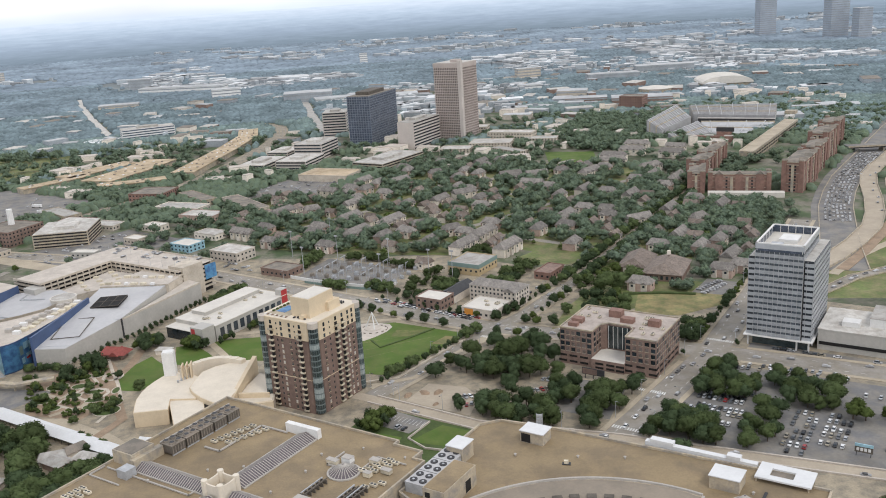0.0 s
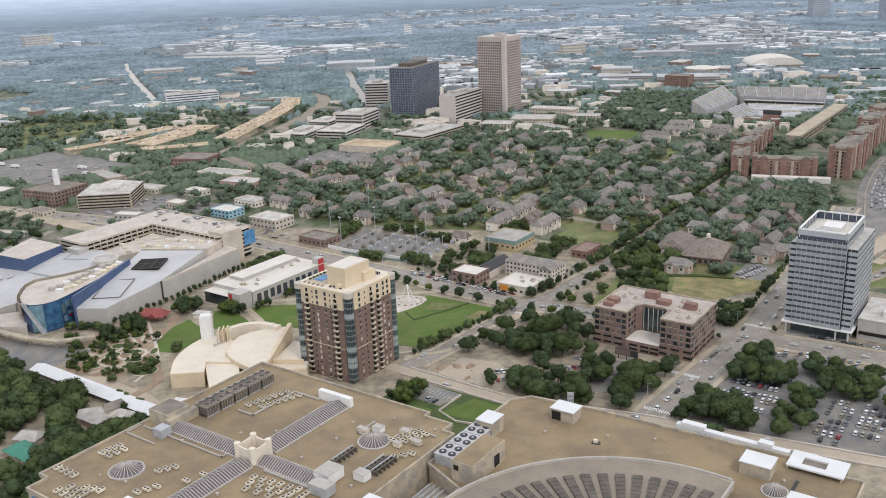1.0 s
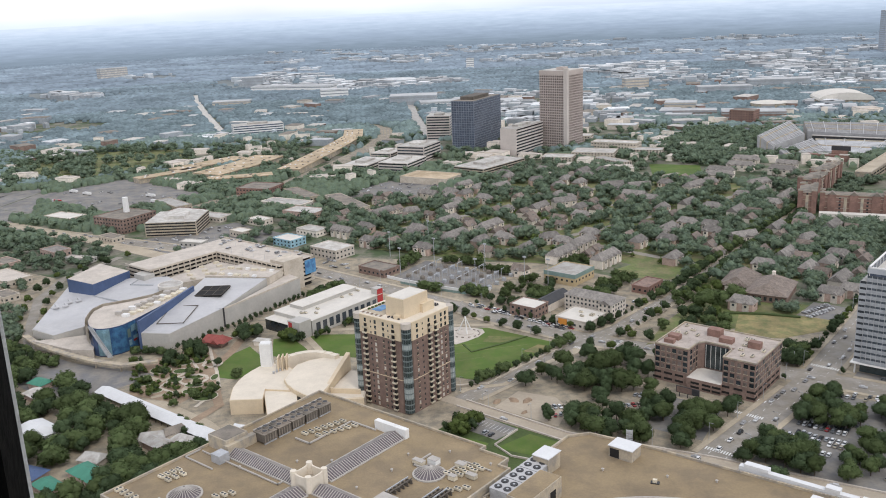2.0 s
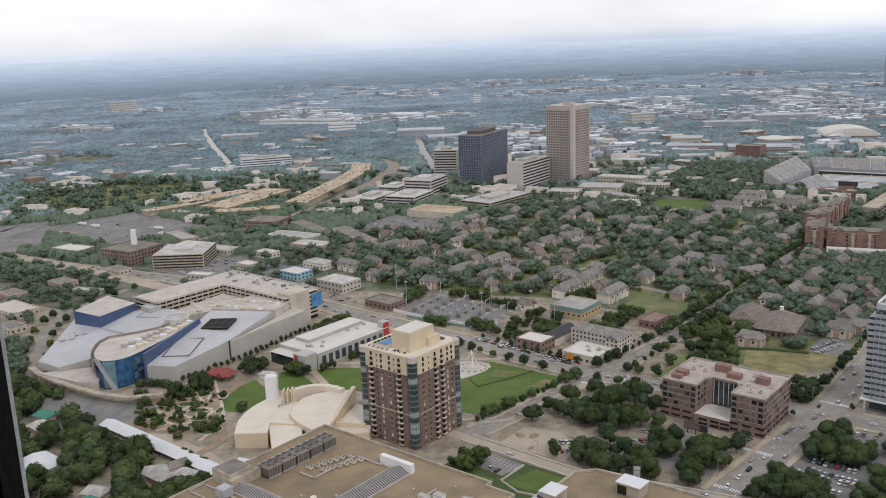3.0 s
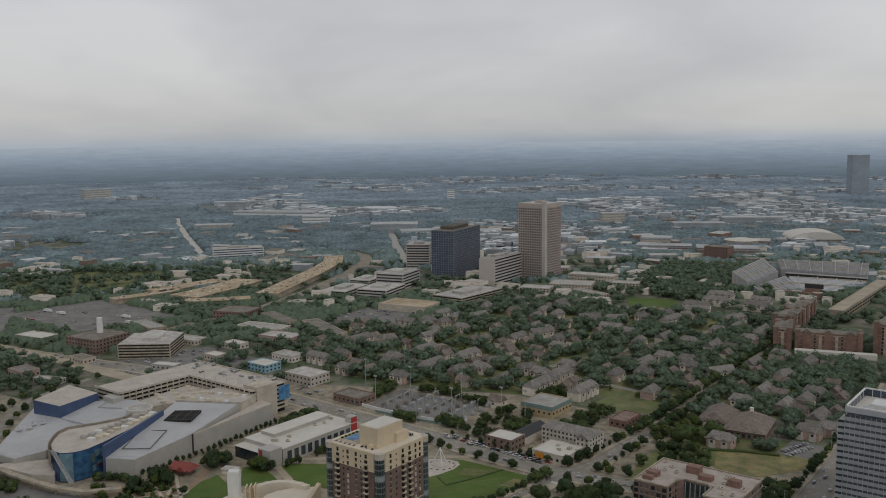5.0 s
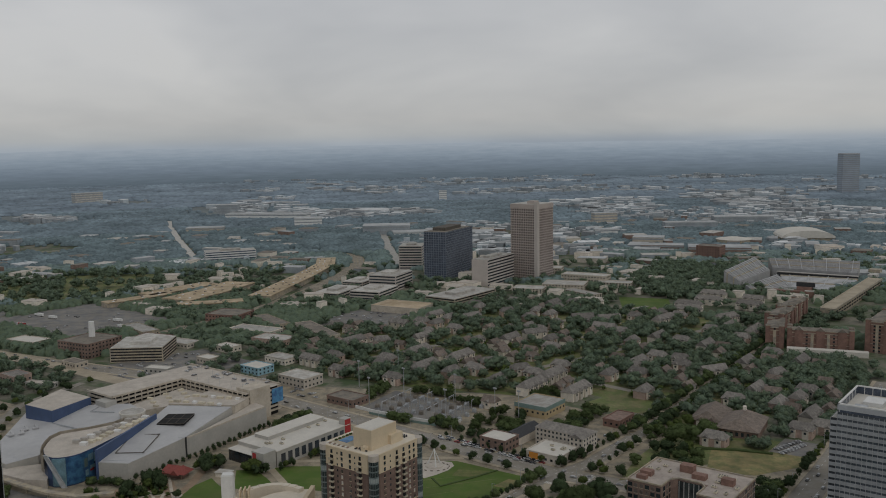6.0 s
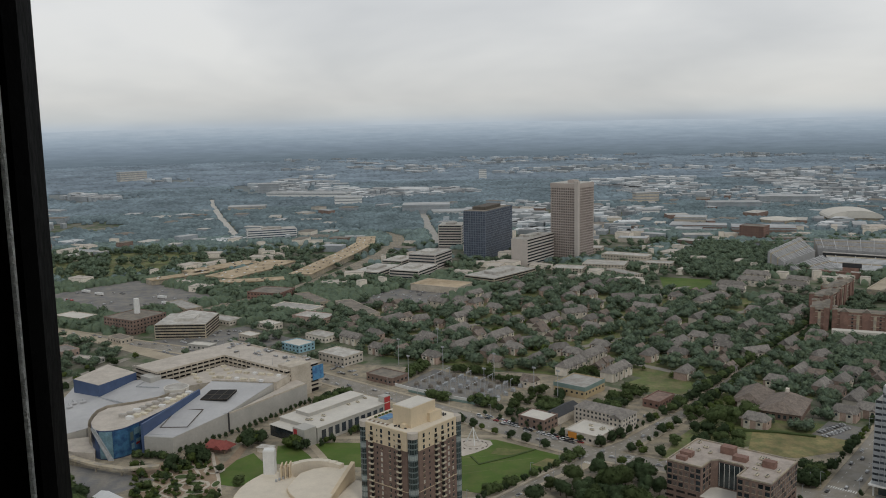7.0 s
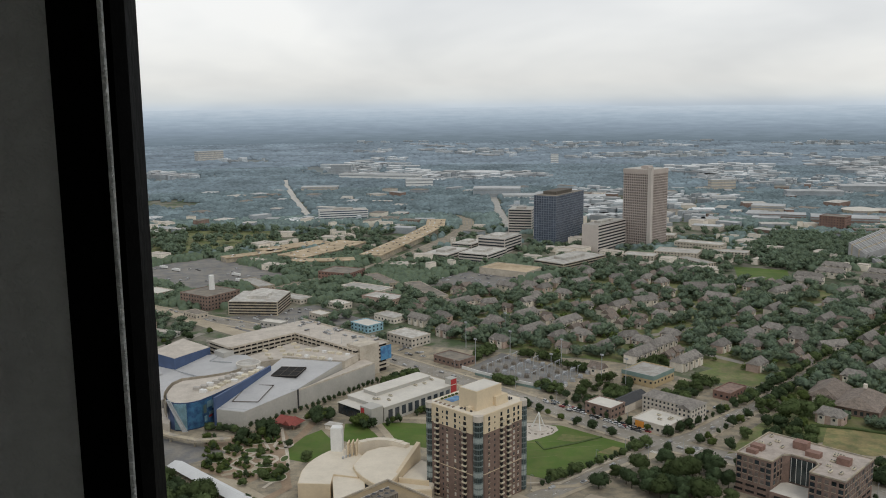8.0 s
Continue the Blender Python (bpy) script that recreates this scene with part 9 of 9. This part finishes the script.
def canopy(name, r0, r1, gap, cover, material, label, seed, sides=6):
    """Single domed crowns standing close between two distances from the lookout; cover: share of the land under trees."""
    rg = random.Random(int(seed))
    verts, faces = [], []
    nr = int((r1 - r0) / gap)
    for r in range(nr):
        rad0 = r0 + (r + 0.5) * gap
        na = int(1.2 * rad0 / gap)
        for k in range(na):
            a = -0.6 + 1.2 * (k + 0.5 * (r % 2) + rg.uniform(-0.3, 0.3)) / na
            rad = rad0 + rg.uniform(-0.4, 0.4) * gap
            x, y = rad * math.sin(a), rad * math.cos(a)
            if built(x, y) or any(inside(x, y, q) for q in KEEP if y < 1600):
                continue
            town_ = noise.noise((x / 420, y / 420, 4.0)) + 0.35 * noise.noise((x / 150, y / 150, 7.0))
            thin = 0.7 * noise.noise((x / 60, y / 60, seed + 3.0)) + rg.uniform(-0.2, 0.2)
            if cover + (0.14 if x < -0.2 * y else 0.0) - 1.3 * max(town_ - 0.04, -0.3) + 0.5 * thin < 0.5:
                continue
            w, h = gap * rg.uniform(0.5, 0.85), min(gap, 9.0) * rg.uniform(0.5, 0.85) + 2.0
            turn, o = rg.uniform(0, 6.28), len(verts)
            lean, side = rg.uniform(-0.25, 0.25) * w, rg.uniform(-0.25, 0.25) * w
            rings_ = ((1.0, 0.0), (0.95, 0.5), (0.55, 0.88)) if gap < 9 else ((1.0, 0.1), (0.72, 0.75))
            for f, z in rings_:
                for q in range(sides):
                    b_ = turn + 6.283 * q / sides
                    j = f * w * rg.uniform(0.78, 1.2)
                    verts.append((x + j * math.cos(b_) + lean * z, y + j * math.sin(b_) + side * z, h * z * rg.uniform(0.85, 1.12), math.cos(b_) * (1.2 - z), math.sin(b_) * (1.2 - z), z + 0.15))
            verts.append((x + lean, y + side, h, 0, 0, 1))
            for m_ in range(len(rings_) - 1):
                for q in range(sides):
                    p, n = o + m_ * sides + q, o + m_ * sides + (q + 1) % sides
                    faces.append((p, n, n + sides, p + sides))
            for q in range(sides):
                faces.append((o + (len(rings_) - 1) * sides + q, o + (len(rings_) - 1) * sides + (q + 1) % sides, o + len(rings_) * sides))
    tagged(new(name, leafy(name, verts, faces, M[material])), label, "woodland", kind="stuff")


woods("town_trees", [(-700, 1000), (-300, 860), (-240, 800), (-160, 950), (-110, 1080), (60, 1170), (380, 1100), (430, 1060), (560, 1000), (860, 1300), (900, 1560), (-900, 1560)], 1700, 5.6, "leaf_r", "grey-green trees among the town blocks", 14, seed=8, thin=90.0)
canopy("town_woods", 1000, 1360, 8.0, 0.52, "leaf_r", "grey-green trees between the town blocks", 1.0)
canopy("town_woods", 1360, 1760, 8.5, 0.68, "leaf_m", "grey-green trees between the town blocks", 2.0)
# each farther ring takes a paler foliage colour that imitates haze
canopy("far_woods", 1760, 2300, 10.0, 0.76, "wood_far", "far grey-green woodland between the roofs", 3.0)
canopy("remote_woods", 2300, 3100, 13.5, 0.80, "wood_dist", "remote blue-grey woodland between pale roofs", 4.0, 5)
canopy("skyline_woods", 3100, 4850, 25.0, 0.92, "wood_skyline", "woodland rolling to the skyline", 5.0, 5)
woods("west_woods", [(-560, 1250), (-420, 1290), (-400, 1420), (-440, 1540), (-640, 1560), (-760, 1400), (-700, 1250)], 150, 7.5, "leaf_r", "scattered park trees", 14, seed=17, thin=60, check=False)

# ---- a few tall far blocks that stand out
# far walls, roofs and window bands wear the hazed colours
for nm, x, y, w, d, h, t, mt, lb in (("far_apartment_slab", -1215, 3370, 105, 30, 40, 45, "roof_pale", "long cream apartment slab far away"), ("far_tower", 1520, 3125, 60, 40, 140, 0, "far_haze", "tall grey tower far away"), ("far_tower", 1610, 2820, 60, 50, 130, 0, "far_haze", "dark blue-grey tower far away"), ("far_tower", 1640, 2720, 44, 40, 95, 0, "far_haze", "grey tower far away"),
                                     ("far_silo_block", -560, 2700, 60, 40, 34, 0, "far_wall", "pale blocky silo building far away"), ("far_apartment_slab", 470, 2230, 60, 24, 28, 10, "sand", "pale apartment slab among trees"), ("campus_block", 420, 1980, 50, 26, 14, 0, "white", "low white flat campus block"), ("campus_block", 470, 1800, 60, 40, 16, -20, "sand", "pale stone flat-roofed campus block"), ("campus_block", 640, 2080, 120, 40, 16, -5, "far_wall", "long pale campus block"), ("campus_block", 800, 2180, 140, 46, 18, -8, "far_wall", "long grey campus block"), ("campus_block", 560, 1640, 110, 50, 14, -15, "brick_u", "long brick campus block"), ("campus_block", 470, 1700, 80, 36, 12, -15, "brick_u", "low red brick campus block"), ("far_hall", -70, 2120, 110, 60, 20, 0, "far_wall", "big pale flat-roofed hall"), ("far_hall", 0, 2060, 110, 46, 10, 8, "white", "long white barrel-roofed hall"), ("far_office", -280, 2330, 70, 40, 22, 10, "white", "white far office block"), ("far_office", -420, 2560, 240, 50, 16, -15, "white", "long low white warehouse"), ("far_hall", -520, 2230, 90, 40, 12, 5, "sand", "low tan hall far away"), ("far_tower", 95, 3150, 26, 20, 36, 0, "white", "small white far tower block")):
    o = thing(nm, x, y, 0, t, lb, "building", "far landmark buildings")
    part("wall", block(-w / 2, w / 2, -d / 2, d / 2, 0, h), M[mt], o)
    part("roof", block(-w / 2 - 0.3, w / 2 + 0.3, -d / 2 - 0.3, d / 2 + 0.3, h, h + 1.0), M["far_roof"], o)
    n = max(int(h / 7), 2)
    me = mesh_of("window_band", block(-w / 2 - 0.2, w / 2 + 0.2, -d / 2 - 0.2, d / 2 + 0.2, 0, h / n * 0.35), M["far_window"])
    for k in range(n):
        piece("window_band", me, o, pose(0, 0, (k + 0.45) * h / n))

# the patterns that were copied are taken away again
for o in SPARE:
    for c in [o, *o.children_recursive][::-1]:
        bpy.data.objects.remove(c)
